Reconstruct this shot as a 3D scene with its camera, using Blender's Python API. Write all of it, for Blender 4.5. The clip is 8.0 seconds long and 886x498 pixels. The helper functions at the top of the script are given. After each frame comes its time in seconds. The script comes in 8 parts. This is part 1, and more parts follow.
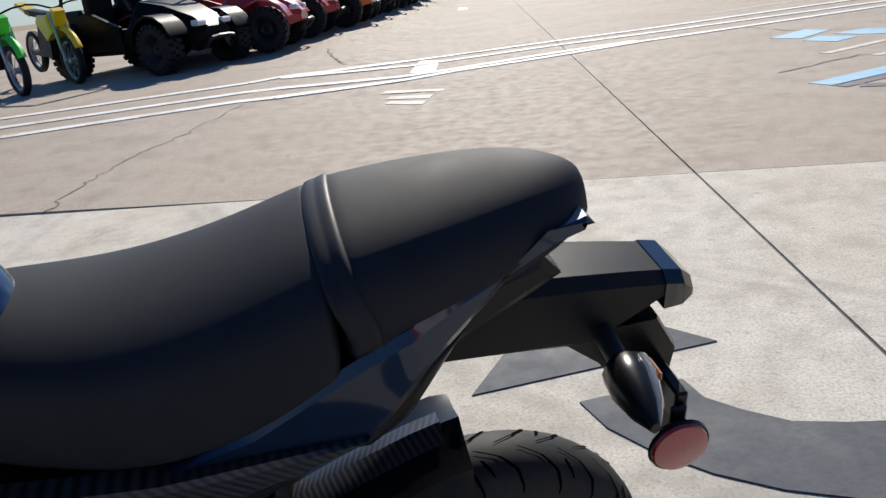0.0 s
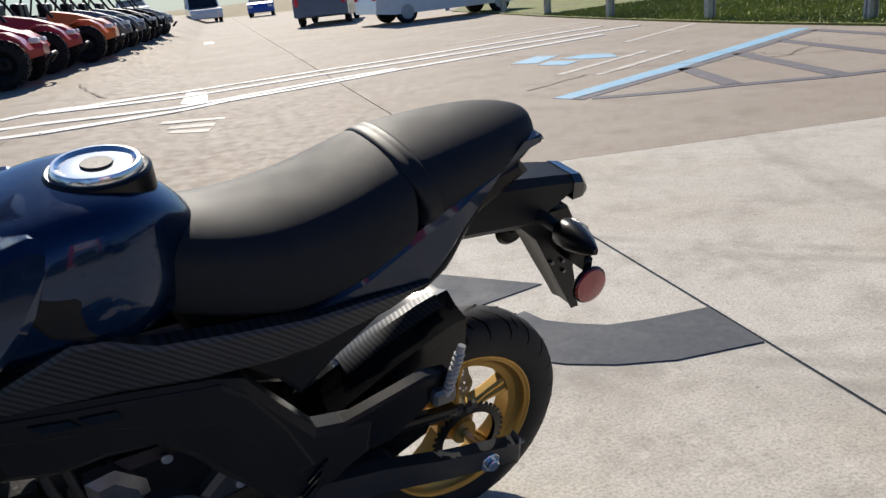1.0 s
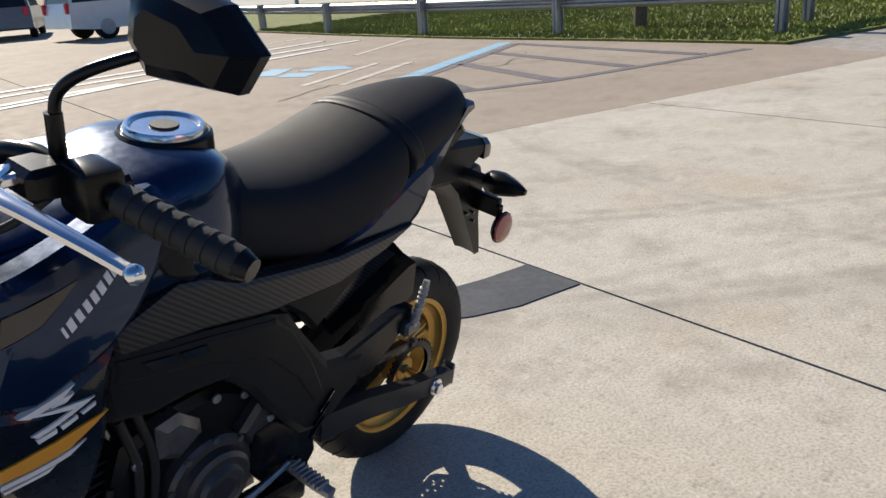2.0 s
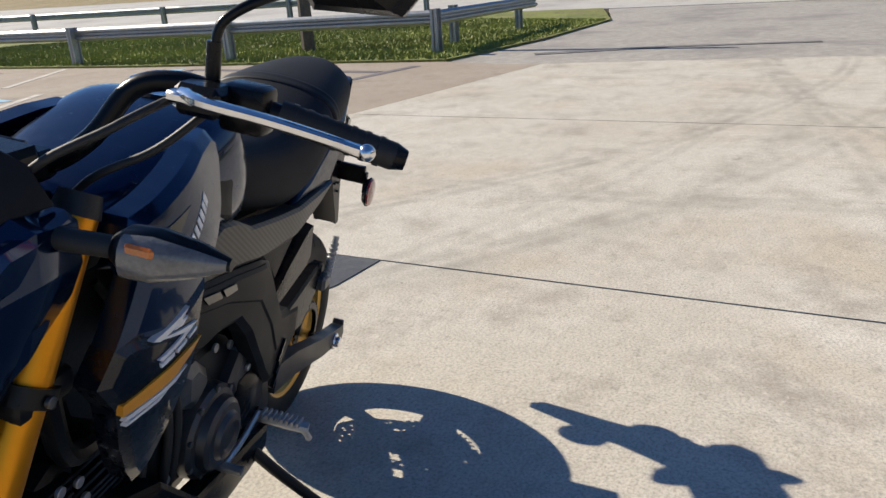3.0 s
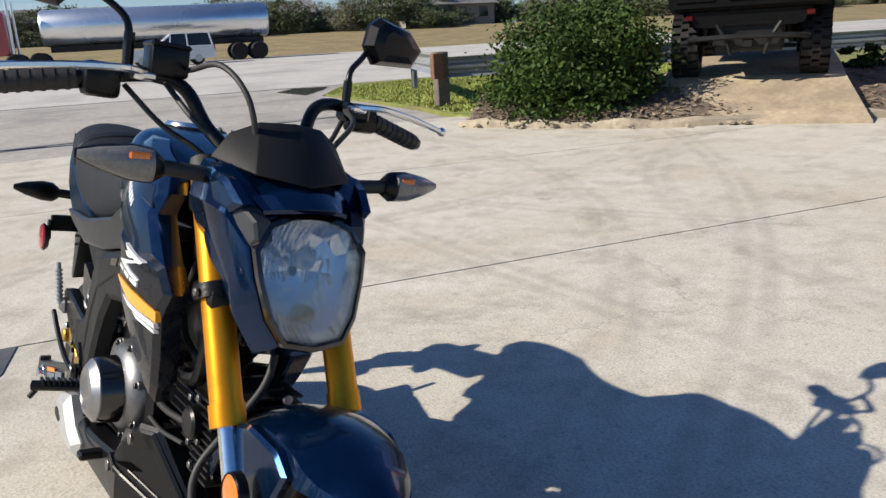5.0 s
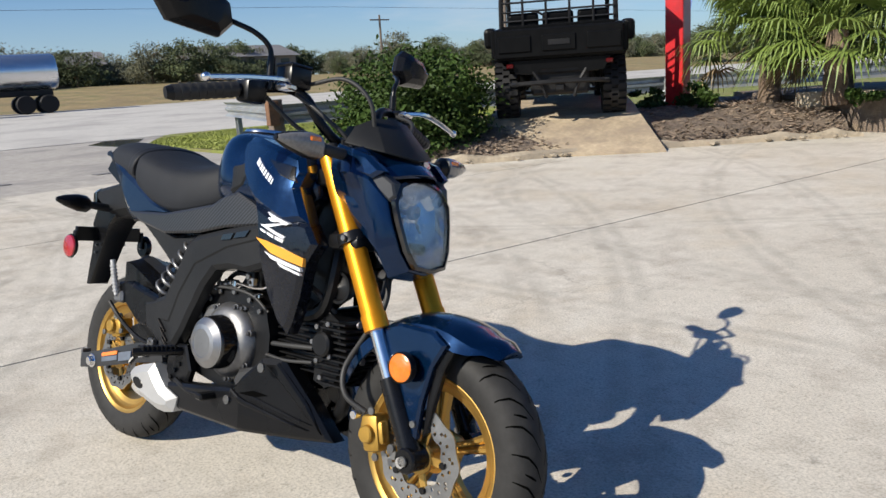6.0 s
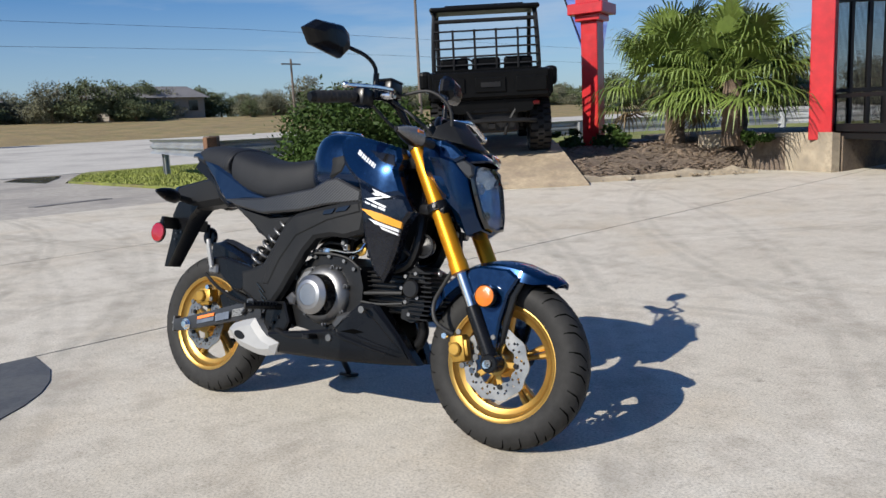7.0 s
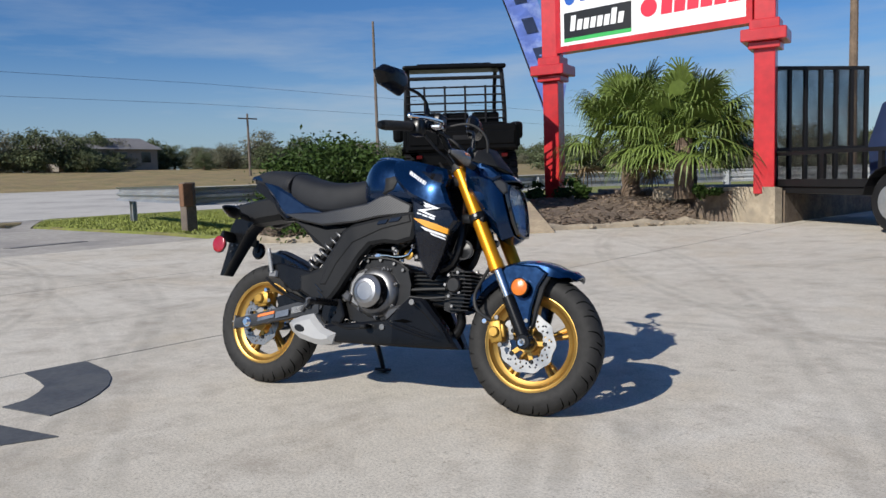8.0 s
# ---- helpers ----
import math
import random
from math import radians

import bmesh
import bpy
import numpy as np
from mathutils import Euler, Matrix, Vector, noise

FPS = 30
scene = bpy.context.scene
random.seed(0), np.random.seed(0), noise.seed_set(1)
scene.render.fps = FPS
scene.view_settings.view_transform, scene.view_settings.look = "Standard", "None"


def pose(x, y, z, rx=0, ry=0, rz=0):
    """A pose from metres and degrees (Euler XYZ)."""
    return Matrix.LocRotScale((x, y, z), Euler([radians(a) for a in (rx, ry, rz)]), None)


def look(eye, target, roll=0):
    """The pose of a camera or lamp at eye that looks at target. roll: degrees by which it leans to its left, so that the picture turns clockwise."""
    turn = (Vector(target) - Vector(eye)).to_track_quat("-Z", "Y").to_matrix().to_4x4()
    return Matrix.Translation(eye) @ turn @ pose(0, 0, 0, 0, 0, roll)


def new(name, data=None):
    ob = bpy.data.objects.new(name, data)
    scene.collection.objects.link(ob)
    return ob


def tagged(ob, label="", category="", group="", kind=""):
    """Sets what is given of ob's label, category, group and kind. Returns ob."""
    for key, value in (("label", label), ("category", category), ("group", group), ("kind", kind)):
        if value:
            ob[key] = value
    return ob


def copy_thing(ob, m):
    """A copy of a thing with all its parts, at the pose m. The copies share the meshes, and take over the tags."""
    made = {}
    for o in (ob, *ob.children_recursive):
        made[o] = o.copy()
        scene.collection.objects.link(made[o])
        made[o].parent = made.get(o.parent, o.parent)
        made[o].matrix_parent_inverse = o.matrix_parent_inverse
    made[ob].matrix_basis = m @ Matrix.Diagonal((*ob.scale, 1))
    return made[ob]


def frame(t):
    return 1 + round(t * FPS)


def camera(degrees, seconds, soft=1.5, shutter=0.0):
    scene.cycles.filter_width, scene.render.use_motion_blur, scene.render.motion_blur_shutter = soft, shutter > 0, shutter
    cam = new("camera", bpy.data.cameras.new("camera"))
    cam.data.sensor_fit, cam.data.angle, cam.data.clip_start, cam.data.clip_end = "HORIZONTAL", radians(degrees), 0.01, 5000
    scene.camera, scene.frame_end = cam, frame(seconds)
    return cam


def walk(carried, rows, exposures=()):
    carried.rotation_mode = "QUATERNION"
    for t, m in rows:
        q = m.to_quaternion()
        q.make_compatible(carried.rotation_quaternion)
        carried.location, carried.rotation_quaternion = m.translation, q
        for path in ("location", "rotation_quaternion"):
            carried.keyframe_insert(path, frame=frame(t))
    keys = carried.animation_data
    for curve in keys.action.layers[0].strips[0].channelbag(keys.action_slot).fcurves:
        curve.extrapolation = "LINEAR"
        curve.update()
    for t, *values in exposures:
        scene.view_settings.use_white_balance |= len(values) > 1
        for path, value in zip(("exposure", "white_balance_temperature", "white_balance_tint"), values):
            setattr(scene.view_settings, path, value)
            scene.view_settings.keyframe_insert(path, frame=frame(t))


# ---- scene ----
cam = camera(60.0, 8.0, soft=1.5)
PATH = [
    (0, (0.174, 0.107, 1.037), (0.009, 1.985, 0.369), -6.8),
    (0.5, (0.014, -0.114, 1.037), (0.184, 1.772, 0.391), -6.2),
    (1, (-0.209, -0.315, 1.049), (0.25, 1.518, 0.394), -6.1),
    (1.2, (-0.307, -0.366, 1.042), (0.263, 1.435, 0.383), -5.8),
    (2.3, (-0.847, -0.362, 1.05), (0.451, 1.001, 0.374), -4.1),
    (2.5, (-0.943, -0.337, 1.039), (0.472, 0.907, 0.367), -4.0),
    (3, (-1.203, -0.175, 1.0), (0.459, 0.719, 0.337), -3.7),
    (3.5, (-1.448, -0.004, 1.001), (0.373, 0.513, 0.354), -3.3),
    (4, (-1.673, 0.242, 1.018), (0.226, 0.33, 0.398), -3.2),
    (4.2, (-1.732, 0.359, 1.023), (0.172, 0.28, 0.415), -3.0),
    (5.3, (-2.074, 1.012, 1.012), (-0.34, 0.143, 0.523), -3.7),
    (5.5, (-2.113, 1.161, 1.012), (-0.423, 0.201, 0.542), -3.8),
    (6, (-2.237, 1.508, 0.982), (-0.65, 0.369, 0.554), -3.8),
    (6.5, (-2.346, 1.878, 0.94), (-0.84, 0.62, 0.557), -3.4),
    (7, (-2.441, 2.211, 0.912), (-0.993, 0.87, 0.583), -2.9),
    (7.5, (-2.543, 2.508, 0.876), (-1.146, 1.1, 0.616), -2.2),
    (8, (-2.586, 2.772, 0.816), (-1.219, 1.323, 0.628), -1.9),
]
walk(cam, [(t, look(eye, target, roll)) for t, eye, target, roll in PATH],
     [(0.0, 0.33, 6500, 10), (1.0, 0.26, 6700, 10), (2.5, 0.40, 7050, 10), (4.0, 0.44, 6900, 9), (5.5, 0.48, 6750, 9), (6.5, 0.40, 6550, 9), (7.5, 0.18, 6400, 10), (8.0, 0.10, 6350, 10)])

# ---- light ----
SUN_TO = Vector((0.05, 1.49, 1.05)).normalized()
world = bpy.data.worlds.new("sky")
scene.world = world
world.use_nodes = True
wn = world.node_tree.nodes
sky = wn.new("ShaderNodeTexSky")
sky.sky_type = 'NISHITA'
sky.sun_disc = False
sky.sun_elevation = math.asin(SUN_TO.z)
sky.sun_rotation = math.atan2(SUN_TO.x, SUN_TO.y)
sky.air_density, sky.dust_density, sky.ozone_density = 1.0, 0.5, 2.5
wn["Background"].inputs["Strength"].default_value = 0.061
# thin cloud bands low over the horizon
tc = wn.new("ShaderNodeTexCoord")
mp = wn.new("ShaderNodeMapping")
mp.inputs["Scale"].default_value = (1.5, 1.5, 11.0)
cn = wn.new("ShaderNodeTexNoise")
cn.inputs["Scale"].default_value, cn.inputs["Detail"].default_value, cn.inputs["Roughness"].default_value = 1.6, 6.0, 0.6
cr = wn.new("ShaderNodeValToRGB")
cr.color_ramp.elements[0].position, cr.color_ramp.elements[1].position = 0.42, 0.70
cr.color_ramp.elements[1].color = (0.75, 0.75, 0.75, 1)
sep = wn.new("ShaderNodeSeparateXYZ")
band = wn.new("ShaderNodeMapRange")
band.inputs["From Min"].default_value, band.inputs["From Max"].default_value = 0.34, 0.05
mul = wn.new("ShaderNodeMath")
mul.operation = 'MULTIPLY'
cmix = wn.new("ShaderNodeMixRGB")
cmix.inputs["Color2"].default_value = (6.8, 7.8, 8.9, 1)
wl = world.node_tree.links
wl.new(tc.outputs["Generated"], mp.inputs["Vector"])
wl.new(mp.outputs["Vector"], cn.inputs["Vector"])
wl.new(cn.outputs["Fac"], cr.inputs["Fac"])
wl.new(tc.outputs["Generated"], sep.inputs["Vector"])
wl.new(sep.outputs["Z"], band.inputs["Value"])
wl.new(cr.outputs["Color"], mul.inputs[0])
wl.new(band.outputs["Result"], mul.inputs[1])
low = wn.new("ShaderNodeMapRange")
low.inputs["From Min"].default_value, low.inputs["From Max"].default_value = 0.16, 0.0
low.inputs["To Max"].default_value = 0.55
top = wn.new("ShaderNodeMath")
top.operation = 'MAXIMUM'
wl.new(sep.outputs["Z"], low.inputs["Value"])
wl.new(mul.outputs["Value"], top.inputs[0])
wl.new(low.outputs["Result"], top.inputs[1])
wl.new(top.outputs["Value"], cmix.inputs["Fac"])
hs = wn.new("ShaderNodeHueSaturation")
hs.inputs["Saturation"].default_value, hs.inputs["Value"].default_value = 1.15, 1.0
wl.new(sky.outputs["Color"], hs.inputs["Color"])
tone = wn.new("ShaderNodeMixRGB")
tone.blend_type = 'MULTIPLY'
tone.inputs["Fac"].default_value = 1.0
tone.inputs["Color2"].default_value = (0.70, 1.0, 1.38, 1)
wl.new(hs.outputs["Color"], tone.inputs["Color1"])
wl.new(tone.outputs["Color"], cmix.inputs["Color1"])
wl.new(cmix.outputs["Color"], wn["Background"].inputs["Color"])

sun = new("sun", bpy.data.lights.new("sun", 'SUN'))
sun.data.energy, sun.data.angle, sun.data.color = 5.0, radians(0.53), (1.0, 0.94, 0.84)
sun.matrix_world = look((0, 0, 30), Vector((0, 0, 30)) - SUN_TO)


# ---- materials ----
def nd(mat, kind, **inputs):
    n = mat.node_tree.nodes.new(kind)
    for k, v in inputs.items():
        n.inputs[k.replace("_", " ")].default_value = v
    return n


def material(name, col, rough=0.5, metal=0.0, var=0.15, scale=40.0, fine=0.0, bump=0.0, coat=0.0, spec=0.5, dist=0.002,
             stain=None, stain_scale=3.0, per_piece=0.0):
    """A procedural surface: base colour with variation at two scales, roughness, fine relief."""
    m = bpy.data.materials.new(name)
    m.use_nodes = True
    t, ln = m.node_tree, m.node_tree.links
    b = t.nodes["Principled BSDF"]
    b.inputs["Roughness"].default_value, b.inputs["Metallic"].default_value = rough, metal
    b.inputs["Coat Weight"].default_value, b.inputs["Specular IOR Level"].default_value = coat, spec
    b.inputs["Coat Roughness"].default_value = 0.04
    co = nd(m, "ShaderNodeTexCoord")
    n1 = nd(m, "ShaderNodeTexNoise", Scale=scale, Detail=4.0, Roughness=0.6)
    n2 = nd(m, "ShaderNodeTexNoise", Scale=scale * 0.13, Detail=3.0, Roughness=0.55)
    ln.new(co.outputs["Object"], n1.inputs["Vector"])
    ln.new(co.outputs["Object"], n2.inputs["Vector"])
    add = nd(m, "ShaderNodeMath")
    add.operation = 'ADD'
    ln.new(n1.outputs["Fac"], add.inputs[0])
    ln.new(n2.outputs["Fac"], add.inputs[1])
    rng = nd(m, "ShaderNodeMapRange")
    rng.inputs["From Min"].default_value, rng.inputs["From Max"].default_value = 0.7, 1.3
    rng.inputs["To Min"].default_value, rng.inputs["To Max"].default_value = 1.0 - var, 1.0 + var
    ln.new(add.outputs["Value"], rng.inputs["Value"])
    value = rng.outputs["Result"]
    if per_piece:
        oi = nd(m, "ShaderNodeObjectInfo")
        pr = nd(m, "ShaderNodeMapRange")
        pr.inputs["To Min"].default_value, pr.inputs["To Max"].default_value = 1.0 - per_piece, 1.0 + per_piece
        ln.new(oi.outputs["Random"], pr.inputs["Value"])
        mm = nd(m, "ShaderNodeMath")
        mm.operation = 'MULTIPLY'
        ln.new(value, mm.inputs[0])
        ln.new(pr.outputs["Result"], mm.inputs[1])
        value = mm.outputs["Value"]
    mix = nd(m, "ShaderNodeVectorMath")
    mix.operation = 'SCALE'
    mix.inputs[0].default_value = col
    ln.new(value, mix.inputs["Scale"])
    colour = mix.outputs["Vector"]
    if stain:
        ns = nd(m, "ShaderNodeTexNoise", Scale=stain_scale, Detail=7.0, Roughness=0.65)
        ln.new(co.outputs["Object"], ns.inputs["Vector"])
        rp = nd(m, "ShaderNodeValToRGB")
        rp.color_ramp.elements[0].position, rp.color_ramp.elements[1].position = 0.48, 0.68
        ln.new(ns.outputs["Fac"], rp.inputs["Fac"])
        sm = nd(m, "ShaderNodeMixRGB")
        sm.inputs["Color2"].default_value = (*stain, 1)
        ln.new(rp.outputs["Color"], sm.inputs["Fac"])
        ln.new(colour, sm.inputs["Color1"])
        colour = sm.outputs["Color"]
    ln.new(colour, b.inputs["Base Color"])
    rr = nd(m, "ShaderNodeMapRange")
    rr.inputs["From Min"].default_value, rr.inputs["From Max"].default_value = 0.3, 0.7
    rr.inputs["To Min"].default_value, rr.inputs["To Max"].default_value = max(0.02, rough * 0.85), min(1.0, rough * 1.15)
    ln.new(n2.outputs["Fac"], rr.inputs["Value"])
    ln.new(rr.outputs["Result"], b.inputs["Roughness"])
    if bump:
        bp = nd(m, "ShaderNodeBump")
        bp.inputs["Strength"].default_value, bp.inputs["Distance"].default_value = bump, dist
        nb = nd(m, "ShaderNodeTexNoise", Scale=fine or scale * 3, Detail=3.0)
        ln.new(co.outputs["Object"], nb.inputs["Vector"])
        ln.new(nb.outputs["Fac"], bp.inputs["Height"])
        ln.new(bp.outputs["Normal"], b.inputs["Normal"])
    return m


def ring_through(a, b, c):
    """Centre and radius of the circle through three points of the ground."""
    d = 2 * (a[0] * (b[1] - c[1]) + b[0] * (c[1] - a[1]) + c[0] * (a[1] - b[1]))
    q = [p[0] ** 2 + p[1] ** 2 for p in (a, b, c)]
    ux = (q[0] * (b[1] - c[1]) + q[1] * (c[1] - a[1]) + q[2] * (a[1] - b[1])) / d
    uy = (q[0] * (c[0] - b[0]) + q[1] * (a[0] - c[0]) + q[2] * (b[0] - a[0])) / d
    return ux, uy, math.hypot(a[0] - ux, a[1] - uy)


def clear_cover(name, tint):
    """A clear thin cover: see-through, with a glossy skin."""
    m = bpy.data.materials.new(name)
    m.use_nodes = True
    t, ln = m.node_tree, m.node_tree.links
    t.nodes.remove(t.nodes["Principled BSDF"])
    a, g_, x = nd(m, "ShaderNodeBsdfTransparent"), nd(m, "ShaderNodeBsdfGlossy", Roughness=0.03), nd(m, "ShaderNodeMixShader")
    a.inputs["Color"].default_value = (*tint, 1)
    x.inputs["Fac"].default_value = 0.07
    ln.new(a.outputs["BSDF"], x.inputs[1])
    ln.new(g_.outputs["BSDF"], x.inputs[2])
    ln.new(x.outputs["Shader"], t.nodes["Material Output"].inputs["Surface"])
    return m


def concrete(name, col, warm, dark, traces=(), mottle=0.36):
    """Weathered slab: sandy grain, broad blotches, worn pale and dark patches, fine cracks and curved tyre traces."""
    m = bpy.data.materials.new(name)
    m.use_nodes = True
    ln = m.node_tree.links
    b = m.node_tree.nodes["Principled BSDF"]
    b.inputs["Specular IOR Level"].default_value = 0.18
    co = nd(m, "ShaderNodeTexCoord")

    def noise_fac(scale, detail, lo, hi, rough=0.6):
        n = nd(m, "ShaderNodeTexNoise", Scale=scale, Detail=detail, Roughness=rough)
        ln.new(co.outputs["Object"], n.inputs["Vector"])
        r = nd(m, "ShaderNodeMapRange")
        r.inputs["From Min"].default_value, r.inputs["From Max"].default_value = lo, hi
        ln.new(n.outputs["Fac"], r.inputs["Value"])
        return r.outputs["Result"], n

    def blend(c1, c2, fac, amount=1.0, mode='MIX'):
        x = nd(m, "ShaderNodeMixRGB")
        x.blend_type = mode
        if amount != 1.0:
            k = nd(m, "ShaderNodeMath")
            k.operation = 'MULTIPLY'
            k.inputs[1].default_value = amount
            ln.new(fac, k.inputs[0])
            fac = k.outputs["Value"]
        ln.new(fac, x.inputs["Fac"])
        for s, c in (("Color1", c1), ("Color2", c2)):
            if isinstance(c, tuple):
                x.inputs[s].default_value = (*c, 1)
            else:
                ln.new(c, x.inputs[s])
        return x.outputs["Color"]

    f1, _ = noise_fac(0.55, 5, 0.38, 0.66)
    c = blend(col, warm, f1)
    if traces:
        # broad tan stains and pale washed patches
        ft, _ = noise_fac(0.9, 6, 0.50, 0.68, 0.65)
        c = blend(c, (0.50, 0.41, 0.29), ft, 0.55)
        fp, _ = noise_fac(1.4, 7, 0.56, 0.70, 0.7)
        c = blend(c, (0.70, 0.655, 0.58), fp, 0.8)
    f2, _ = noise_fac(2.3, 8, 0.5, 0.70, 0.7)
    c = blend(c, dark, f2, 0.9)
    if traces:
        # peppered wear
        fw, _ = noise_fac(24.0, 7, 0.57, 0.66, 0.72)
        c = blend(c, tuple(v * 0.5 for v in col), fw, 0.6)
    f3, n3 = noise_fac(9.0, 8, 0.44, 0.68, 0.72)
    c = blend(c, tuple(v * 0.70 for v in col), f3, mottle)
    f4, n4 = noise_fac(120.0, 5, 0.44, 0.68, 0.75)
    c = blend(c, tuple(v * 0.42 for v in col), f4, 0.80)
    f5, _ = noise_fac(38.0, 6, 0.56, 0.70, 0.7)
    c = blend(c, tuple(min(1, v * 1.18) for v in col), f5, 0.65)
    # fine wandering cracks
    wob = nd(m, "ShaderNodeTexNoise", Scale=2.2, Detail=6.0, Roughness=0.7)
    ln.new(co.outputs["Object"], wob.inputs["Vector"])
    wmix = nd(m, "ShaderNodeVectorMath")
    wmix.operation = 'MULTIPLY_ADD'
    wmix.inputs[1].default_value = (0.55, 0.55, 0.0)
    ln.new(wob.outputs["Color"], wmix.inputs[0])
    ln.new(co.outputs["Object"], wmix.inputs[2])
    vor = nd(m, "ShaderNodeTexVoronoi", Scale=0.42)
    vor.feature = 'DISTANCE_TO_EDGE'
    ln.new(wmix.outputs["Vector"], vor.inputs["Vector"])
    cr2 = nd(m, "ShaderNodeMapRange")
    cr2.inputs["From Min"].default_value, cr2.inputs["From Max"].default_value = 0.0035, 0.0008
    ln.new(vor.outputs["Distance"], cr2.inputs["Value"])
    gate, _ = noise_fac(0.35, 2, 0.55, 0.62)
    gm = nd(m, "ShaderNodeMath")
    gm.operation = 'MULTIPLY'
    ln.new(cr2.outputs["Result"], gm.inputs[0])
    ln.new(gate, gm.inputs[1])
    c = blend(c, tuple(v * 0.3 for v in col), gm.outputs["Value"], 0.35)
    # dark pits and oil spots
    for sc, lo_, hi_, amt in ((7.0, 0.035, 0.012, 0.75), (1.7, 0.060, 0.015, 0.5), (28.0, 0.10, 0.05, 0.5)):
        vs_ = nd(m, "ShaderNodeTexVoronoi", Scale=sc)
        ln.new(wmix.outputs["Vector"], vs_.inputs["Vector"])
        sp = nd(m, "ShaderNodeMapRange")
        sp.inputs["From Min"].default_value, sp.inputs["From Max"].default_value = lo_, hi_
        ln.new(vs_.outputs["Distance"], sp.inputs["Value"])
        c = blend(c, tuple(v * 0.28 for v in col), sp.outputs["Result"], amt)
    # tyre traces: broken bands along wide curves
    worn, _ = noise_fac(3.1, 6, 0.36, 0.66, 0.7)
    for p0, p1, p2, wide, amt in traces:
        ux, uy, rad = ring_through(p0, p1, p2)
        for off in (-0.055, 0.055):
            ds = nd(m, "ShaderNodeVectorMath")
            ds.operation = 'DISTANCE'
            ds.inputs[1].default_value = (ux, uy, 0)
            ln.new(co.outputs["Object"], ds.inputs[0])
            su = nd(m, "ShaderNodeMath")
            su.operation = 'SUBTRACT'
            su.inputs[1].default_value = rad + off
            ln.new(ds.outputs["Value"], su.inputs[0])
            ab = nd(m, "ShaderNodeMath")
            ab.operation = 'ABSOLUTE'
            ln.new(su.outputs["Value"], ab.inputs[0])
            mr = nd(m, "ShaderNodeMapRange")
            mr.inputs["From Min"].default_value, mr.inputs["From Max"].default_value = wide, wide * 0.3
            ln.new(ab.outputs["Value"], mr.inputs["Value"])
            ml = nd(m, "ShaderNodeMath")
            ml.operation = 'MULTIPLY'
            ln.new(mr.outputs["Result"], ml.inputs[0])
            ln.new(worn, ml.inputs[1])
            c = blend(c, tuple(v * 0.50 for v in col), ml.outputs["Value"], amt * 1.15)
    ln.new(c, b.inputs["Base Color"])
    rr = nd(m, "ShaderNodeMapRange")
    rr.inputs["To Min"].default_value, rr.inputs["To Max"].default_value = 0.72, 0.95
    ln.new(f3, rr.inputs["Value"])
    ln.new(rr.outputs["Result"], b.inputs["Roughness"])
    bp = nd(m, "ShaderNodeBump")
    bp.inputs["Strength"].default_value, bp.inputs["Distance"].default_value = 0.6, 0.0025
    ln.new(n4.outputs["Fac"], bp.inputs["Height"])
    bp2 = nd(m, "ShaderNodeBump")
    bp2.inputs["Strength"].default_value, bp2.inputs["Distance"].default_value = 0.03, 0.004
    ln.new(n3.outputs["Fac"], bp2.inputs["Height"])
    ln.new(bp.outputs["Normal"], bp2.inputs["Normal"])
    ln.new(bp2.outputs["Normal"], b.inputs["Normal"])
    return m


M_SLAB = concrete("pale_concrete", (0.570, 0.525, 0.446), (0.645, 0.605, 0.53), (0.36, 0.315, 0.26),
                  (((1.29, 1.02), (1.84, 0.67), (2.56, 0.29), 0.05, 0.40), ((2.35, 1.38), (3.25, 0.86), (4.91, 0.2), 0.05, 0.45), ((5.53, 0.17), (3.73, -0.16), (1.83, -0.50), 0.05, 0.40),
                   ((5.37, 0.16), (3.93, -0.35), (2.76, -0.95), 0.045, 0.40), ((0.99, 1.32), (1.91, 1.01), (3.97, 0.57), 0.05, 0.40), ((5.16, 0.1), (3.5, 0.12), (1.75, 0.64), 0.10, 0.35),
                   ((-0.61, 0.08), (-1.17, 0.8), (-1.45, 1.25), 0.06, 0.40), ((-0.73, -0.29), (-1.36, 0.55), (-1.69, 1.05), 0.06, 0.45), ((-0.58, -2.25), (-1.57, -0.54), (-1.99, 0.38), 0.05, 0.40),
                   ((-0.19, -1.99), (-0.83, -1.45), (-1.75, -0.8), 0.05, 0.40), ((4.0, -4.2), (2.2, -2.4), (-0.6, -1.6), 0.07, 0.40), ((4.4, -3.9), (2.8, -1.8), (2.2, 0.6), 0.07, 0.40)))
M_LOT = concrete("tan_concrete", (0.38, 0.315, 0.25), (0.43, 0.37, 0.30), (0.30, 0.25, 0.195), (), 0.12)
M_ASPHALT = material("worn_asphalt", (0.34, 0.315, 0.28), 0.92, var=0.3, scale=60, bump=0.5, dist=0.004, stain=(0.22, 0.205, 0.19), stain_scale=0.6)
M_ROAD = material("pale_road", (0.44, 0.42, 0.385), 0.9, var=0.15, scale=30, bump=0.3, dist=0.003, stain=(0.30, 0.28, 0.26), stain_scale=0.3)
M_WHITEP = material("worn_white_paint", (0.64, 0.62, 0.58), 0.7, var=0.15, scale=30, bump=0.3, stain=(0.45, 0.39, 0.32), stain_scale=5)
M_WHITEF = material("faded_white_paint", (0.52, 0.48, 0.42), 0.75, var=0.25, scale=18, bump=0.3, stain=(0.40, 0.34, 0.27), stain_scale=6)
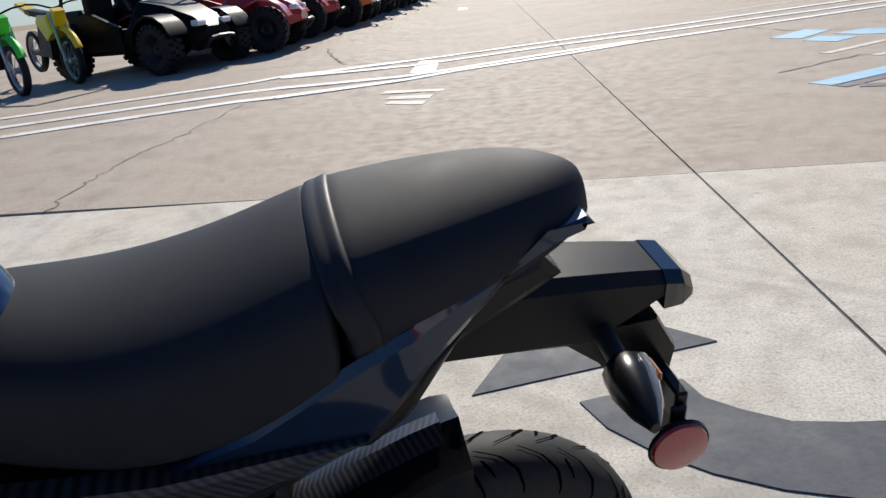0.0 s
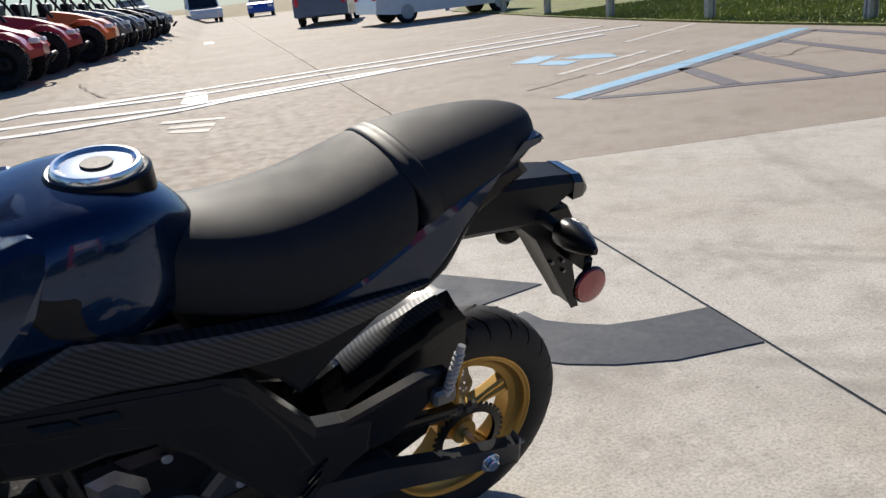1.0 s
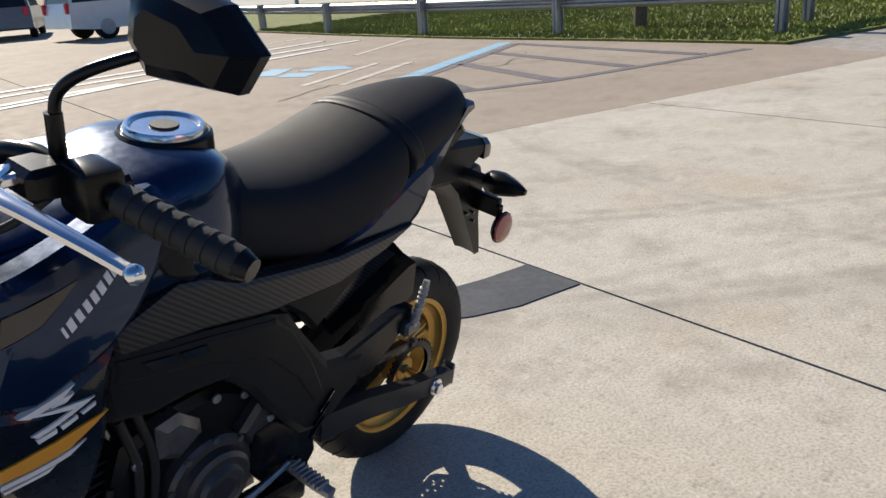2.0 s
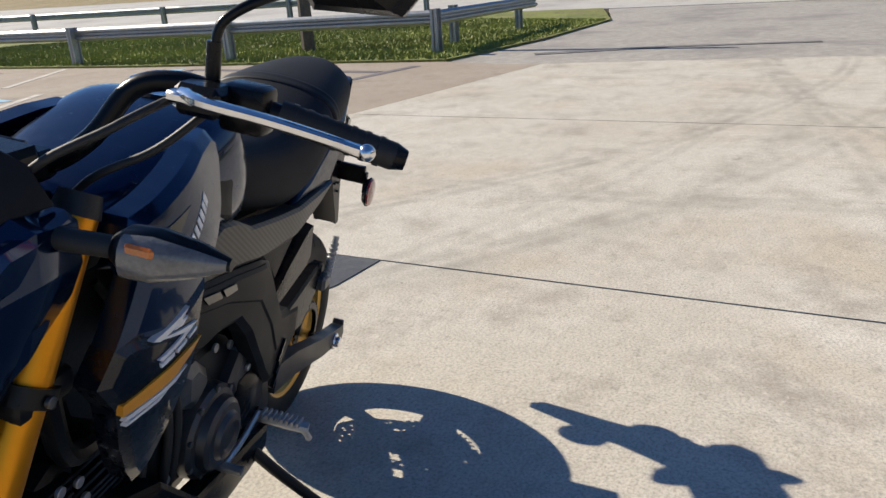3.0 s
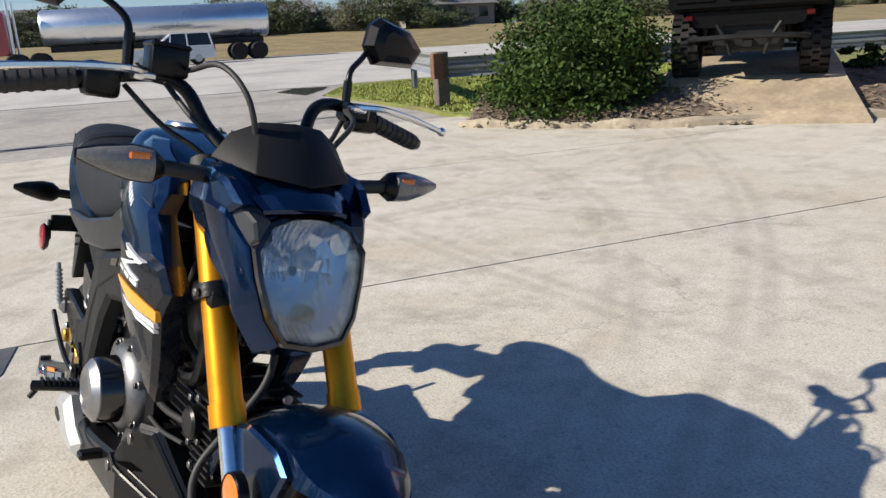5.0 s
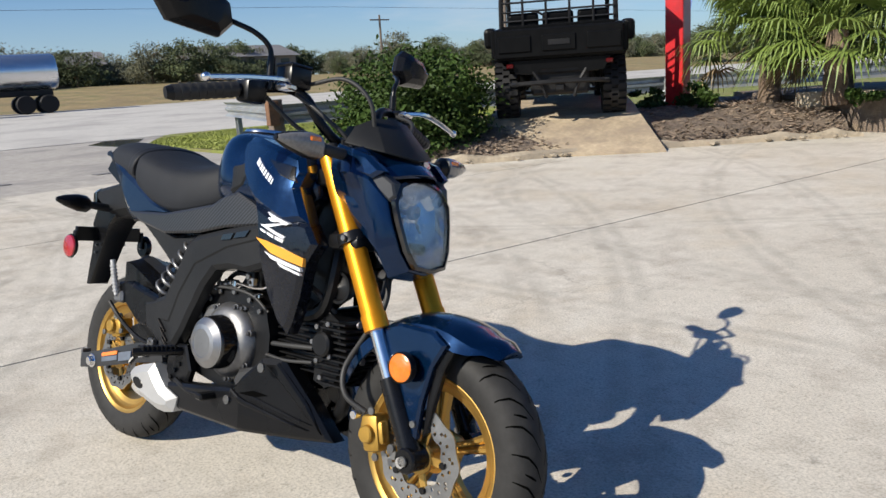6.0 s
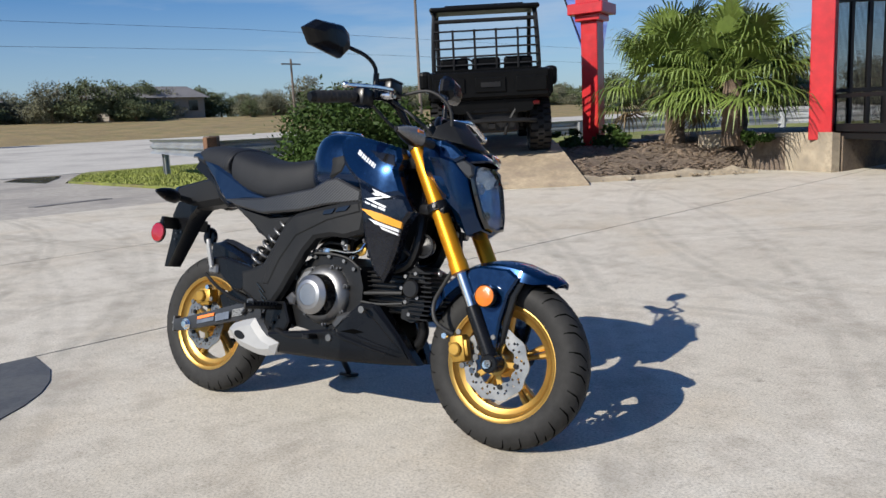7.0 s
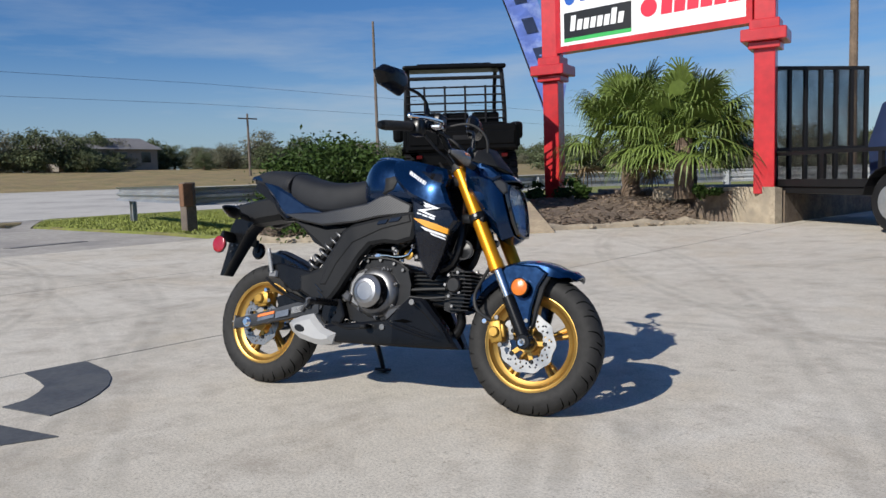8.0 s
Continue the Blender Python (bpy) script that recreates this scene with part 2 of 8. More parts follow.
M_BLUEP = material("worn_blue_paint", (0.20, 0.42, 0.58), 0.7, var=0.15, scale=30, bump=0.3, stain=(0.36, 0.45, 0.50), stain_scale=9)
M_HATCH = material("faded_grey_paint", (0.145, 0.135, 0.145), 0.75, spec=0.25, var=0.15, scale=30, bump=0.3, stain=(0.20, 0.18, 0.175), stain_scale=9)
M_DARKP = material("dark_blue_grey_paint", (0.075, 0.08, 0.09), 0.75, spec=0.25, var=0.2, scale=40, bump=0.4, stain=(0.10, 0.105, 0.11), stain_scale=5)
M_SEAL = material("joint_sealant", (0.06, 0.057, 0.052), 0.8, var=0.3, scale=60, bump=0.4)
# dark grey for the shadow band painted on the driveway
M_SHADOWP = material("painted_shadow_grey", (0.13, 0.125, 0.125), 0.8, var=0.35, scale=12, bump=0.4, stain=(0.22, 0.21, 0.20), stain_scale=3)
M_CRACK = material("crack_fill", (0.16, 0.13, 0.10), 0.9, var=0.3, scale=60, bump=0.3)
M_DIRT = material("dry_mulch", (0.15, 0.115, 0.088), 0.95, var=0.45, scale=25, bump=0.9, dist=0.03, stain=(0.24, 0.185, 0.13), stain_scale=4)
M_LITTER = material("dry_bark_chips", (0.22, 0.165, 0.12), 0.9, var=0.6, scale=6)
M_KERB = material("stained_kerb_concrete", (0.34, 0.285, 0.21), 0.9, var=0.35, scale=20, bump=0.5, dist=0.006, stain=(0.22, 0.19, 0.15), stain_scale=2.5)
M_RAMP = material("brown_concrete_ramp", (0.36, 0.29, 0.20), 0.9, var=0.25, scale=18, bump=0.5, dist=0.006, stain=(0.24, 0.19, 0.14), stain_scale=2)
M_GRASSG = material("grass_soil", (0.17, 0.19, 0.042), 0.95, var=0.5, scale=8, bump=0.9, dist=0.03, stain=(0.19, 0.16, 0.07), stain_scale=0.8)
M_DRYG = material("dry_grass_soil", (0.24, 0.18, 0.085), 0.95, var=0.35, scale=4, bump=0.8, dist=0.03, stain=(0.15, 0.14, 0.05), stain_scale=0.5)
M_BLADE = material("grass_blades", (0.22, 0.25, 0.05), 0.7, var=0.4, scale=3)
M_BUSH = material("bush_leaves", (0.036, 0.066, 0.012), 0.65, spec=0.2, var=0.45, scale=9)
M_PALM = material("palm_leaves", (0.125, 0.175, 0.035), 0.5, var=0.4, scale=6)
M_PALMD = material("dry_palm_leaves", (0.26, 0.19, 0.10), 0.8, var=0.35, scale=8)
M_BARK = material("bark", (0.16, 0.115, 0.08), 0.95, var=0.4, scale=25, bump=0.8, dist=0.01)
M_FARTREE = material("far_foliage", (0.085, 0.105, 0.045), 0.8, var=0.45, scale=1.2)
M_FARTREE2 = material("far_grey_foliage", (0.135, 0.135, 0.085), 0.85, var=0.4, scale=1.2)
M_GALV = material("galvanised_steel", (0.40, 0.42, 0.43), 0.5, metal=0.75, var=0.2, scale=20, bump=0.1, stain=(0.42, 0.40, 0.37), stain_scale=4)
M_RUST = material("rusty_steel", (0.17, 0.09, 0.05), 0.85, metal=0.2, var=0.4, scale=40, bump=0.4)
M_WOODP = material("weathered_wood_post", (0.13, 0.105, 0.085), 0.9, var=0.35, scale=30, bump=0.5)
M_RED = material("red_gloss_paint", (0.46, 0.012, 0.016), 0.38, var=0.22, scale=9, coat=0.3, bump=0.05)
M_SIGNW = material("white_sign_face", (0.80, 0.80, 0.80), 0.35, var=0.03, scale=5)
M_SIGNB = material("black_sign_print", (0.012, 0.012, 0.012), 0.4, var=0.05, scale=5)
M_SIGNG = material("green_sign_print", (0.05, 0.42, 0.10), 0.4, var=0.05, scale=5)
M_SIGNBL = material("blue_sign_print", (0.02, 0.10, 0.42), 0.4, var=0.05, scale=5)
M_SIGNR = material("red_sign_print", (0.65, 0.02, 0.05), 0.4, var=0.05, scale=5)
M_FLAG = material("blue_flag_cloth", (0.12, 0.20, 0.58), 0.8, var=0.2, scale=4, stain=(0.30, 0.40, 0.72), stain_scale=3)
M_NAVY = material("navy_tarp", (0.015, 0.03, 0.08), 0.6, var=0.2, scale=8)
M_BLACKM = material("black_painted_steel", (0.010, 0.010, 0.011), 0.5, spec=0.3, var=0.2, scale=30, bump=0.1)
M_BLACKPL = material("black_plastic", (0.004, 0.0042, 0.0046), 0.42, spec=0.10, var=0.15, scale=60, bump=0.15, fine=900, dist=0.0004)
M_TYRE = material("tyre_rubber", (0.011, 0.011, 0.012), 0.62, spec=0.25, var=0.25, scale=40, bump=0.2, fine=600, dist=0.0006)
M_CARWHITE = material("white_car_paint", (0.72, 0.73, 0.74), 0.3, var=0.04, scale=4, coat=0.8)
M_CARSILV = material("silver_car_paint", (0.55, 0.57, 0.60), 0.3, metal=0.4, var=0.05, scale=4, coat=0.8)
M_CARRED = material("dark_red_truck_paint", (0.30, 0.018, 0.03), 0.3, var=0.05, scale=4, coat=0.8)
M_CARGLASS = material("dark_car_glass", (0.015, 0.018, 0.02), 0.08, var=0.05, scale=3)
M_TANKER = material("polished_tank_steel", (0.72, 0.73, 0.75), 0.28, metal=0.9, var=0.05, scale=1.5)
M_UTVR = material("red_utv_plastic", (0.42, 0.02, 0.025), 0.35, var=0.1, scale=8, coat=0.4)
M_UTVO = material("orange_utv_plastic", (0.75, 0.16, 0.02), 0.35, var=0.1, scale=8, coat=0.4)
M_UTVG = material("grey_utv_plastic", (0.15, 0.16, 0.17), 0.35, var=0.1, scale=8, coat=0.4)
M_DBGREEN = material("green_dirt_bike_plastic", (0.06, 0.62, 0.04), 0.35, var=0.06, scale=8, coat=0.3)
M_DBYELL = material("yellow_dirt_bike_plastic", (0.80, 0.55, 0.01), 0.35, var=0.06, scale=8, coat=0.3)
M_TAILRED = material("unlit_red_lens", (0.06, 0.004, 0.005), 0.3, spec=0.2, var=0.1, scale=40, coat=0.1)
M_HOUSEW = material("house_wall", (0.22, 0.20, 0.175), 0.8, var=0.1, scale=3)
M_HOUSER = material("house_roof", (0.16, 0.155, 0.16), 0.85, var=0.15, scale=3)
M_WATER = material("puddle_water", (0.10, 0.11, 0.11), 0.03, var=0.05, scale=3)


# ---- mesh helpers ----
def part(name, bm, mat, parent=None, label="", smooth=None):
    """Links a bmesh as one mesh object, under a thing or under a part."""
    bmesh.ops.recalc_face_normals(bm, faces=bm.faces)
    me = bpy.data.meshes.new(name)
    bm.to_mesh(me)
    bm.free()
    for m in (mat if isinstance(mat, (list, tuple)) else [mat]):
        me.materials.append(m)
    if smooth is not None:
        me.shade_smooth()
        me.set_sharp_from_angle(angle=radians(smooth))
    ob = new(name, me)
    if parent is not None:
        ob.parent = parent
    if label:
        ob["label"] = label
    return ob


def thing(name, m, label, category, group="", kind=""):
    e = new(name)
    e.matrix_world = m
    return tagged(e, label, category, group, kind)


def box(bm, lo, hi, bev=0.0, m=None, seg=1):
    r = bmesh.ops.create_cube(bm, size=1.0)
    vs = r["verts"]
    for v in vs:
        v.co = Vector([(lo[i] + hi[i]) / 2 + v.co[i] * (hi[i] - lo[i]) for i in range(3)])
    if bev:
        es = list({e for v in vs for e in v.link_edges})
        o = bmesh.ops.bevel(bm, geom=es, offset=bev, segments=seg, affect='EDGES', profile=0.5)
        vs = list({v for f in o["faces"] for v in f.verts} | {v for v in vs if v.is_valid})
    if m is not None:
        bmesh.ops.transform(bm, matrix=m, verts=vs)
    return vs


def loft(bm, rings, close=True, caps=True):
    """Skin through rings of points with equal counts."""
    vv = [[bm.verts.new(p) for p in r] for r in rings]
    n = len(vv[0])
    for a, b in zip(vv, vv[1:]):
        for i in range(n if close else n - 1):
            j = (i + 1) % n
            try:
                bm.faces.new((a[i], a[j], b[j], b[i]))
            except ValueError:
                pass
    if caps and close:
        for r in (vv[0], vv[-1]):
            try:
                bm.faces.new(r)
            except ValueError:
                pass
    return [v for r in vv for v in r]


def spline(pts, n=6):
    """Catmull-Rom points through pts."""
    P = [Vector(p) for p in pts]
    P = [2 * P[0] - P[1]] + P + [2 * P[-1] - P[-2]]
    out = []
    for i in range(1, len(P) - 2):
        for k in range(n):
            t = k / n
            a, b, c, d = P[i - 1], P[i], P[i + 1], P[i + 2]
            out.append(0.5 * ((2 * b) + (c - a) * t + (2 * a - 5 * b + 4 * c - d) * t * t + (3 * b - a - 3 * c + d) * t ** 3))
    out.append(P[-2])
    return out


def tube(bm, pts, r, sides=10, n=5, caps=True):
    """A round tube along pts; r is one radius or one for each end."""
    line = spline(pts, n) if n > 1 else [Vector(p) for p in pts]
    r0, r1 = r if isinstance(r, tuple) else (r, r)
    up = Vector((0.31, 0.22, 0.92)).normalized()
    rings = []
    for i, p in enumerate(line):
        d = (line[min(i + 1, len(line) - 1)] - line[max(i - 1, 0)]).normalized()
        u = up - d * up.dot(d)
        if u.length < 0.1:
            u = Vector((1, 0, 0)) - d * d.x
        u.normalize()
        up = u
        w = d.cross(u)
        rad = r0 + (r1 - r0) * i / max(1, len(line) - 1)
        rings.append([p + (u * math.cos(a) + w * math.sin(a)) * rad for a in [2 * math.pi * k / sides for k in range(sides)]])
    return loft(bm, rings, caps=caps)


def lathe(bm, prof, centre=(0, 0, 0), sides=48, axis='Y'):
    """Turns a profile of (along the axis, radius) round the axis through centre."""
    c = Vector(centre)
    rings = []
    for k in range(sides):
        a = 2 * math.pi * k / sides
        ring = []
        for y, r in prof:
            q = {'Y': (math.cos(a) * r, y, math.sin(a) * r), 'X': (y, math.cos(a) * r, math.sin(a) * r),
                 'Z': (math.cos(a) * r, math.sin(a) * r, y)}[axis]
            ring.append(bm.verts.new(c + Vector(q)))
        rings.append(ring)
    n = len(prof)
    for k in range(sides):
        a, b = rings[k], rings[(k + 1) % sides]
        for i in range(n - 1):
            bm.faces.new((a[i], a[i + 1], b[i + 1], b[i]))
    return rings


def disc_solid(bm, y0, y1, r, centre, sides=24, axis='Y', bev=0.0):
    """A short solid cylinder with a small rounded rim."""
    b = bev or min(r, abs(y1 - y0)) * 0.15
    lathe(bm, [(y0, 1e-4), (y0, r - b), (y0 + math.copysign(b, y1 - y0), r), (y1 - math.copysign(b, y1 - y0), r), (y1, r - b), (y1, 1e-4)], centre, sides, axis)


def prism(bm, poly, y0, y1, inset=0.0, yf=None, rise=0.0):
    """An extruded outline in x and z between y0 and y1, its outer face (y1) inset for a chamfered edge.
    yf(x, z) adds to y."""
    f = yf or (lambda x, z: 0.0)
    n = len(poly)
    P = [Vector((p[0], p[1])) for p in poly]
    area = sum(P[i].x * P[(i + 1) % n].y - P[(i + 1) % n].x * P[i].y for i in range(n))
    s = 1 if area > 0 else -1
    ins = []
    for i in range(n):
        a, b, c = P[i - 1], P[i], P[(i + 1) % n]
        e1, e2 = (b - a).normalized(), (c - b).normalized()
        n1, n2 = Vector((-e1.y, e1.x)) * s, Vector((-e2.y, e2.x)) * s
        m = n1 + n2
        m = m / max(0.35, m.dot(n1)) if m.length > 1e-5 else n1
        ins.append(b + m * inset)
    ye = y1 - math.copysign(abs(inset) * 0.7, y1 - y0) if inset else y1
    rings = [[Vector((p.x, y0, p.y)) for p in P], [Vector((p.x, ye, p.y)) for p in P]]
    if inset:
        rings.append([Vector((p.x, y1, p.y)) for p in ins])
    had_v, had_e, had_f = set(bm.verts), set(bm.edges), set(bm.faces)
    loft(bm, rings)
    if yf:
        # cut into a grid, so that the panel follows the curve
        for ax in (0, 2):
            c = min(p[ax // 2] for p in P)
            hi = max(p[ax // 2] for p in P)
            c = math.ceil(c / 0.02) * 0.02 + 0.0003
            while c < hi:
                co, no = [0, 0, 0], [0, 0, 0]
                co[ax], no[ax] = c, 1
                geom = [v for v in bm.verts if v not in had_v] + [e for e in bm.edges if e not in had_e] + [q for q in bm.faces if q not in had_f]
                bmesh.ops.bisect_plane(bm, geom=geom, plane_co=co, plane_no=no)
                c += 0.02
        for v in bm.verts:
            if v not in had_v:
                v.co.y += f(v.co.x, v.co.z)


def flat(bm, poly, z, top=None):
    """A polygon slab in x and y from z down to top (or a flat face)."""
    lo = [Vector((p[0], p[1], z)) for p in poly]
    if top is None:
        bm.faces.new([bm.verts.new(p) for p in lo])
    else:
        loft(bm, [lo, [Vector((p[0], p[1], top)) for p in poly]])


def strip(bm, a, b, w, z, thick=0.002):
    a, b = Vector((a[0], a[1])), Vector((b[0], b[1]))
    d = (b - a).normalized()
    s = Vector((-d.y, d.x)) * w / 2
    flat(bm, [a - s, b - s, b + s, a + s], z - 0.004, z + thick)


def clamp(v, lo, hi):
    return max(lo, min(hi, v))


def gz(x, y):
    """Height of the ground: the road lies a little higher, and the lot rises gently towards the parked row."""
    return 0.022 * clamp(x - 19.5, 0, 40) + 0.063 * clamp(x - 54, 0, 30) + 0.020 * clamp(y - 3.7, 0, 30) * clamp((-x - .8) / 1.5, 0, 1)


# ---- the ground ----
def ground_sheet():
    xs = [-1500, -300, -80, -40, -20, -10, -2.3, -.8, 0, 5, 9, 12, 15, 18, 19.5, 30, 40, 50, 54, 59.5, 70, 84, 100, 200, 500, 1500]
    ys = [-1500, -300, -120, -60, -30, -10, 0, 3.7, 10, 14, 18, 24, 30, 34, 45, 60, 120, 300, 1500]
    bm = bmesh.new()
    g = [[bm.verts.new((x, y, gz(x, y) - 0.07)) for y in ys] for x in xs]
    for i in range(len(xs) - 1):
        for j in range(len(ys) - 1):
            bm.faces.new((g[i][j], g[i + 1][j], g[i + 1][j + 1], g[i][j + 1]))
    return tagged(part("ground", bm, M_DRYG, smooth=30), "dry yellow-green grass ground reaching the horizon", "ground", kind="structure")


ground_sheet()


def draped(name, outline, mat, label, cat, lift=0.0, step=2.5, kind="structure"):
    """A sheet over the outline (x, y), cut in a grid so that it follows the ground, with a skirt below."""
    bm = bmesh.new()
    f = bm.faces.new([bm.verts.new((p[0], p[1], 0)) for p in outline])
    lo = [min(p[i] for p in outline) for i in (0, 1)]
    hi = [max(p[i] for p in outline) for i in (0, 1)]
    for ax, folds in ((0, (-2.3, -.8)), (1, (3.7, 33.7))):
        cuts = [c for c in folds if lo[ax] < c < hi[ax]]
        c = lo[ax] + step
        while c < hi[ax]:
            cuts.append(c)
            c += step
        for c in cuts:
            co, no = [0, 0, 0], [0, 0, 0]
            co[ax], no[ax] = c, 1
            bmesh.ops.bisect_plane(bm, geom=bm.verts[:] + bm.edges[:] + bm.faces[:], plane_co=co, plane_no=no)
    r = bmesh.ops.extrude_face_region(bm, geom=bm.faces[:])
    low = [v for v in r["geom"] if isinstance(v, bmesh.types.BMVert)]
    lows = set(low)
    for v in bm.verts:
        v.co.z = gz(v.co.x, v.co.y) + (lift if v not in lows else -0.08)
    return tagged(part(name, bm, mat, smooth=30), label, cat, kind=kind)


def edge_y(x):
    return 3.94 - 0.125 * x


G = 0.006
JX = [-24.9, 1.117, 4.05, 9.0]
pavement = thing("pavement", pose(0, 0, 0), "pale weathered concrete forecourt slabs with dark joints", "pavement", kind="structure")
for a, b in zip(JX, JX[1:]):
    x1 = b - G if b < 9 else b
    bm = bmesh.new()
    if b < 9:
        poly = [(a + G, -40), (x1, -40), (x1, edge_y(x1) - G), (a + G, edge_y(a) - G)]
    else:
        poly = [(a + G, -40), (7.9, -40), (7.9, -3.0), (7.85, 0.0), (7.5, 2.6), (7.4, edge_y(7.4) - G), (a + G, edge_y(a) - G)]
    flat(bm, poly, -0.06, 0.0)
    part("slab", bm, M_SLAB, pavement)
bm = bmesh.new()
for x in JX[1:3]:
    strip(bm, (x, -40), (x, edge_y(x)), 0.011 if x < 2 else 0.007, -0.008)
part("joint_sealant", bm, M_SEAL, pavement)

lot_r = [(7.45, 3.6), (7.75, 4.4), (7.6, 7.0), (7.35, 10.0), (7.3, 14.0), (7.4, 18.0), (7.7, 22.0), (7.9, 27), (9.5, 31), (14, 33), (14, 70)]
car_park = thing("car_park", pose(0, 0, 0), "tan worn concrete car park with painted lines", "car park", kind="structure")
o = draped("slab", [(-40, edge_y(-40)), (1.117 - G, edge_y(1.117)), (1.117 - G, 70), (-40, 70)], M_LOT, "", "", 0.0, 1.5)
o.parent = car_park
o2 = draped("slab", [(1.117 + G, edge_y(1.117)), (7.4, edge_y(7.4))] + lot_r + [(1.117 + G, 70)], M_LOT, "", "", 0.0, 4.0)
o2.parent = car_park
for q in (o, o2):
    for k in ("label", "category", "kind"):
        if k in q:
            del q[k]
bm = bmesh.new()
for y0, y1 in ((3.6, 14), (14, 34), (34, 70)):
    vs = len(bm.verts)
    a, b = Vector((1.117, y0, gz(1, y0) - 0.008)), Vector((1.117, y1, gz(1, y1) - 0.008))
    bm.faces.new([bm.verts.new(p) for p in (a - Vector((.012, 0, 0)), a + Vector((.012, 0, 0)), b + Vector((.012, 0, 0)), b - Vector((.012, 0, 0)))])
for x0, x1 in ((-20, 1.117), (1.117, 7.4)):
    strip(bm, (x0, edge_y(x0)), (x1, edge_y(x1)), 0.014, -0.006)
part("joint_sealant", bm, M_SEAL, car_park)

draped("driveway", [(7.9, -3.2), (9.5, -3.3), (15.2, -3.15), (17.0, -3.85), (18.8, -4.6), (19.6, -5.0), (19.6, 5.6), (15.0, 4.25), (7.8, 4.4), (7.4, 3.6), (7.4, 3.0), (7.5, 2.6), (7.85, 0.0)], M_ASPHALT,
       "worn grey asphalt driveway leading to the road", "driveway", -0.004, 3.0)
draped("road", [(19.5, -220), (50, -220), (50, 220), (19.5, 220)], M_ROAD, "wide pale grey road with worn surface", "road", 0.01, 20)
draped("lawn", [(7.75, 4.42), (10.5, 4.12), (14.7, 4.2), (19.4, 5.7), (19.4, 70), (14, 70), (14, 33), (9.5, 31), (7.9, 27), (7.7, 22), (7.4, 18), (7.3, 14), (7.35, 10), (7.6, 7)], M_GRASSG,
       "green roadside grass verge behind a guard rail", "lawn", 0.03, 3.0)
draped("lawn", [(7.9, -3.3), (9.4, -3.4), (15.2, -3.22), (17.0, -3.93), (18.8, -4.68), (19.4, -5.1), (19.4, -60), (6.6, -60), (6.2, -14.1), (7.4, -7.1), (6.7, -4.0)], M_GRASSG,
       "green roadside grass verge beside the driveway", "lawn", 0.03, 3.0)
draped("puddle", [(15.7, -2.9), (17.9, -2.62), (19.3, -3.3), (18.9, -4.2), (17.6, -3.75), (16.6, -3.3)], M_WATER, "shallow rain puddle at the driveway edge", "puddle", 0.006, 5.0)


def grass_stuff(outline, n, name, label, hgt=0.055):
    """Small blades over an outline."""
    rnd = random.Random(5)
    xs, ys = [p[0] for p in outline], [p[1] for p in outline]
    V, F = [], []

    def inside(x, y):
        c = False
        for i in range(len(outline)):
            (x1, y1), (x2, y2) = outline[i - 1], outline[i]
            if (y1 > y) != (y2 > y) and x < (x2 - x1) * (y - y1) / (y2 - y1) + x1:
                c = not c
        return c
    while len(F) < n:
        x, y = rnd.uniform(min(xs), max(xs)), rnd.uniform(min(ys), max(ys))
        if not inside(x, y):
            continue
        a, h, w, z = rnd.uniform(0, 6.3), hgt * rnd.uniform(0.4, 1.2), rnd.uniform(0.012, 0.03), gz(x, y) + 0.02
        dx, dy, lx, ly = math.cos(a) * w, math.sin(a) * w, rnd.uniform(-.6, .6) * h, rnd.uniform(-.6, .6) * h
        k = len(V)
        V += [(x - dx, y - dy, z), (x + dx, y + dy, z), (x + lx, y + ly, z + h)]
        F.append((k, k + 1, k + 2))
    me = bpy.data.meshes.new(name)
    me.from_pydata(V, [], F)
    me.materials.append(M_BLADE)
    tagged(new(name, me), label, "grass", kind="stuff")


grass_stuff([(7.8, 4.47), (10.5, 4.17), (14.6, 4.25), (17, 9), (12, 19), (7.5, 18), (7.36, 14), (7.42, 10), (7.66, 7)], 90000, "verge_grass", "short green grass blades on the verge")
grass_stuff([(8.2, -3.4), (9.5, -3.45), (15.2, -3.3), (17.2, -4.1), (18.5, -6.2), (16, -14), (7.2, -10), (7.6, -7)], 60000, "roadside_grass", "short green grass blades beside the driveway")


# painted marks
def mark(name, polys, mat, label, cat="road marking", top=0.004):
    bm = bmesh.new()
    for p in polys:
        loft(bm, [[Vector((x, y, gz(x, y) + dz)) for x, y in p] for dz in (-0.002, top)])
    return tagged(part(name, bm, mat), label, cat, kind="structure")


def bar(a, b, w):
    a, b = Vector(a), Vector(b)
    d = (b - a).normalized()
    s = Vector((-d.y, d.x)) * w / 2
    return [tuple(a - s), tuple(b - s), tuple(b + s), tuple(a + s)]


def line(pts, w, step=0.7):
    """A painted line along points, in short lengths that follow the ground."""
    out = []
    for a, b in zip(pts, pts[1:]):
        a, b = Vector(a), Vector(b)
        n = max(1, round((b - a).length / step))
        out += [bar(a.lerp(b, k / n), a.lerp(b, (k + 1) / n), w) for k in range(n)]
    return out


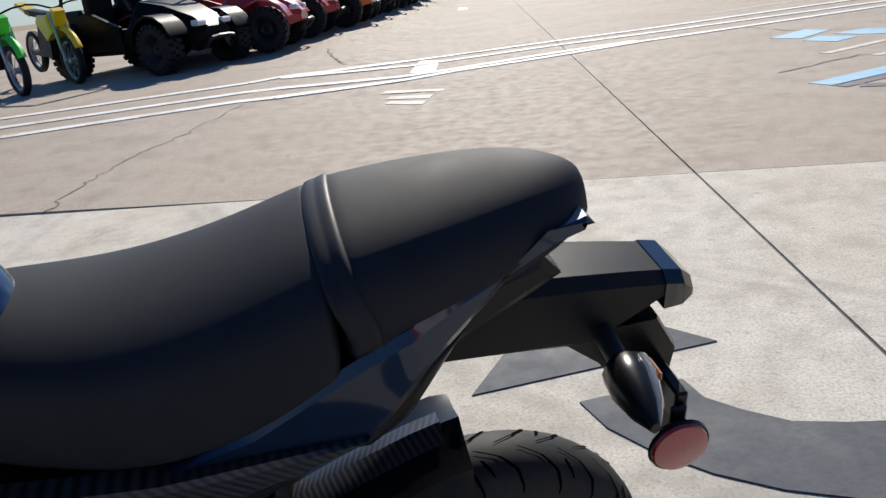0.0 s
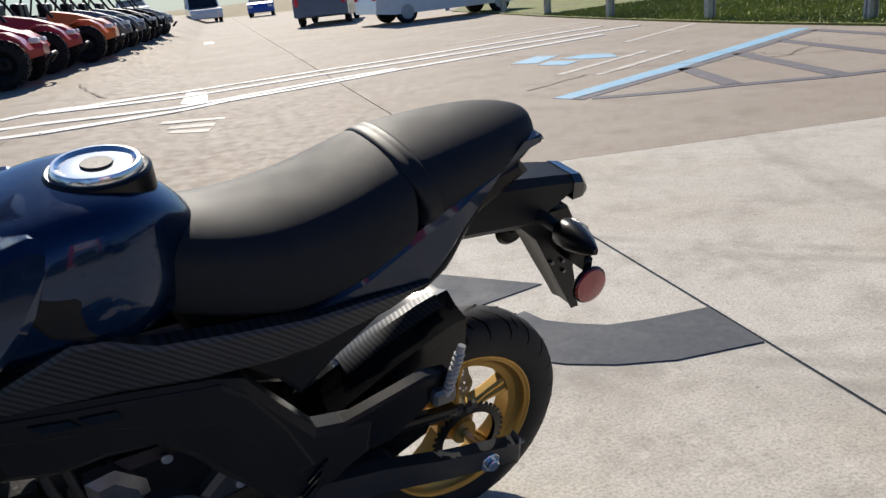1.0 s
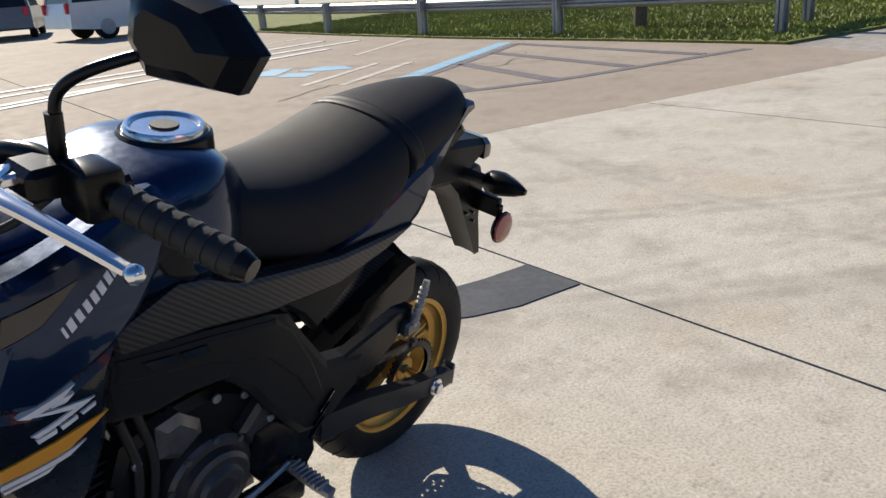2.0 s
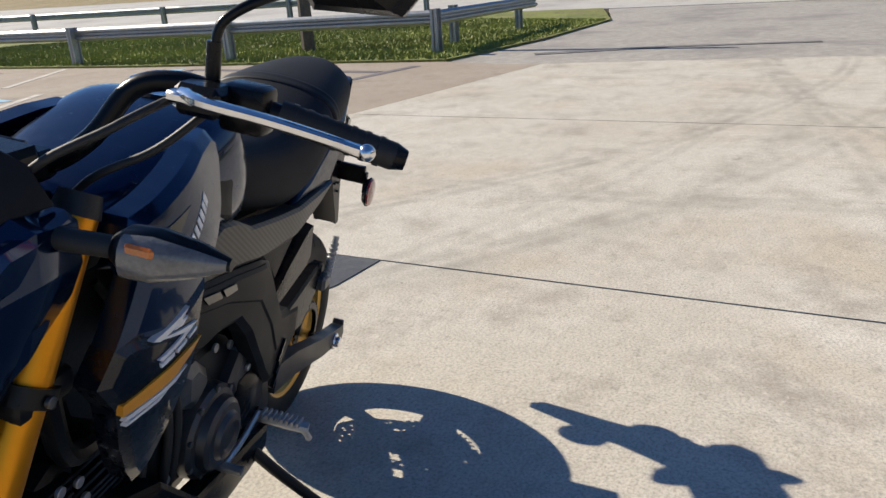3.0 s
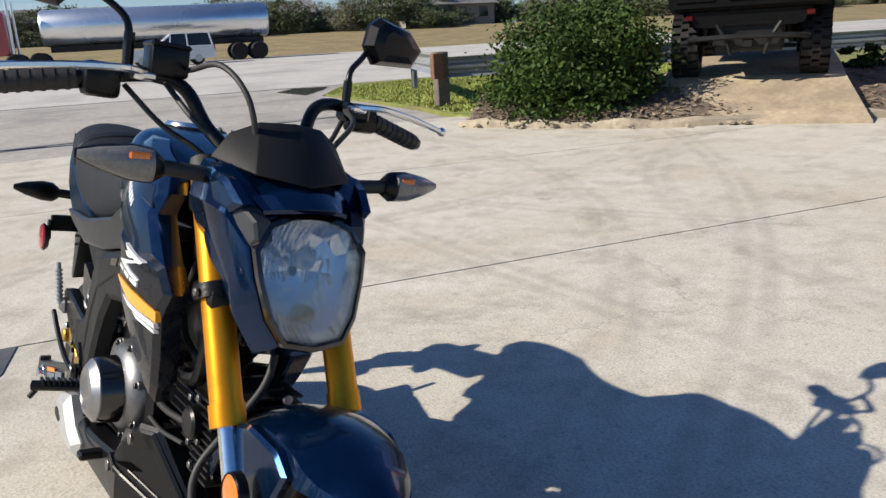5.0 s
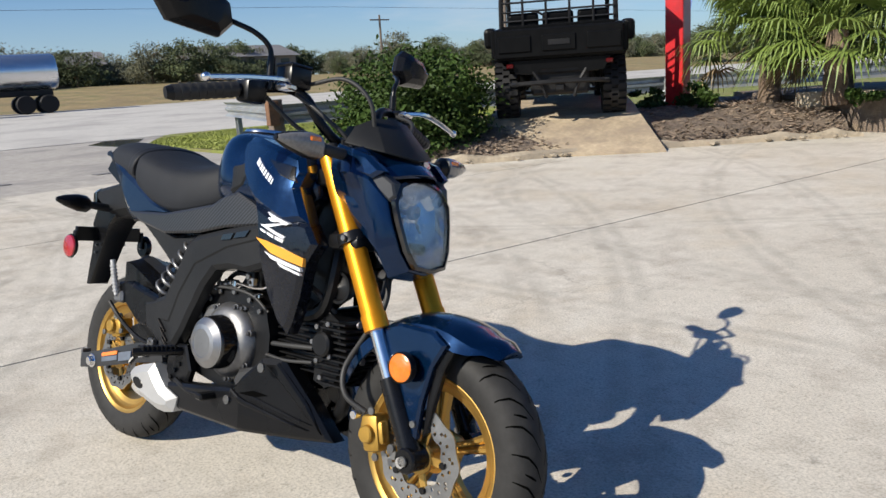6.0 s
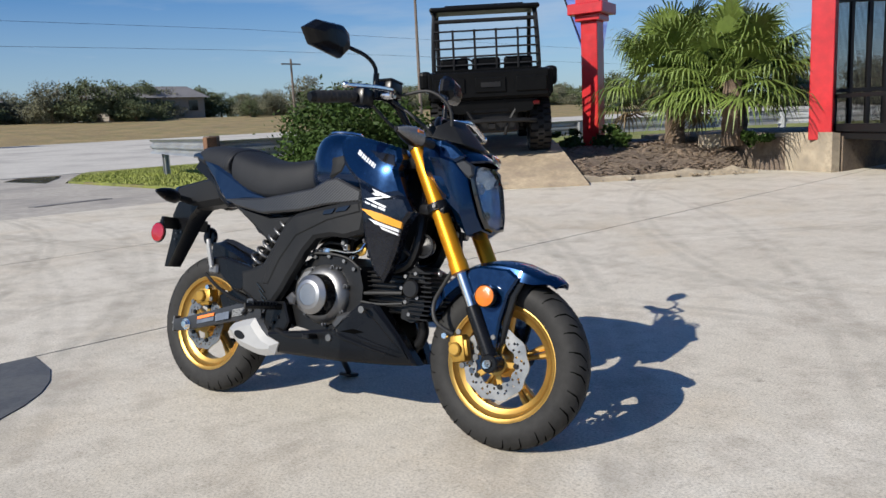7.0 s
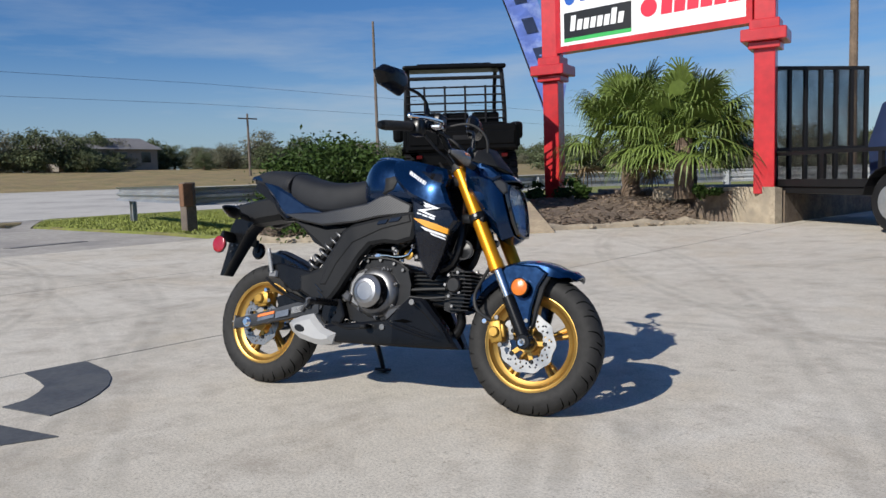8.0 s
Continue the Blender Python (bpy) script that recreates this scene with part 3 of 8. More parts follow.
WHITE_LINES = ([(-5.61, 8.2), (-2.65, 9.06), (-1.8, 9.65), (-0.82, 10.66), (-0.23, 10.83), (1.06, 11.18), (2.3, 11.45), (6.4, 12.75)],
               [(-2.3, 9.2), (-1.5, 9.6), (-0.82, 10.02), (0.99, 10.58), (2.16, 10.82), (6.7, 11.95)],
               [(-5.0, 7.6), (-2.47, 8.3), (-1.66, 8.58), (-1.17, 8.8), (-0.6, 9.05), (0.07, 9.32), (0.88, 9.68), (2.0, 10.08)],
               [(-4.47, 7.05), (-2.02, 7.8), (-1.4, 8.19), (-0.76, 8.65), (-0.26, 8.96), (0.83, 9.36), (1.97, 9.9), (5.6, 11.1)])
for pts in WHITE_LINES:
    mark("painted_line", line(pts, 0.17, 0.35), M_WHITEP, "worn white painted parking line on concrete", top=0.009)
mark("painted_line", line([(3.6, 12.9), (6.9, 14.2)], 0.10), M_WHITEF, "faded white painted parking line on concrete")
mark("painted_line", line([(3.15, 7.3), (4.75, 8.3)], 0.10) + line([(3.4, 6.9), (5.0, 7.9)], 0.10), M_WHITEF, "faded white painted parking line beside the blue bay line")
mark("painted_line", line([(5.2, 9.6), (7.2, 11.0)], 0.10), M_WHITEF, "faded white painted parking line near the guard rail")
mark("painted_block", [[(-0.78, 9.28), (-0.46, 8.97), (-0.48, 10.33), (-0.75, 10.57)]], M_WHITEP, "solid white painted block across the parking lines")
mark("painted_block", [[(-0.80, 7.05), (-0.44, 6.82), (-0.42, 7.0), (-0.78, 7.2)], [(-0.84, 7.32), (-0.40, 7.14), (-0.38, 7.34), (-0.80, 7.5)], [(-0.92, 7.70), (-0.28, 7.52), (-0.30, 7.66), (-0.9, 7.9)]], M_WHITEF, "smeared white paint patch on concrete")
mark("painted_block", [[(-0.68, 24.4), (-0.36, 23.9), (-0.38, 25.5), (-0.66, 26.0)]], M_WHITEP, "small white painted mark far across the lot")
mark("painted_line", line([(2.52, 5.80), (4.22, 6.74), (7.12, 8.45)], 0.22), M_BLUEP, "faded blue painted accessible bay line")
mark("painted_symbol", [[(3.20, 8.84), (3.75, 9.34), (3.95, 9.08), (3.42, 8.55)], [(3.55, 8.02), (3.36, 8.36), (3.62, 8.60), (3.84, 8.22)], [(3.95, 8.36), (3.80, 8.68), (4.20, 8.86), (4.41, 8.56), (4.29, 8.12)]], M_BLUEP, "faded blue painted symbol of an accessible bay")
mark("hatched_bay", line([(2.70, 5.62), (3.34, 5.34), (3.82, 5.23), (4.56, 4.95), (4.98, 4.88), (7.3, 4.6)], 0.13) + line([(4.15, 6.52), (3.82, 5.27)], 0.17) + line([(5.12, 7.0), (4.64, 5.0)], 0.17)
     + line([(6.09, 7.52), (5.66, 4.92)], 0.17) + line([(7.03, 8.08), (6.72, 4.8)], 0.17) + line([(2.58, 5.66), (4.02, 6.43), (5.05, 6.99), (7.05, 8.13)], 0.13), M_HATCH, "faded grey hatch lines painted beside the blue bay line")
# a cast shadow laid on the driveway end as dark strips
mark("tar_patch", line([(8.5, 3.5), (9.2, 1.95)], .22) + line([(9.2, 1.95), (9.5, .15)], .16) + line([(9.42, -.9), (9.6, -2.05)], .2), M_SHADOWP, "dark strip painted as a shadow across the end of the driveway")
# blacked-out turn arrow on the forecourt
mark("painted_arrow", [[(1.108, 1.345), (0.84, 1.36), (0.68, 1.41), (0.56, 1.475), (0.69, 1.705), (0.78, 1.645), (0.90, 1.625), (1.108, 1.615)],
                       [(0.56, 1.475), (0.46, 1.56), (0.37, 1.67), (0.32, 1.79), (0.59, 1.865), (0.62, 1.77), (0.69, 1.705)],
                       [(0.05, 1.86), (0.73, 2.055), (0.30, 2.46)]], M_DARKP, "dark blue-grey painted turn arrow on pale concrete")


def crack(name, pts, w, label):
    rnd = random.Random(len(pts) * 7 + 1)
    line = []
    for a, b in zip(pts, pts[1:]):
        for k in range(8):
            t = k / 8
            line.append(Vector((a[0] + (b[0] - a[0]) * t + rnd.uniform(-.035, .035), a[1] + (b[1] - a[1]) * t + rnd.uniform(-.035, .035))))
    bm = bmesh.new()
    prev = None
    for p, q in zip(line, line[1:]):
        d = (q - p).normalized()
        s = Vector((-d.y, d.x)) * w * rnd.uniform(0.4, 1.2) / 2
        z = gz(p.x, p.y) + 0.0045
        cur = (bm.verts.new((*(q - s), z)), bm.verts.new((*(q + s), z)))
        if prev is None:
            prev = (bm.verts.new((*(p - s), z)), bm.verts.new((*(p + s), z)))
        bm.faces.new((prev[0], cur[0], cur[1], prev[1]))
        prev = cur
    return tagged(part(name, bm, M_CRACK), label, "crack", kind="structure")


crack("crack", [(-2.46, 4.21), (-2.53, 4.86), (-2.48, 5.65), (-2.35, 6.4), (-2.25, 7.7)], 0.02, "dark jagged crack in the tan concrete")
crack("crack", [(-2.3, 12.2), (-2.1, 11.4), (-1.78, 10.45), (-1.64, 10.4)], 0.024, "short dark crack in the tan concrete")
crack("crack", [(-5.0, 10.5), (-2.95, 10.4), (-1.76, 10.27), (-0.76, 10.8), (1.0, 11.6)], 0.018, "thin long crack in the tan concrete")
crack("crack", [(2.5, 6.5), (3.3, 7.0), (4.0, 7.05), (4.8, 6.5), (5.6, 6.3), (6.1, 6.0)], 0.022, "dark crack through the blue bay line")
crack("crack", [(3.4, 10.3), (3.6, 9.4), (4.3, 8.6), (5.2, 7.0), (5.3, 6.4), (6.4, 7.2)], 0.018, "thin crack crossing the hatched bay")


# ---- guard rails ----
def rail_beam(bm, a, b, z, k=0.65):
    """A W-shaped rail between two points, with depth."""
    a, b = Vector((a[0], a[1], z + gz(*a[:2]))), Vector((b[0], b[1], z + gz(*b[:2])))
    d = (b - a).normalized()
    s = Vector((-d.y, d.x, 0)).normalized()
    prof = [(0.0, 0.155), (0.035, 0.12), (0.08, 0.10), (0.08, 0.055), (0.015, 0.02), (0.015, -0.02), (0.08, -0.055), (0.08, -0.10), (0.035, -0.12), (0.0, -0.155)]
    prof = [(u * k, v * k) for u, v in prof]
    prof += [(p[0] - 0.006, p[1]) for p in reversed(prof)]
    loft(bm, [[p + s * u + Vector((0, 0, v)) for u, v in prof] for p in (a, b)])


def guard_rail(label, line, posts, height=0.50, wood=(), k=0.65):
    """A rail along a line of points with its posts."""
    root = thing("guard_rail", pose(0, 0, 0), label, "guard rail", kind="structure")
    for a, b in zip(line, line[1:]):
        bm = bmesh.new()
        rail_beam(bm, a, b, height, k)
        part("rail_beam", bm, M_GALV, root, smooth=30)
    for i, p in enumerate(posts):
        bm = bmesh.new()
        z = gz(*p)
        if i in wood:
            box(bm, (p[0] - 0.10, p[1] - 0.10, z - 0.1), (p[0] + 0.10, p[1] + 0.10, z + height + 0.20), 0.012)
            part("post", bm, M_WOODP, root, "dark weathered wooden post")
        else:
            box(bm, (p[0] - 0.075, p[1] - 0.008, z - 0.1), (p[0] + 0.075, p[1] + 0.008, z + height + 0.12))
            box(bm, (p[0] - 0.075, p[1] - 0.05, z - 0.1), (p[0] - 0.063, p[1] + 0.05, z + height + 0.12))
            box(bm, (p[0] + 0.063, p[1] - 0.05, z - 0.1), (p[0] + 0.075, p[1] + 0.05, z + height + 0.12))
            part("post", bm, M_GALV, root)
    return root


RL = [(8.60, 4.98), (7.95, 8.18), (7.58, 11.15), (7.48, 14.4), (7.62, 17.9), (7.85, 21.6), (8.0, 25.2), (8.3, 29.0)]
guard_rail("galvanised steel guard rail along the car park edge", [(p[0] + 0.08, p[1]) for p in RL], RL)
guard_rail("galvanised guard rail end flaring beside the driveway", [(13.2, 5.25), (11.0, 5.2), (8.66, 5.08)], [(12.6, 5.35), (10.0, 5.40)], 0.49)
guard_rail("galvanised guard rail beside the road behind the verge", [(18.9, 9.5), (16.8, 18), (15.5, 40)], [(18.6, 10.5), (17.6, 14.5), (16.6, 18.5), (16.2, 24), (15.8, 32)], 0.60)
rr = guard_rail("galvanised guard rail with a rusty corner post", [(15.5, -5.2), (12.3, -4.4), (9.37, -3.63)], [(14.3, -5.04), (9.42, -3.73)], 0.66, wood=(1,), k=1.0)
bm = bmesh.new()
box(bm, (9.18, -3.70, 0.46), (9.32, -3.52, 0.84), 0.01)
part("rusty_end_plate", bm, M_RUST, rr, "rust-brown steel end plate")
guard_rail("galvanised guard rail behind the bush and the palms", [(9.32, -3.8), (8.86, -7.19), (7.97, -11.67), (5.2, -15.62), (-.34, -17.52), (-8.36, -18.36)],
           [(9.14, -5.39), (8.86, -7.19), (8.52, -9.18), (7.97, -11.67), (6.74, -13.45), (5.2, -15.62), (3.28, -16.29), (1.47, -16.95), (-.34, -17.52), (-2.55, -17.77), (-4.85, -18.03)], 0.62, k=1.0)

# ---- raised planting bed with ramp and retaining wall ----
BED = [(6.5, -2.85), (4.92, -4.06), (3.93, -6.0), (3.0, -7.28), (2.39, -8.02)]


def bed():
    bm = bmesh.new()
    rows = []
    back = [(8.5, -4.78), (8.07, -6.37), (7.03, -8.76), (5.8, -10.33), (4.78, -11.11)]
    rnd = random.Random(3)
    for (a, b) in zip(BED, back):
        row = []
        for k in range(13):
            t = k / 12
            z = 0.02 + 0.36 * min(1, t / 0.30) ** 0.8 + rnd.uniform(-.02, .02) * (k > 0)
            row.append(Vector((a[0] + (b[0] - a[0]) * t, a[1] + (b[1] - a[1]) * t, z if k else -0.05)))
        rows.append(row)
    fine = []
    for a, b in zip(rows, rows[1:]):
        for k in range(6):
            fine.append([p.lerp(q, k / 6) + Vector((0, 0, rnd.uniform(-.012, .012))) for p, q in zip(a, b)])
    fine.append(rows[-1])
    loft(bm, fine, close=False, caps=False)
    return tagged(part("planting_bed", bm, M_DIRT, smooth=60), "raised bed of dry brown mulch and soil", "planting bed", kind="structure")


bed()
bm = bmesh.new()
rnd = random.Random(8)
ring0 = []
for i in range(25):
    t = i / 24 * (len(BED) - 1)
    k = min(int(t), len(BED) - 2)
    p = Vector((*BED[k], 0)).lerp(Vector((*BED[k + 1], 0)), t - k)
    j = rnd.uniform(-.03, .03)
    ring0.append([p + Vector((-.10 + j, -.06, -.02)), p + Vector((-.08 + j, -.05, .06 + j * .6)), p + Vector((.05, .03, .09 + j)), p + Vector((.14, .08, .02))])
loft(bm, ring0)
tagged(part("kerb", bm, M_KERB, smooth=40), "broken sandy concrete kerb edging the bed", "kerb", kind="structure")

# broken edging stones along the kerb
kerb = bpy.data.objects["kerb"]
rnd = random.Random(14)
shapes = []
for i in range(5):
    bm = bmesh.new()
    bmesh.ops.create_icosphere(bm, subdivisions=1, radius=1.0)
    for v in bm.verts:
        v.co *= rnd.uniform(.7, 1.15)
        v.co.z *= .6
    ob = part("stone", bm, M_KERB, kerb)
    shapes.append(ob.data)
    ob.matrix_basis = pose(BED[1][0] - .1 * i, BED[1][1] - .35 * i, .04, 0, 0, 50 * i) @ Matrix.Diagonal((.055, .04, .035, 1))
for i in range(70):
    t = rnd.random() * (len(BED) - 1.001)
    p = Vector((*BED[int(t)], 0)).lerp(Vector((*BED[int(t) + 1], 0)), t % 1)
    ob = new("stone", shapes[i % 5])
    ob.parent = kerb
    r_ = rnd.uniform(.015, .055)
    ob.matrix_basis = pose(p.x + rnd.uniform(-.16, .22), p.y + rnd.uniform(-.16, .16), .02 + r_ * .3, rnd.uniform(-15, 15), rnd.uniform(-15, 15), rnd.uniform(0, 360)) @ Matrix.Diagonal((r_ * 1.3, r_, r_, 1))
# bark chips and dry litter on the bed
V, F = [], []
BACK = [(8.5, -4.78), (8.07, -6.37), (7.03, -8.76), (5.8, -10.33), (4.78, -11.11)]
for i in range(5200):
    t, u = rnd.random() * (len(BED) - 1.001), rnd.random() ** 1.6 * .8 + .01
    a = Vector(BED[int(t)]).lerp(Vector(BED[int(t) + 1]), t % 1)
    b = Vector(BACK[int(t)]).lerp(Vector(BACK[int(t) + 1]), t % 1)
    p = a.lerp(b, u)
    z = 0.035 + 0.36 * min(1, u / 0.30) ** 0.8
    an, L_, w_ = rnd.uniform(0, 6.28), rnd.uniform(.015, .06), rnd.uniform(.006, .016)
    d, e = Vector((math.cos(an), math.sin(an), rnd.uniform(-.4, .4))) * L_, Vector((-math.sin(an), math.cos(an), rnd.uniform(-.5, .5))) * w_
    q = Vector((p.x, p.y, z))
    k = len(V)
    V += [tuple(q - d - e), tuple(q + d - e * .4), tuple(q + d + e), tuple(q - d * .6 + e)]
    F.append((k, k + 1, k + 2, k + 3))
me = bpy.data.meshes.new("bark_litter")
me.from_pydata(V, [], F)
me.materials.append(M_LITTER)
tagged(new("bark_litter", me), "dry bark chips and dead leaves on the bed", "litter", kind="stuff")

RAMP_DIR = Vector((0.709, -0.705, 0)).normalized()
RAMP_S = Vector((-RAMP_DIR.y, RAMP_DIR.x, 0))
bm = bmesh.new()
rc = Vector((4.23, -5.20, 0))
rings = []
for d, z, edge in ((-0.05, 0.02, 1.02), (1.05, 0.43, .82), (1.6, 0.50, .82), (3.6, 0.62, .82), (3.6, -0.05, .82), (-0.05, -0.05, 1.02)):
    rings.append([rc + RAMP_DIR * d + RAMP_S * s + Vector((0, 0, z)) for s in (-edge, -edge / 2, 0.0, 0.55, 1.12)])
loft(bm, rings + [rings[0]], close=False, caps=False)
for s in (0, 4):
    bm.faces.new([bm.verts.new(r[s]) for r in rings])
tagged(part("concrete_ramp", bm, M_RAMP), "brown stained concrete display ramp", "ramp", kind="structure")

wall_r = thing("retaining_wall", pose(0, 0, 0), "low stained concrete retaining wall of the planting bed", "wall", kind="structure")
bm = bmesh.new()
WL = [(1.35, -8.40), (2.72, -8.92), (3.43, -8.59)]
for a, b in zip(WL, WL[1:]):
    d = (Vector(b) - Vector(a)).normalized()
    s = Vector((-d.y, d.x)) * -0.14
    a, b = Vector(a), Vector(b)
    loft(bm, [[Vector((*p, -.05)), Vector((*p, .50)), Vector((*(p - s), .52)), Vector((*(p - s), -.05))] for p in (a, b)])
part("wall_section", bm, M_KERB, wall_r)
bm = bmesh.new()
flat(bm, [(1.33, -8.45), (3.33, -8.68), (5.79, -10.73), (4.74, -13.11), (0.95, -12.54)], 0.0, 0.46)
tagged(part("planting_bed", bm, M_DIRT), "raised mulch bed behind the retaining wall", "planting bed", kind="structure")


# ---- plants ----
def leaf_cloud(name, centre, size, n, leaf, mat, parent, label="", seed=1, shell=0.55, flatb=True):
    """A crown of many small folded leaves in uneven clumps."""
    rnd = random.Random(seed)
    V, F = [], []
    clumps = []
    for i in range(max(6, n // 60)):
        while True:
            p = Vector((rnd.uniform(-1, 1), rnd.uniform(-1, 1), rnd.uniform(-1 if not flatb else -0.75, 1)))
            if shell < p.length < 1:
                break
        clumps.append((p, rnd.uniform(0.16, 0.34)))
    for i in range(n):
        c, r = clumps[rnd.randrange(len(clumps))]
        p = c + Vector((rnd.gauss(0, r * .6), rnd.gauss(0, r * .6), rnd.gauss(0, r * .5)))
        p = Vector((p.x * size[0], p.y * size[1], p.z * size[2])) + Vector(centre)
        a = Vector((rnd.gauss(0, 1), rnd.gauss(0, 1), rnd.gauss(0, .7))).normalized()
        b = a.cross(Vector((rnd.gauss(0, 1), rnd.gauss(0, 1), rnd.gauss(0, 1)))).normalized()
        s = leaf * rnd.uniform(0.6, 1.3)
        k = len(V)
        V += [tuple(p - a * s), tuple(p + b * s * .45 - a * s * .1), tuple(p + a * s), tuple(p - b * s * .45 - a * s * .1)]
        F.append((k, k + 1, k + 2, k + 3))
    me = bpy.data.meshes.new(name)
    me.from_pydata(V, [], F)
    me.materials.append(mat)
    ob = new(name, me)
    ob.parent = parent
    if label:
        ob["label"] = label
    return ob


def limbs(bm, base, size, n, seed):
    rnd = random.Random(seed)
    for i in range(n):
        a = rnd.uniform(0, 6.283)
        e = Vector((math.cos(a) * size[0] * rnd.uniform(.3, .75), math.sin(a) * size[1] * rnd.uniform(.3, .75), size[2] * rnd.uniform(.9, 1.5)))
        b = Vector(base)
        tube(bm, [b, b + e * 0.45 + Vector((0, 0, size[2] * .12)), b + e], (0.05 * size[0], 0.012 * size[0]), 6, 4)


bush = thing("bush", pose(6.13, -4.20, 0.02), "dense dark green rounded shrub beside the ramp", "bush")
bm = bmesh.new()
limbs(bm, (0, 0, -0.1), (0.75, 0.75, 0.5), 9, 2)
part("stem", bm, M_BARK, bush)
leaf_cloud("foliage", (0, 0, 0.72), (0.90, 0.90, 0.64), 18000, 0.036, M_BUSH, bush, "", 4, 0.35)
leaf_cloud("foliage", (0.10, 0.10, 0.34), (0.94, 0.94, 0.42), 14000, 0.036, M_BUSH, bush, "", 9, 0.35)


def palm(x, y, z, seed, n, size, label):
    """A low fan palm: a short trunk, stems and fans of narrow leaflets."""
    rnd = random.Random(seed)
    root = thing("fan_palm", pose(x, y, z), label, "palm", "fan palms by the sign")
    bm = bmesh.new()
    rings = []
    for k in range(10):
        h = k / 9 * 0.75 * size
        rad = (0.15 - 0.03 * k / 9) * (1 + 0.12 * (k % 2))
        rings.append([Vector((math.cos(a) * rad, math.sin(a) * rad, h - .1)) for a in [i * math.pi / 5 for i in range(10)]])
    loft(bm, rings)
    part("trunk", bm, M_BARK, root)
    for i in range(n):
        az = i * 2.399 + rnd.uniform(-.2, .2)
        el = radians(rnd.uniform(-15, 85)) if i > n * .015 else radians(rnd.uniform(-35, -20))
        d = Vector((math.cos(az) * math.cos(el), math.sin(az) * math.cos(el), math.sin(el)))
        base = Vector((0, 0, 0.68 * size))
        hub = base + d * size * rnd.uniform(0.45, 0.75) + Vector((0, 0, -0.10 * size * math.cos(el)))
        bm = bmesh.new()
        tube(bm, [base, base.lerp(hub, .5) + Vector((0, 0, .05)), hub], (0.014, 0.007), 5, 3)
        side = d.cross(Vector((0, 0, 1)))
        side = side.normalized() if side.length > .05 else Vector((1, 0, 0))
        upv = side.cross(d).normalized()
        fan = rnd.uniform(0.42, 0.58) * size
        m = 25
        for k in range(m):
            a = radians(-115 + 230 * k / (m - 1))
            q = (d * math.cos(a) + side * math.sin(a)).normalized()
            w = side * math.cos(a) - d * math.sin(a)
            droop = Vector((0, 0, -fan * rnd.uniform(.25, .55)))
            L = fan * (1.0 - 0.25 * abs(math.sin(a))) * rnd.uniform(.85, 1.1)
            p1, p2, p3 = hub + q * L * .35 + upv * .02, hub + q * L * .75 + droop * .25, hub + q * L + droop
            ws = (0.005, 0.017, 0.011, 0.001)
            pts = [hub, p1, p2, p3]
            vs = [(bm.verts.new(p - w * b), bm.verts.new(p + w * b)) for p, b in zip(pts, ws)]
            for u, v in zip(vs, vs[1:]):
                bm.faces.new((u[0], u[1], v[1], v[0]))
        part("frond", bm, M_PALMD if i < n * .015 else M_PALM, root)
    return root


palm(2.88, -8.53, 0.45, 3, 66, 1.25, "low fan palm with pale green drooping fronds")
palm(3.98, -8.85, 0.45, 5, 66, 1.30, "low fan palm with sunlit green fronds behind the bed")
palm(3.36, -9.69, 0.45, 7, 60, 1.22, "taller fan palm with green and dry brown fronds")
for i, (x, y, s) in enumerate(((4.84, -8.11, 0.30), (5.44, -8.03, 0.26), (4.25, -7.7, 0.18), (2.44, -8.27, 0.16))):
    g = thing("ground_shrub", pose(x, y, 0.36), "small dark green shrub growing in the mulch", "shrub", "small shrubs in the bed")
    bm = bmesh.new()
    limbs(bm, (0, 0, -0.05), (s, s, s * .5), 5, i)
    part("stem", bm, M_BARK, g)
    leaf_cloud("foliage", (0, 0, s * .7), (s * 1.3, s * 1.3, s * .8), 500, 0.05, M_BUSH, g, "", 20 + i, 0.2)


def tree(seed, mat):
    root = thing("tree", pose(0, 0, -50), "bushy roadside tree with sparse green-grey crown", "tree", "trees beyond the road")
    rnd = random.Random(seed)
    bm = bmesh.new()
    top = Vector((rnd.uniform(-.3, .3), rnd.uniform(-.3, .3), 2.2))
    tube(bm, [(0, 0, -.2), (0.05, 0, 1.0), top], (0.20, 0.10), 8, 4)
    for i in range(7):
        a = rnd.uniform(0, 6.28)
        b = Vector((0, 0, 0.7)).lerp(top, rnd.random())
        e = b + Vector((math.cos(a) * rnd.uniform(.8, 1.7), math.sin(a) * rnd.uniform(.8, 1.7), rnd.uniform(.6, 1.8)))
        tube(bm, [b, b.lerp(e, .5) + Vector((0, 0, .2)), e], (0.09, 0.02), 6, 3)
    part("trunk", bm, M_BARK, root)
    leaf_cloud("crown", (0, 0, 2.4), (2.3, 2.3, 1.7), 4200, 0.125, mat, root, "", seed, 0.3, False)
    leaf_cloud("crown", (rnd.uniform(-1, 1), rnd.uniform(-1, 1), 1.1), (2.7, 2.7, 1.15), 3400, 0.125, mat, root, "", seed + 50, 0.3, False)
    return root


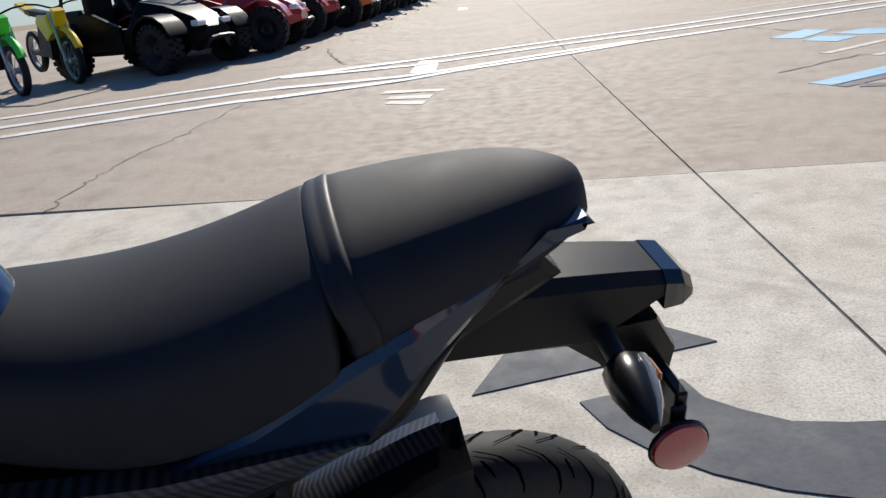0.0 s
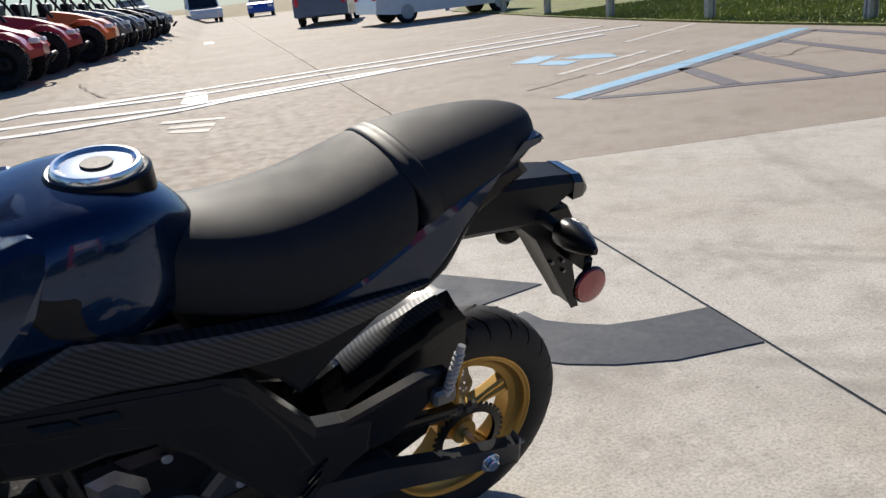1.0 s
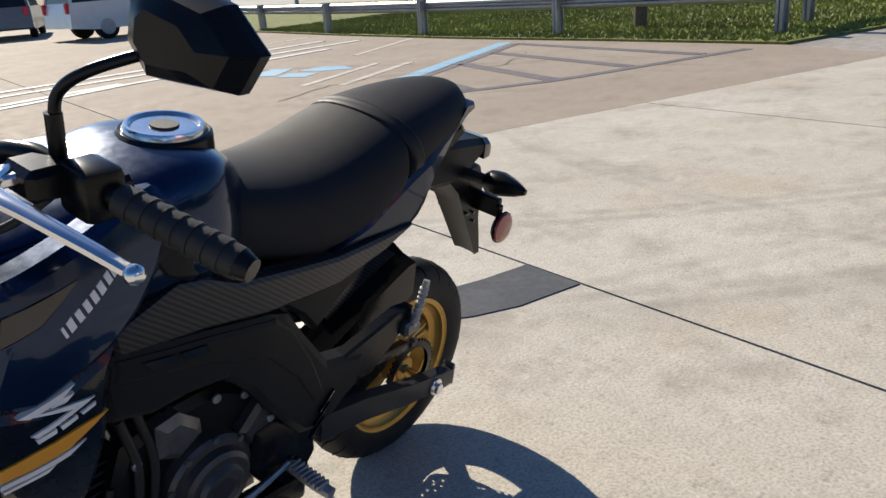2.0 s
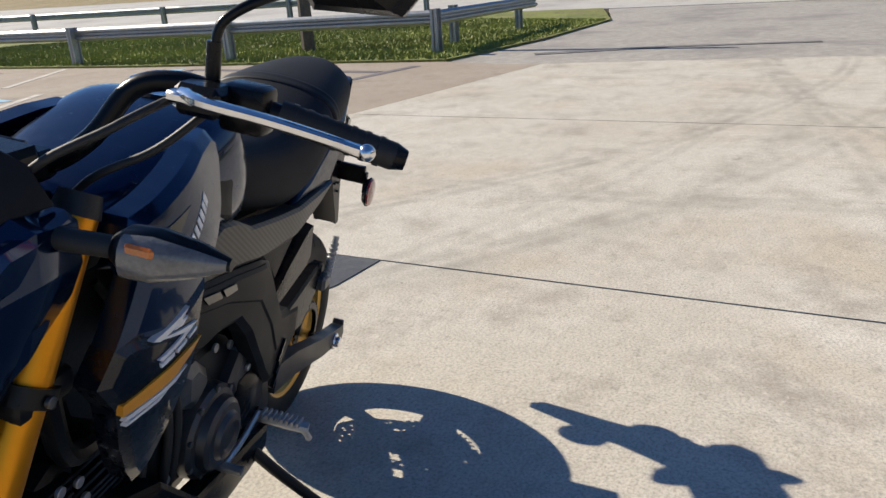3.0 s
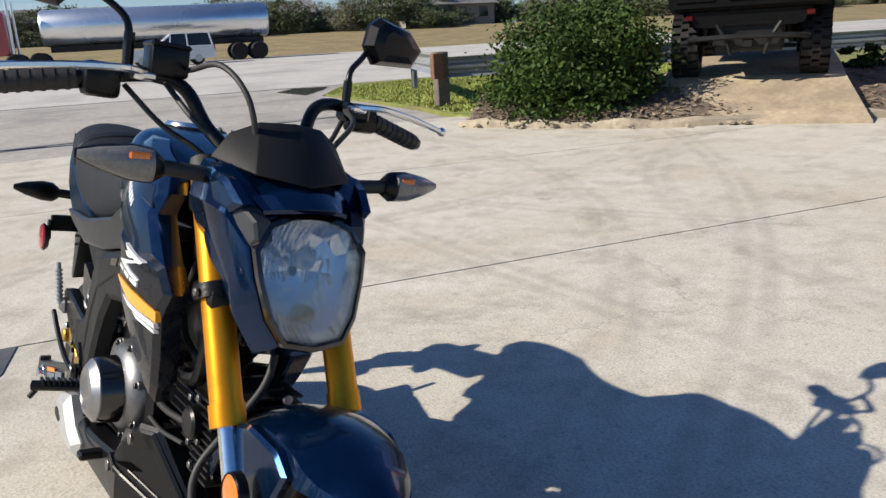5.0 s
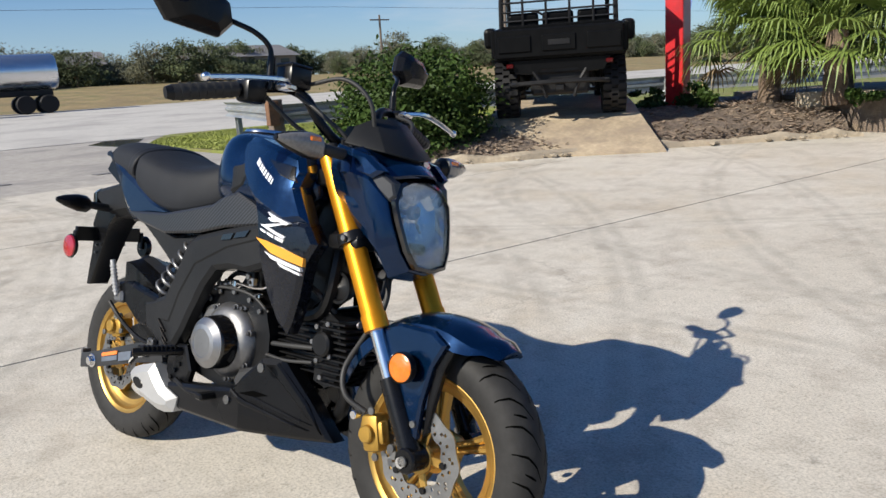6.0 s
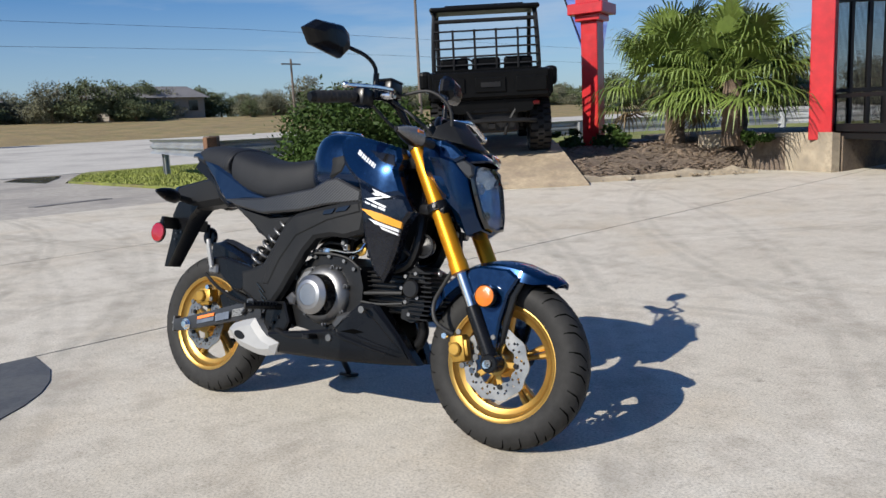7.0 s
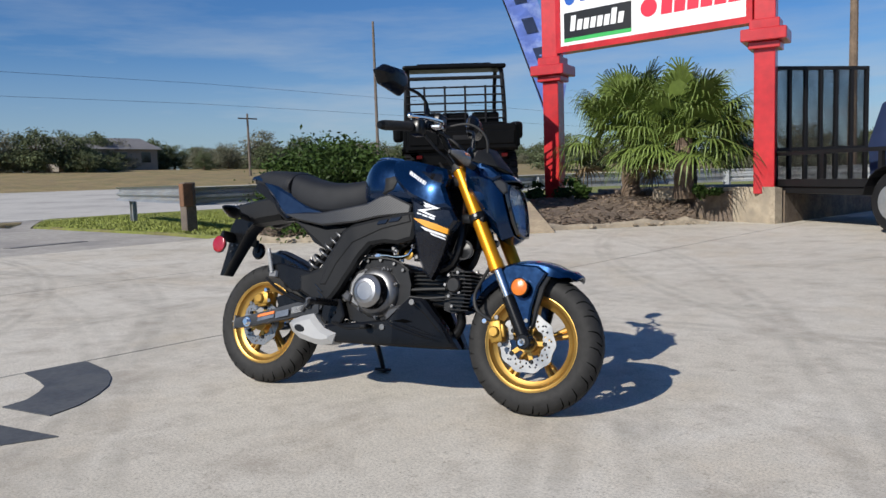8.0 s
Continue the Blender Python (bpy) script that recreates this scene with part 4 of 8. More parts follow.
kinds = [tree(11, M_FARTREE), tree(12, M_FARTREE2), tree(13, M_FARTREE), tree(14, M_FARTREE2), tree(15, M_FARTREE)]
rnd = random.Random(21)
spots = []
y = -175.0
while y < 150:
    spots.append((rnd.uniform(82, 92) + max(0, -y - 60) * 0.1, y, rnd.uniform(0.6, 1.05)))
    spots.append((rnd.uniform(80, 96), y + 1.3, rnd.uniform(0.42, 0.75)))
    spots.append((rnd.uniform(100, 116), y + 2, rnd.uniform(0.75, 1.15)))
    y += rnd.uniform(2.4, 3.6)
for i in range(26):
    spots.append((rnd.uniform(-60, 60), rnd.uniform(-125, -85), rnd.uniform(1.0, 1.5)))
for i, (x, y, s) in enumerate(spots):
    k = kinds[rnd.randrange(5)]
    if i < 5:
        k = kinds[i]
        k.matrix_basis = pose(x, y, gz(x, 0), 0, 0, rnd.uniform(0, 360)) @ Matrix.Diagonal((s, s, s, 1))
    else:
        c = copy_thing(k, pose(0, 0, 0))
        c.matrix_basis = pose(x, y, gz(x, 0), 0, 0, rnd.uniform(0, 360)) @ Matrix.Diagonal((s, s, s * rnd.uniform(.85, 1.1), 1))


def house(x, y, w, d, h, rz, label):
    root = thing("house", pose(x, y, gz(x, 0), 0, 0, rz), label, "house", "houses beyond the road")
    bm = bmesh.new()
    box(bm, (-w / 2, -d / 2, -.2), (w / 2, d / 2, h))
    part("wall", bm, M_HOUSEW, root)
    bm = bmesh.new()
    loft(bm, [[Vector((sx * (w / 2 + .5), -d / 2 - .5, h - .05)), Vector((sx * (w / 2 + .2), 0, h + 1.5)), Vector((sx * (w / 2 + .5), d / 2 + .5, h - .05))] for sx in (-1, 1)])
    part("roof", bm, M_HOUSER, root)
    for k in range(4):
        xx = -w / 2 + w * (k + .5) / 4
        for sy in (-1, 1):
            bm = bmesh.new()
            box(bm, (xx - .6, sy * d / 2 - .04, 0.9), (xx + .6, sy * d / 2 + .04, 2.1))
            part("window", bm, M_CARGLASS, root)
    return root


house(90.3, -35.7, 12, 8, 2.5, 95, "low house with a grey roof among trees")
house(91.7, -15.8, 9, 7, 2.3, 80, "pale low house half hidden by trees")
house(92.1, 6.2, 12, 8, 2.4, 92, "low pale house with a dark roof")
house(92.5, 28.2, 14, 8, 2.4, 88, "long low house with a grey roof")


# ---- poles ----
def pole(x, y, h, r, mat, label, arm=True):
    root = thing("utility_pole", pose(x, y, gz(x, 0)), label, "pole", "poles along the road")
    bm = bmesh.new()
    tube(bm, [(0, 0, -.3), (0, 0, h)], (r * 1.15, r * .75), 10, 1)
    part("shaft", bm, mat, root)
    if arm:
        bm = bmesh.new()
        box(bm, (-.06, -1.1, h - .55), (.06, 1.1, h - .43))
        part("crossarm", bm, mat, root)
    return root


pole(65.7, -41.3, 6.2, 0.13, M_WOODP, "slim dark wooden utility pole beyond the road")
pole(30.8, -27.4, 9.5, 0.09, M_WOODP, "slim grey utility pole beyond the ramp", arm=False)
pole(4.0, -21.4, 9.0, 0.12, M_BARK, "pale wooden pole behind the trailer gate", arm=False)
pole(9.2, 7.65, 4.6, 0.10, M_WOODP, "dark weathered wooden pole behind the guard rail", arm=False)
pole(64, 40, 7.6, 0.13, M_WOODP, "slim dark wooden utility pole beyond the road")
pole(57.9, -111, 7.6, 0.13, M_WOODP, "slim dark wooden utility pole beyond the road")
wires = thing("power_line", pose(0, 0, 0), "thin overhead power lines above the road", "power line", kind="structure")
for dz, dx in ((9.0, 0), (7.2, .4)):
    for a, b in (((64 + dx, 160), (62 + dx, -34)), ((62 + dx, -34), (60 + dx, -260))):
        bm = bmesh.new()
        tube(bm, [(a[0], a[1], dz + 1), (a[0] * .5 + b[0] * .5, (a[1] + b[1]) / 2, dz + .2), (b[0], b[1], dz + 1)], 0.013, 5, 8)
        part("wire", bm, M_BLACKM, wires)


# ---- roadside sign ----
SL, SR = Vector((5.24, -8.45, 0.45)), Vector((1.62, -8.49, 0.52))


def sign_post(p, label):
    root = thing("sign_post", pose(*p, 0, 0, 13), label, "sign post", "red posts of the sign")
    bm = bmesh.new()
    box(bm, (-.14, -.14, -.1), (.14, .14, 4.2), 0.008)
    part("shaft", bm, M_RED, root)
    bm = bmesh.new()
    box(bm, (-.21, -.21, 1.93), (.21, .21, 2.03), 0.01)
    box(bm, (-.30, -.30, 2.03), (.30, .30, 2.20), 0.012)
    box(bm, (-.20, -.20, 2.20), (.20, .20, 2.34), 0.01)
    part("cap_moulding", bm, M_RED, root)
    return root


sign_post(SL, "red painted square sign post with a stepped cap")
sign_post(SR, "red painted square sign post rising from the wall")
sd = (SR - SL).normalized()
sd.z = 0
sd.normalize()
sn = Vector((-sd.y, sd.x, 0))
if sn.y < 0:
    sn = -sn
W = (SR - SL).length - 0.30
o = SL + sd * 0.15
sm = Matrix(((sd.x, sn.x, 0, o.x), (sd.y, sn.y, 0, o.y), (0, 0, 1, 2.84), (0, 0, 0, 1)))
sign = thing("dealer_sign", sm, "large white sign board in a red frame between red posts", "sign")
bm = bmesh.new()
box(bm, (0, -.12, 0), (W, .12, .10))
box(bm, (0, -.12, 1.5), (W, .12, 1.6))
box(bm, (0, -.12, .10), (.09, .12, 1.5))
box(bm, (W - .09, -.12, .10), (W, .12, 1.5))
part("frame", bm, M_RED, sign)
bm = bmesh.new()
box(bm, (.09, -.10, .10), (W - .09, .10, 1.5))
part("panel", bm, M_SIGNW, sign)


def sign_shape(name, polys, mat, y=0.104):
    bm = bmesh.new()
    for q in polys:
        loft(bm, [[Vector((p[0], yy, p[1])) for p in q] for yy in (0.098, y)])
    part(name, bm, mat, sign)


def circle(cx, cz, rx, n=20):
    return [(cx + math.cos(2 * math.pi * k / n) * rx, cz + math.sin(2 * math.pi * k / n) * rx) for k in range(n)]


def slant(x0, x1, z0, z1, s=0.04):
    return [(x0, z0), (x1, z0), (x1 + s, z1), (x0 + s, z1)]


sign_shape("black_bar", [slant(.16, 1.42, .22, .64, 0)], M_SIGNB)
sign_shape("green_bar", [slant(.16, 1.42, .16, .225, 0)], M_SIGNG)
for k in range(8):
    sign_shape("white_bar", [slant(.28 + k * .128, .375 + k * .128, .33, .58 if k in (0, 6) else .50, .03)], M_SIGNW, 0.108)
sign_shape("blue_disc", [circle(.28, .86, .10)], M_SIGNBL)
for k in range(7):
    sign_shape("blue_bar", [slant(.48 + k * .13, .58 + k * .13, .79, .94)], M_SIGNBL)
sign_shape("red_disc", [circle(1.72, .48, .14)], M_SIGNR)
for k in range(6):
    sign_shape("red_bar", [slant(1.92 + k * .21, 2.10 + k * .21, .34, .60, .02)], M_SIGNR)
sign_shape("red_mark", [[(1.62, .84), (1.86, .78), (1.80, .92), (1.94, .98), (1.70, 1.04), (1.76, .92)]], M_SIGNR)
for k in range(5):
    sign_shape("blue_bar", [slant(2.02 + k * .22, 2.20 + k * .22, .80, .98, .03)], M_SIGNBL)
for k in range(2):
    sign_shape("grey_bar", [slant(.3 + k * 1.5, 1.5 + k * 1.5, 1.15, 1.32, 0)], M_UTVG)

flag = thing("feather_flag", pose(6.11, -9.64, 0.3), "tall blue feather flag leaning on its pole behind the sign", "flag")
LV = Vector((0.716, 0.698, 0))
bm = bmesh.new()
fl = [Vector((0, 0, 0)), Vector((0, 0, 1.2)), LV * .45 + Vector((0, 0, 2.6)), LV * 1.05 + Vector((0, 0, 4.2)), LV * 1.6 + Vector((0, 0, 5.3))]
tube(bm, fl, (0.02, 0.01), 6, 5)
part("flag_pole", bm, M_BLACKM, flag)
bm = bmesh.new()
pts = spline([p + Vector((0, 0, .0)) for p in fl[1:]], 6)
rings = []
for i, p in enumerate(pts):
    w = 0.62 * min(1, 0.25 + i / 6) * min(1, (len(pts) - i) / 5)
    wob = Vector((0.698, -0.716, 0)) * 0.05 * math.sin(i * .9)
    a, b = p - Vector((0, 0, .02)), p - LV * w + Vector((0, 0, .08)) + wob
    n_ = Vector((0.5, 0.5, 0)) * 0.004
    rings.append([a - n_, b - n_, b + n_, a + n_])
loft(bm, rings)
part("cloth", bm, M_FLAG, flag)
side_ = Vector((-0.698, 0.716, 0)) * 0.012
for i in range(6, len(rings) - 3, 2):
    def on_cloth(k, f):
        lo, hi = rings[int(k)], rings[int(k) + 1]
        a, b = lo[0].lerp(hi[0], k % 1), lo[1].lerp(hi[1], k % 1)
        return a.lerp(b, f)
    bm = bmesh.new()
    quad = [on_cloth(i + .1, .32), on_cloth(i + .1, .68), on_cloth(i + 1.1, .68), on_cloth(i + 1.1, .32)]
    loft(bm, [[q + side_ * e for q in quad] for e in (.5, 1)])
    part("letter_bar", bm, M_NAVY, flag, "dark navy printed letter block")


# ---- trailer with its gate up ----
TD = Vector((-0.82, 0.57, 0)).normalized()
tm = Matrix(((TD.x, -TD.y, 0, 1.16), (TD.y, TD.x, 0, -9.39), (0, 0, 1, 0), (0, 0, 0, 1)))
trailer = thing("utility_trailer", tm, "black steel utility trailer with its mesh ramp gate raised", "trailer")
bm = bmesh.new()
box(bm, (0.05, -.85, .42), (4.2, .85, .52), 0.01)
for s in (-1, 1):
    box(bm, (0.05, s * .85 - .03, .52), (4.2, s * .85 + .03, .62))
    box(bm, (0.05, s * .83 - .03, .95), (4.2, s * .83 + .03, 1.0))
    for k in range(5):
        box(bm, (0.1 + k * 1.0, s * .83 - .025, .55), (0.16 + k * 1.0, s * .83 + .025, .97))
part("deck", bm, M_BLACKM, trailer)
bm = bmesh.new()
box(bm, (-.03, -.80, .50), (.03, .80, .55))
gate = part("ramp_gate", bm, M_BLACKM, trailer)
for z in (1.02, 2.19):
    bm = bmesh.new()
    box(bm, (-.029, -.80, z), (.029, .80, z + .05))
    part("gate_rail", bm, M_BLACKM, gate)
for k in range(7):
    bm = bmesh.new()
    y = -.80 + k * 1.55 / 6
    box(bm, (-.027, y, .52), (.027, y + .05, 2.23))
    part("gate_bar", bm, M_BLACKM, gate)
bm = bmesh.new()
for k in range(90):
    y = -.80 + k * 1.6 / 89
    box(bm, (-.006, y - .0024, .52), (.002, y + .0024, 2.2))
for k in range(95):
    z = .52 + k * 1.68 / 94
    box(bm, (-.002, -.8, z - .0024), (.006, .8, z + .0024))
part("wire_mesh", bm, M_BLACKM, gate, "expanded steel mesh infill")
for s in (-1, 1):
    bm = bmesh.new()
    disc_solid(bm, -.10, .10, .36, (2.62, s * 1.02, .36), 28, bev=.05)
    w = part("wheel", bm, M_TYRE, trailer, smooth=40)
    bm = bmesh.new()
    disc_solid(bm, s * .09, s * .115, .20, (2.62, s * 1.02, .36), 20)
    part("rim", bm, M_GALV, w, "grey steel rim", smooth=40)
    bm = bmesh.new()
    loft(bm, [[Vector((2.62 + math.cos(a) * r, s * 1.02 + w2, .36 + math.sin(a) * r)) for r, w2 in ((.42, -.13), (.42, .13), (.43, .13), (.43, -.13))] for a in [radians(10 + 16 * k) for k in range(11)]])
    part("mudguard", bm, M_BLACKM, trailer)
    bm = bmesh.new()
    box(bm, (-.02, s * .80 - .07, .36), (.05, s * .80 + .07, .48), 0.01)
    part("tail_light", bm, M_SIGNR, trailer, "red tail light")
bm = bmesh.new()
tube(bm, [(4.2, -.7, .45), (5.4, 0, .45)], .04, 6, 1)
tube(bm, [(4.2, .7, .45), (5.4, 0, .45), (5.7, 0, .47)], .04, 6, 1)
tube(bm, [(5.35, 0, .45), (5.35, 0, 0.0)], .03, 6, 1)
part("drawbar", bm, M_BLACKM, trailer)
boat = thing("covered_boat", tm @ pose(1.35, 0, 0.54), "navy blue tarpaulin-covered boat standing on the trailer", "boat")
bm = bmesh.new()
rings = []
for x, w, h in ((0.0, .3, .9), (0.3, .55, 1.25), (1.2, .66, 1.45), (2.2, .6, 1.2), (3.1, .2, .85)):
    rings.append([Vector((x, w * c, s)) for c, s in ((-1, 0), (-1.1, h * .4), (-.75, h * .8), (0, h), (.75, h * .8), (1.1, h * .4), (1, 0))])
loft(bm, rings)
part("tarpaulin", bm, M_NAVY, boat, smooth=50)


# ---- off-road vehicles ----
def knob_tyre(parent, c, r, w, s=1, rimcol=None):
    """A knobbly off-road tyre with blocks, and its rim."""
    bm = bmesh.new()
    k = r - .035
    lathe(bm, [(-w * .42, r * .52), (-w * .5, r * .62), (-w * .5, k * .9), (-w * .42, k), (w * .42, k), (w * .5, k * .9), (w * .5, r * .62), (w * .42, r * .52), (-w * .42, r * .52)], c, 28)
    t = part("wheel", bm, M_TYRE, parent)
    bm = bmesh.new()
    for i in range(22):
        a = 2 * math.pi * i / 22
        for j, (y0, y1) in enumerate(((-.5, -.12), (-.16, .16), (.12, .5))):
            aa = a + (0.14 if j == 1 else 0)
            m = Matrix.Translation(c) @ Matrix.Rotation(-aa, 4, 'Y')
            box(bm, (k - .02, y0 * w, -.032), (r, y1 * w, .032), 0, m)
    tr = part("tread", bm, M_TYRE, t, "knobbly tread blocks")
    tr["kind"] = "stuff"
    bm = bmesh.new()
    lathe(bm, [(s * w * .2, .02), (s * w * .25, r * .2), (s * w * .15, r * .35), (s * w * .38, r * .5), (s * w * .42, r * .54), (0, r * .55)], c, 20)
    part("rim", bm, rimcol or M_BLACKM, t, smooth=40)
    return t


def utility_utv():
    root = thing("utility_vehicle", Matrix.Translation((5.20, -5.91, 0.44)) @ pose(0, 0, 0, 0, -4, math.degrees(math.atan2(RAMP_DIR.y, RAMP_DIR.x))) @ Matrix.Diagonal((1.06, 1.08, 1.04, 1)),
                 "black side-by-side utility vehicle with a cargo bed, parked on the ramp", "utility vehicle")
    for x in (0, 2.05):
        for s in (-1, 1):
            knob_tyre(root, Vector((x, s * .635, .345)), .355, .27, s)
    bm = bmesh.new()
    box(bm, (-.62, -.74, .74), (.78, .74, .80), 0.01)
    for s in (-1, 1):
        box(bm, (-.60, s * .74 - .03, .78), (.78, s * .74 + .03, 1.10), 0.015)
    box(bm, (.74, -.74, .78), (.80, .74, 1.12), 0.01)
    part("cargo_bed", bm, M_BLACKPL, root)
    bm = bmesh.new()
    box(bm, (-.66, -.72, .76), (-.60, .72, 1.10), 0.02)
    tg = part("tailgate", bm, M_BLACKPL, root)
    for y in (-.5, 0, .5):
        bm = bmesh.new()
        box(bm, (-.68, y - .19, .83), (-.655, y + .19, 1.02), 0.012)
        part("tailgate_panel", bm, M_BLACKPL, tg)
    bm = bmesh.new()
    box(bm, (-.69, -.12, .90), (-.68, .12, .96))
    part("badge", bm, M_BLACKM, tg, "dark lettered bar on the tailgate")
    for s in (-1, 1):
        bm = bmesh.new()
        box(bm, (-.64, s * .56 - .04, .65), (-.58, s * .56 + .04, .70), 0.01)
        part("tail_light", bm, M_TAILRED, root, "dark red tail light")
        bm = bmesh.new()
        tube(bm, [(0, s * .50, .34), (0.1, s * .20, .46), (0.2, s * .12, .5)], .03, 6, 3)
        tube(bm, [(-.05, s * .45, .30), (0.1, s * .16, .30)], .022, 6, 1)
        tube(bm, [(-.02, s * .42, .34), (-.08, s * .34, .74)], .035, 8, 1)
        part("suspension_arm", bm, M_BLACKM, root)
        bm = bmesh.new()
        rings = []
        for a in range(0, 106, 15):
            q = radians(a)
            rings.append([Vector((math.cos(q) * rr_, s * yy, .36 + math.sin(q) * rr_)) for rr_, yy in ((.40, .50), (.40, .80), (.43, .80), (.43, .50))])
        loft(bm, rings)
        part("mudguard", bm, M_BLACKPL, root)
        bm = bmesh.new()
        loft(bm, [[v + Vector((2.05, 0, 0)) for v in r] for r in rings])
        part("mudguard", bm, M_BLACKPL, root)
    bm = bmesh.new()
    box(bm, (-.55, -.46, .56), (-.45, .46, .72), 0.02)
    box(bm, (-.50, -.34, .30), (.3, .34, .60), 0.03)
    box(bm, (-.62, -.05, .36), (-.4, .05, .44), 0.01)
    tube(bm, [(-.50, -.55, .44), (-.60, -.40, .46), (-.62, 0, .47), (-.60, .40, .46), (-.50, .55, .44)], .03, 8, 4)
    part("rear_frame", bm, M_BLACKM, root)
    for s in (-1, 1):
        bm = bmesh.new()
        box(bm, (.20, s * .845 - .075, .86), (.52, s * .845 + .075, 1.12), .05, seg=2)
        part("side_pod", bm, M_BLACKPL, root, "rounded black side pod")
        bm = bmesh.new()
        tube(bm, [(-.57, s * .30, .60), (-.58, s * .20, .42), (-.56, s * .16, .28)], .022, 6, 2)
        part("frame_brace", bm, M_BLACKM, root)
    bm = bmesh.new()
    prism_pts = [(-.58, .73), (.58, .73), (.50, .58), (.26, .56), (.20, .62), (-.20, .62), (-.26, .56), (-.50, .58)]
    loft(bm, [[Vector((x, y, z)) for y, z in prism_pts] for x in (-.585, -.565)])
    part("rear_panel", bm, M_BLACKPL, root, "black skid panel under the bed")
    bm = bmesh.new()
    disc_solid(bm, -.30, .30, .11, (-.35, 0, .46), 16)
    part("silencer", bm, M_BLACKM, root, "dark steel silencer", smooth=40)
    bm = bmesh.new()
    box(bm, (.80, -.72, .35), (2.0, .72, .50), 0.03)
    rings = []
    for x, z0, z1, w in ((1.75, .5, 1.05, .70), (2.2, .48, .98, .66), (2.6, .45, .82, .52), (2.72, .45, .65, .40)):
        rings.append([Vector((x, -w, z0)), Vector((x, w, z0)), Vector((x, w, z1 - .08)), Vector((x, w * .7, z1)), Vector((x, -w * .7, z1)), Vector((x, -w, z1 - .08))])
    loft(bm, rings)
    part("front_body", bm, M_BLACKPL, root, smooth=30)
    for s in (-1, 0, 1):
        bm = bmesh.new()
        box(bm, (.86, s * .45 - .2, .62), (1.35, s * .45 + .2, .76), 0.03, seg=2)
        box(bm, (.82, s * .45 - .2, .74), (.95, s * .45 + .2, 1.28), 0.04, seg=2)
        part("seat", bm, M_BLACKPL, root)
    bm = bmesh.new()
    for s in (-1, 1):
        tube(bm, [(.86, s * .74, .78), (.84, s * .73, 1.35), (.86, s * .70, 1.86), (.98, s * .69, 1.93)], .033, 8, 3)
        tube(bm, [(.98, s * .69, 1.93), (1.5, s * .69, 1.94), (1.75, s * .69, 1.84), (2.1, s * .70, 1.05)], .033, 8, 3)
    tube(bm, [(.85, -.70, 1.80), (.85, .70, 1.80)], .03, 8, 1)
    part("roll_cage", bm, M_BLACKM, root)
    bm = bmesh.new()
    for k in range(5):
        tube(bm, [(.80, -.72, 1.18 + k * .12), (.80, .72, 1.18 + k * .12)], .014, 6, 1)
    for y in (-.45, -.15, .15, .45):
        tube(bm, [(.795, y, 1.10), (.795, y, 1.68)], .016, 6, 1)
    part("headache_rack", bm, M_BLACKM, root)
    bm = bmesh.new()
    box(bm, (.76, -.76, 1.93), (1.78, .76, 2.0), 0.03, seg=2)
    box(bm, (.90, -.55, 1.985), (1.6, .55, 2.025), 0.015)
    part("roof", bm, M_BLACKPL, root)
    bm = bmesh.new()
    tube(bm, [(1.55, .3, 1.0), (1.42, .3, 1.08)], .02, 6, 1)
    lathe(bm, [(-.015, .16), (0, .145), (.015, .16), (0, .175), (-.015, .16)], (1.40, .3, 1.12), 20, 'X')
    part("steering_wheel", bm, M_BLACKM, root)
    return root


utility_utv()


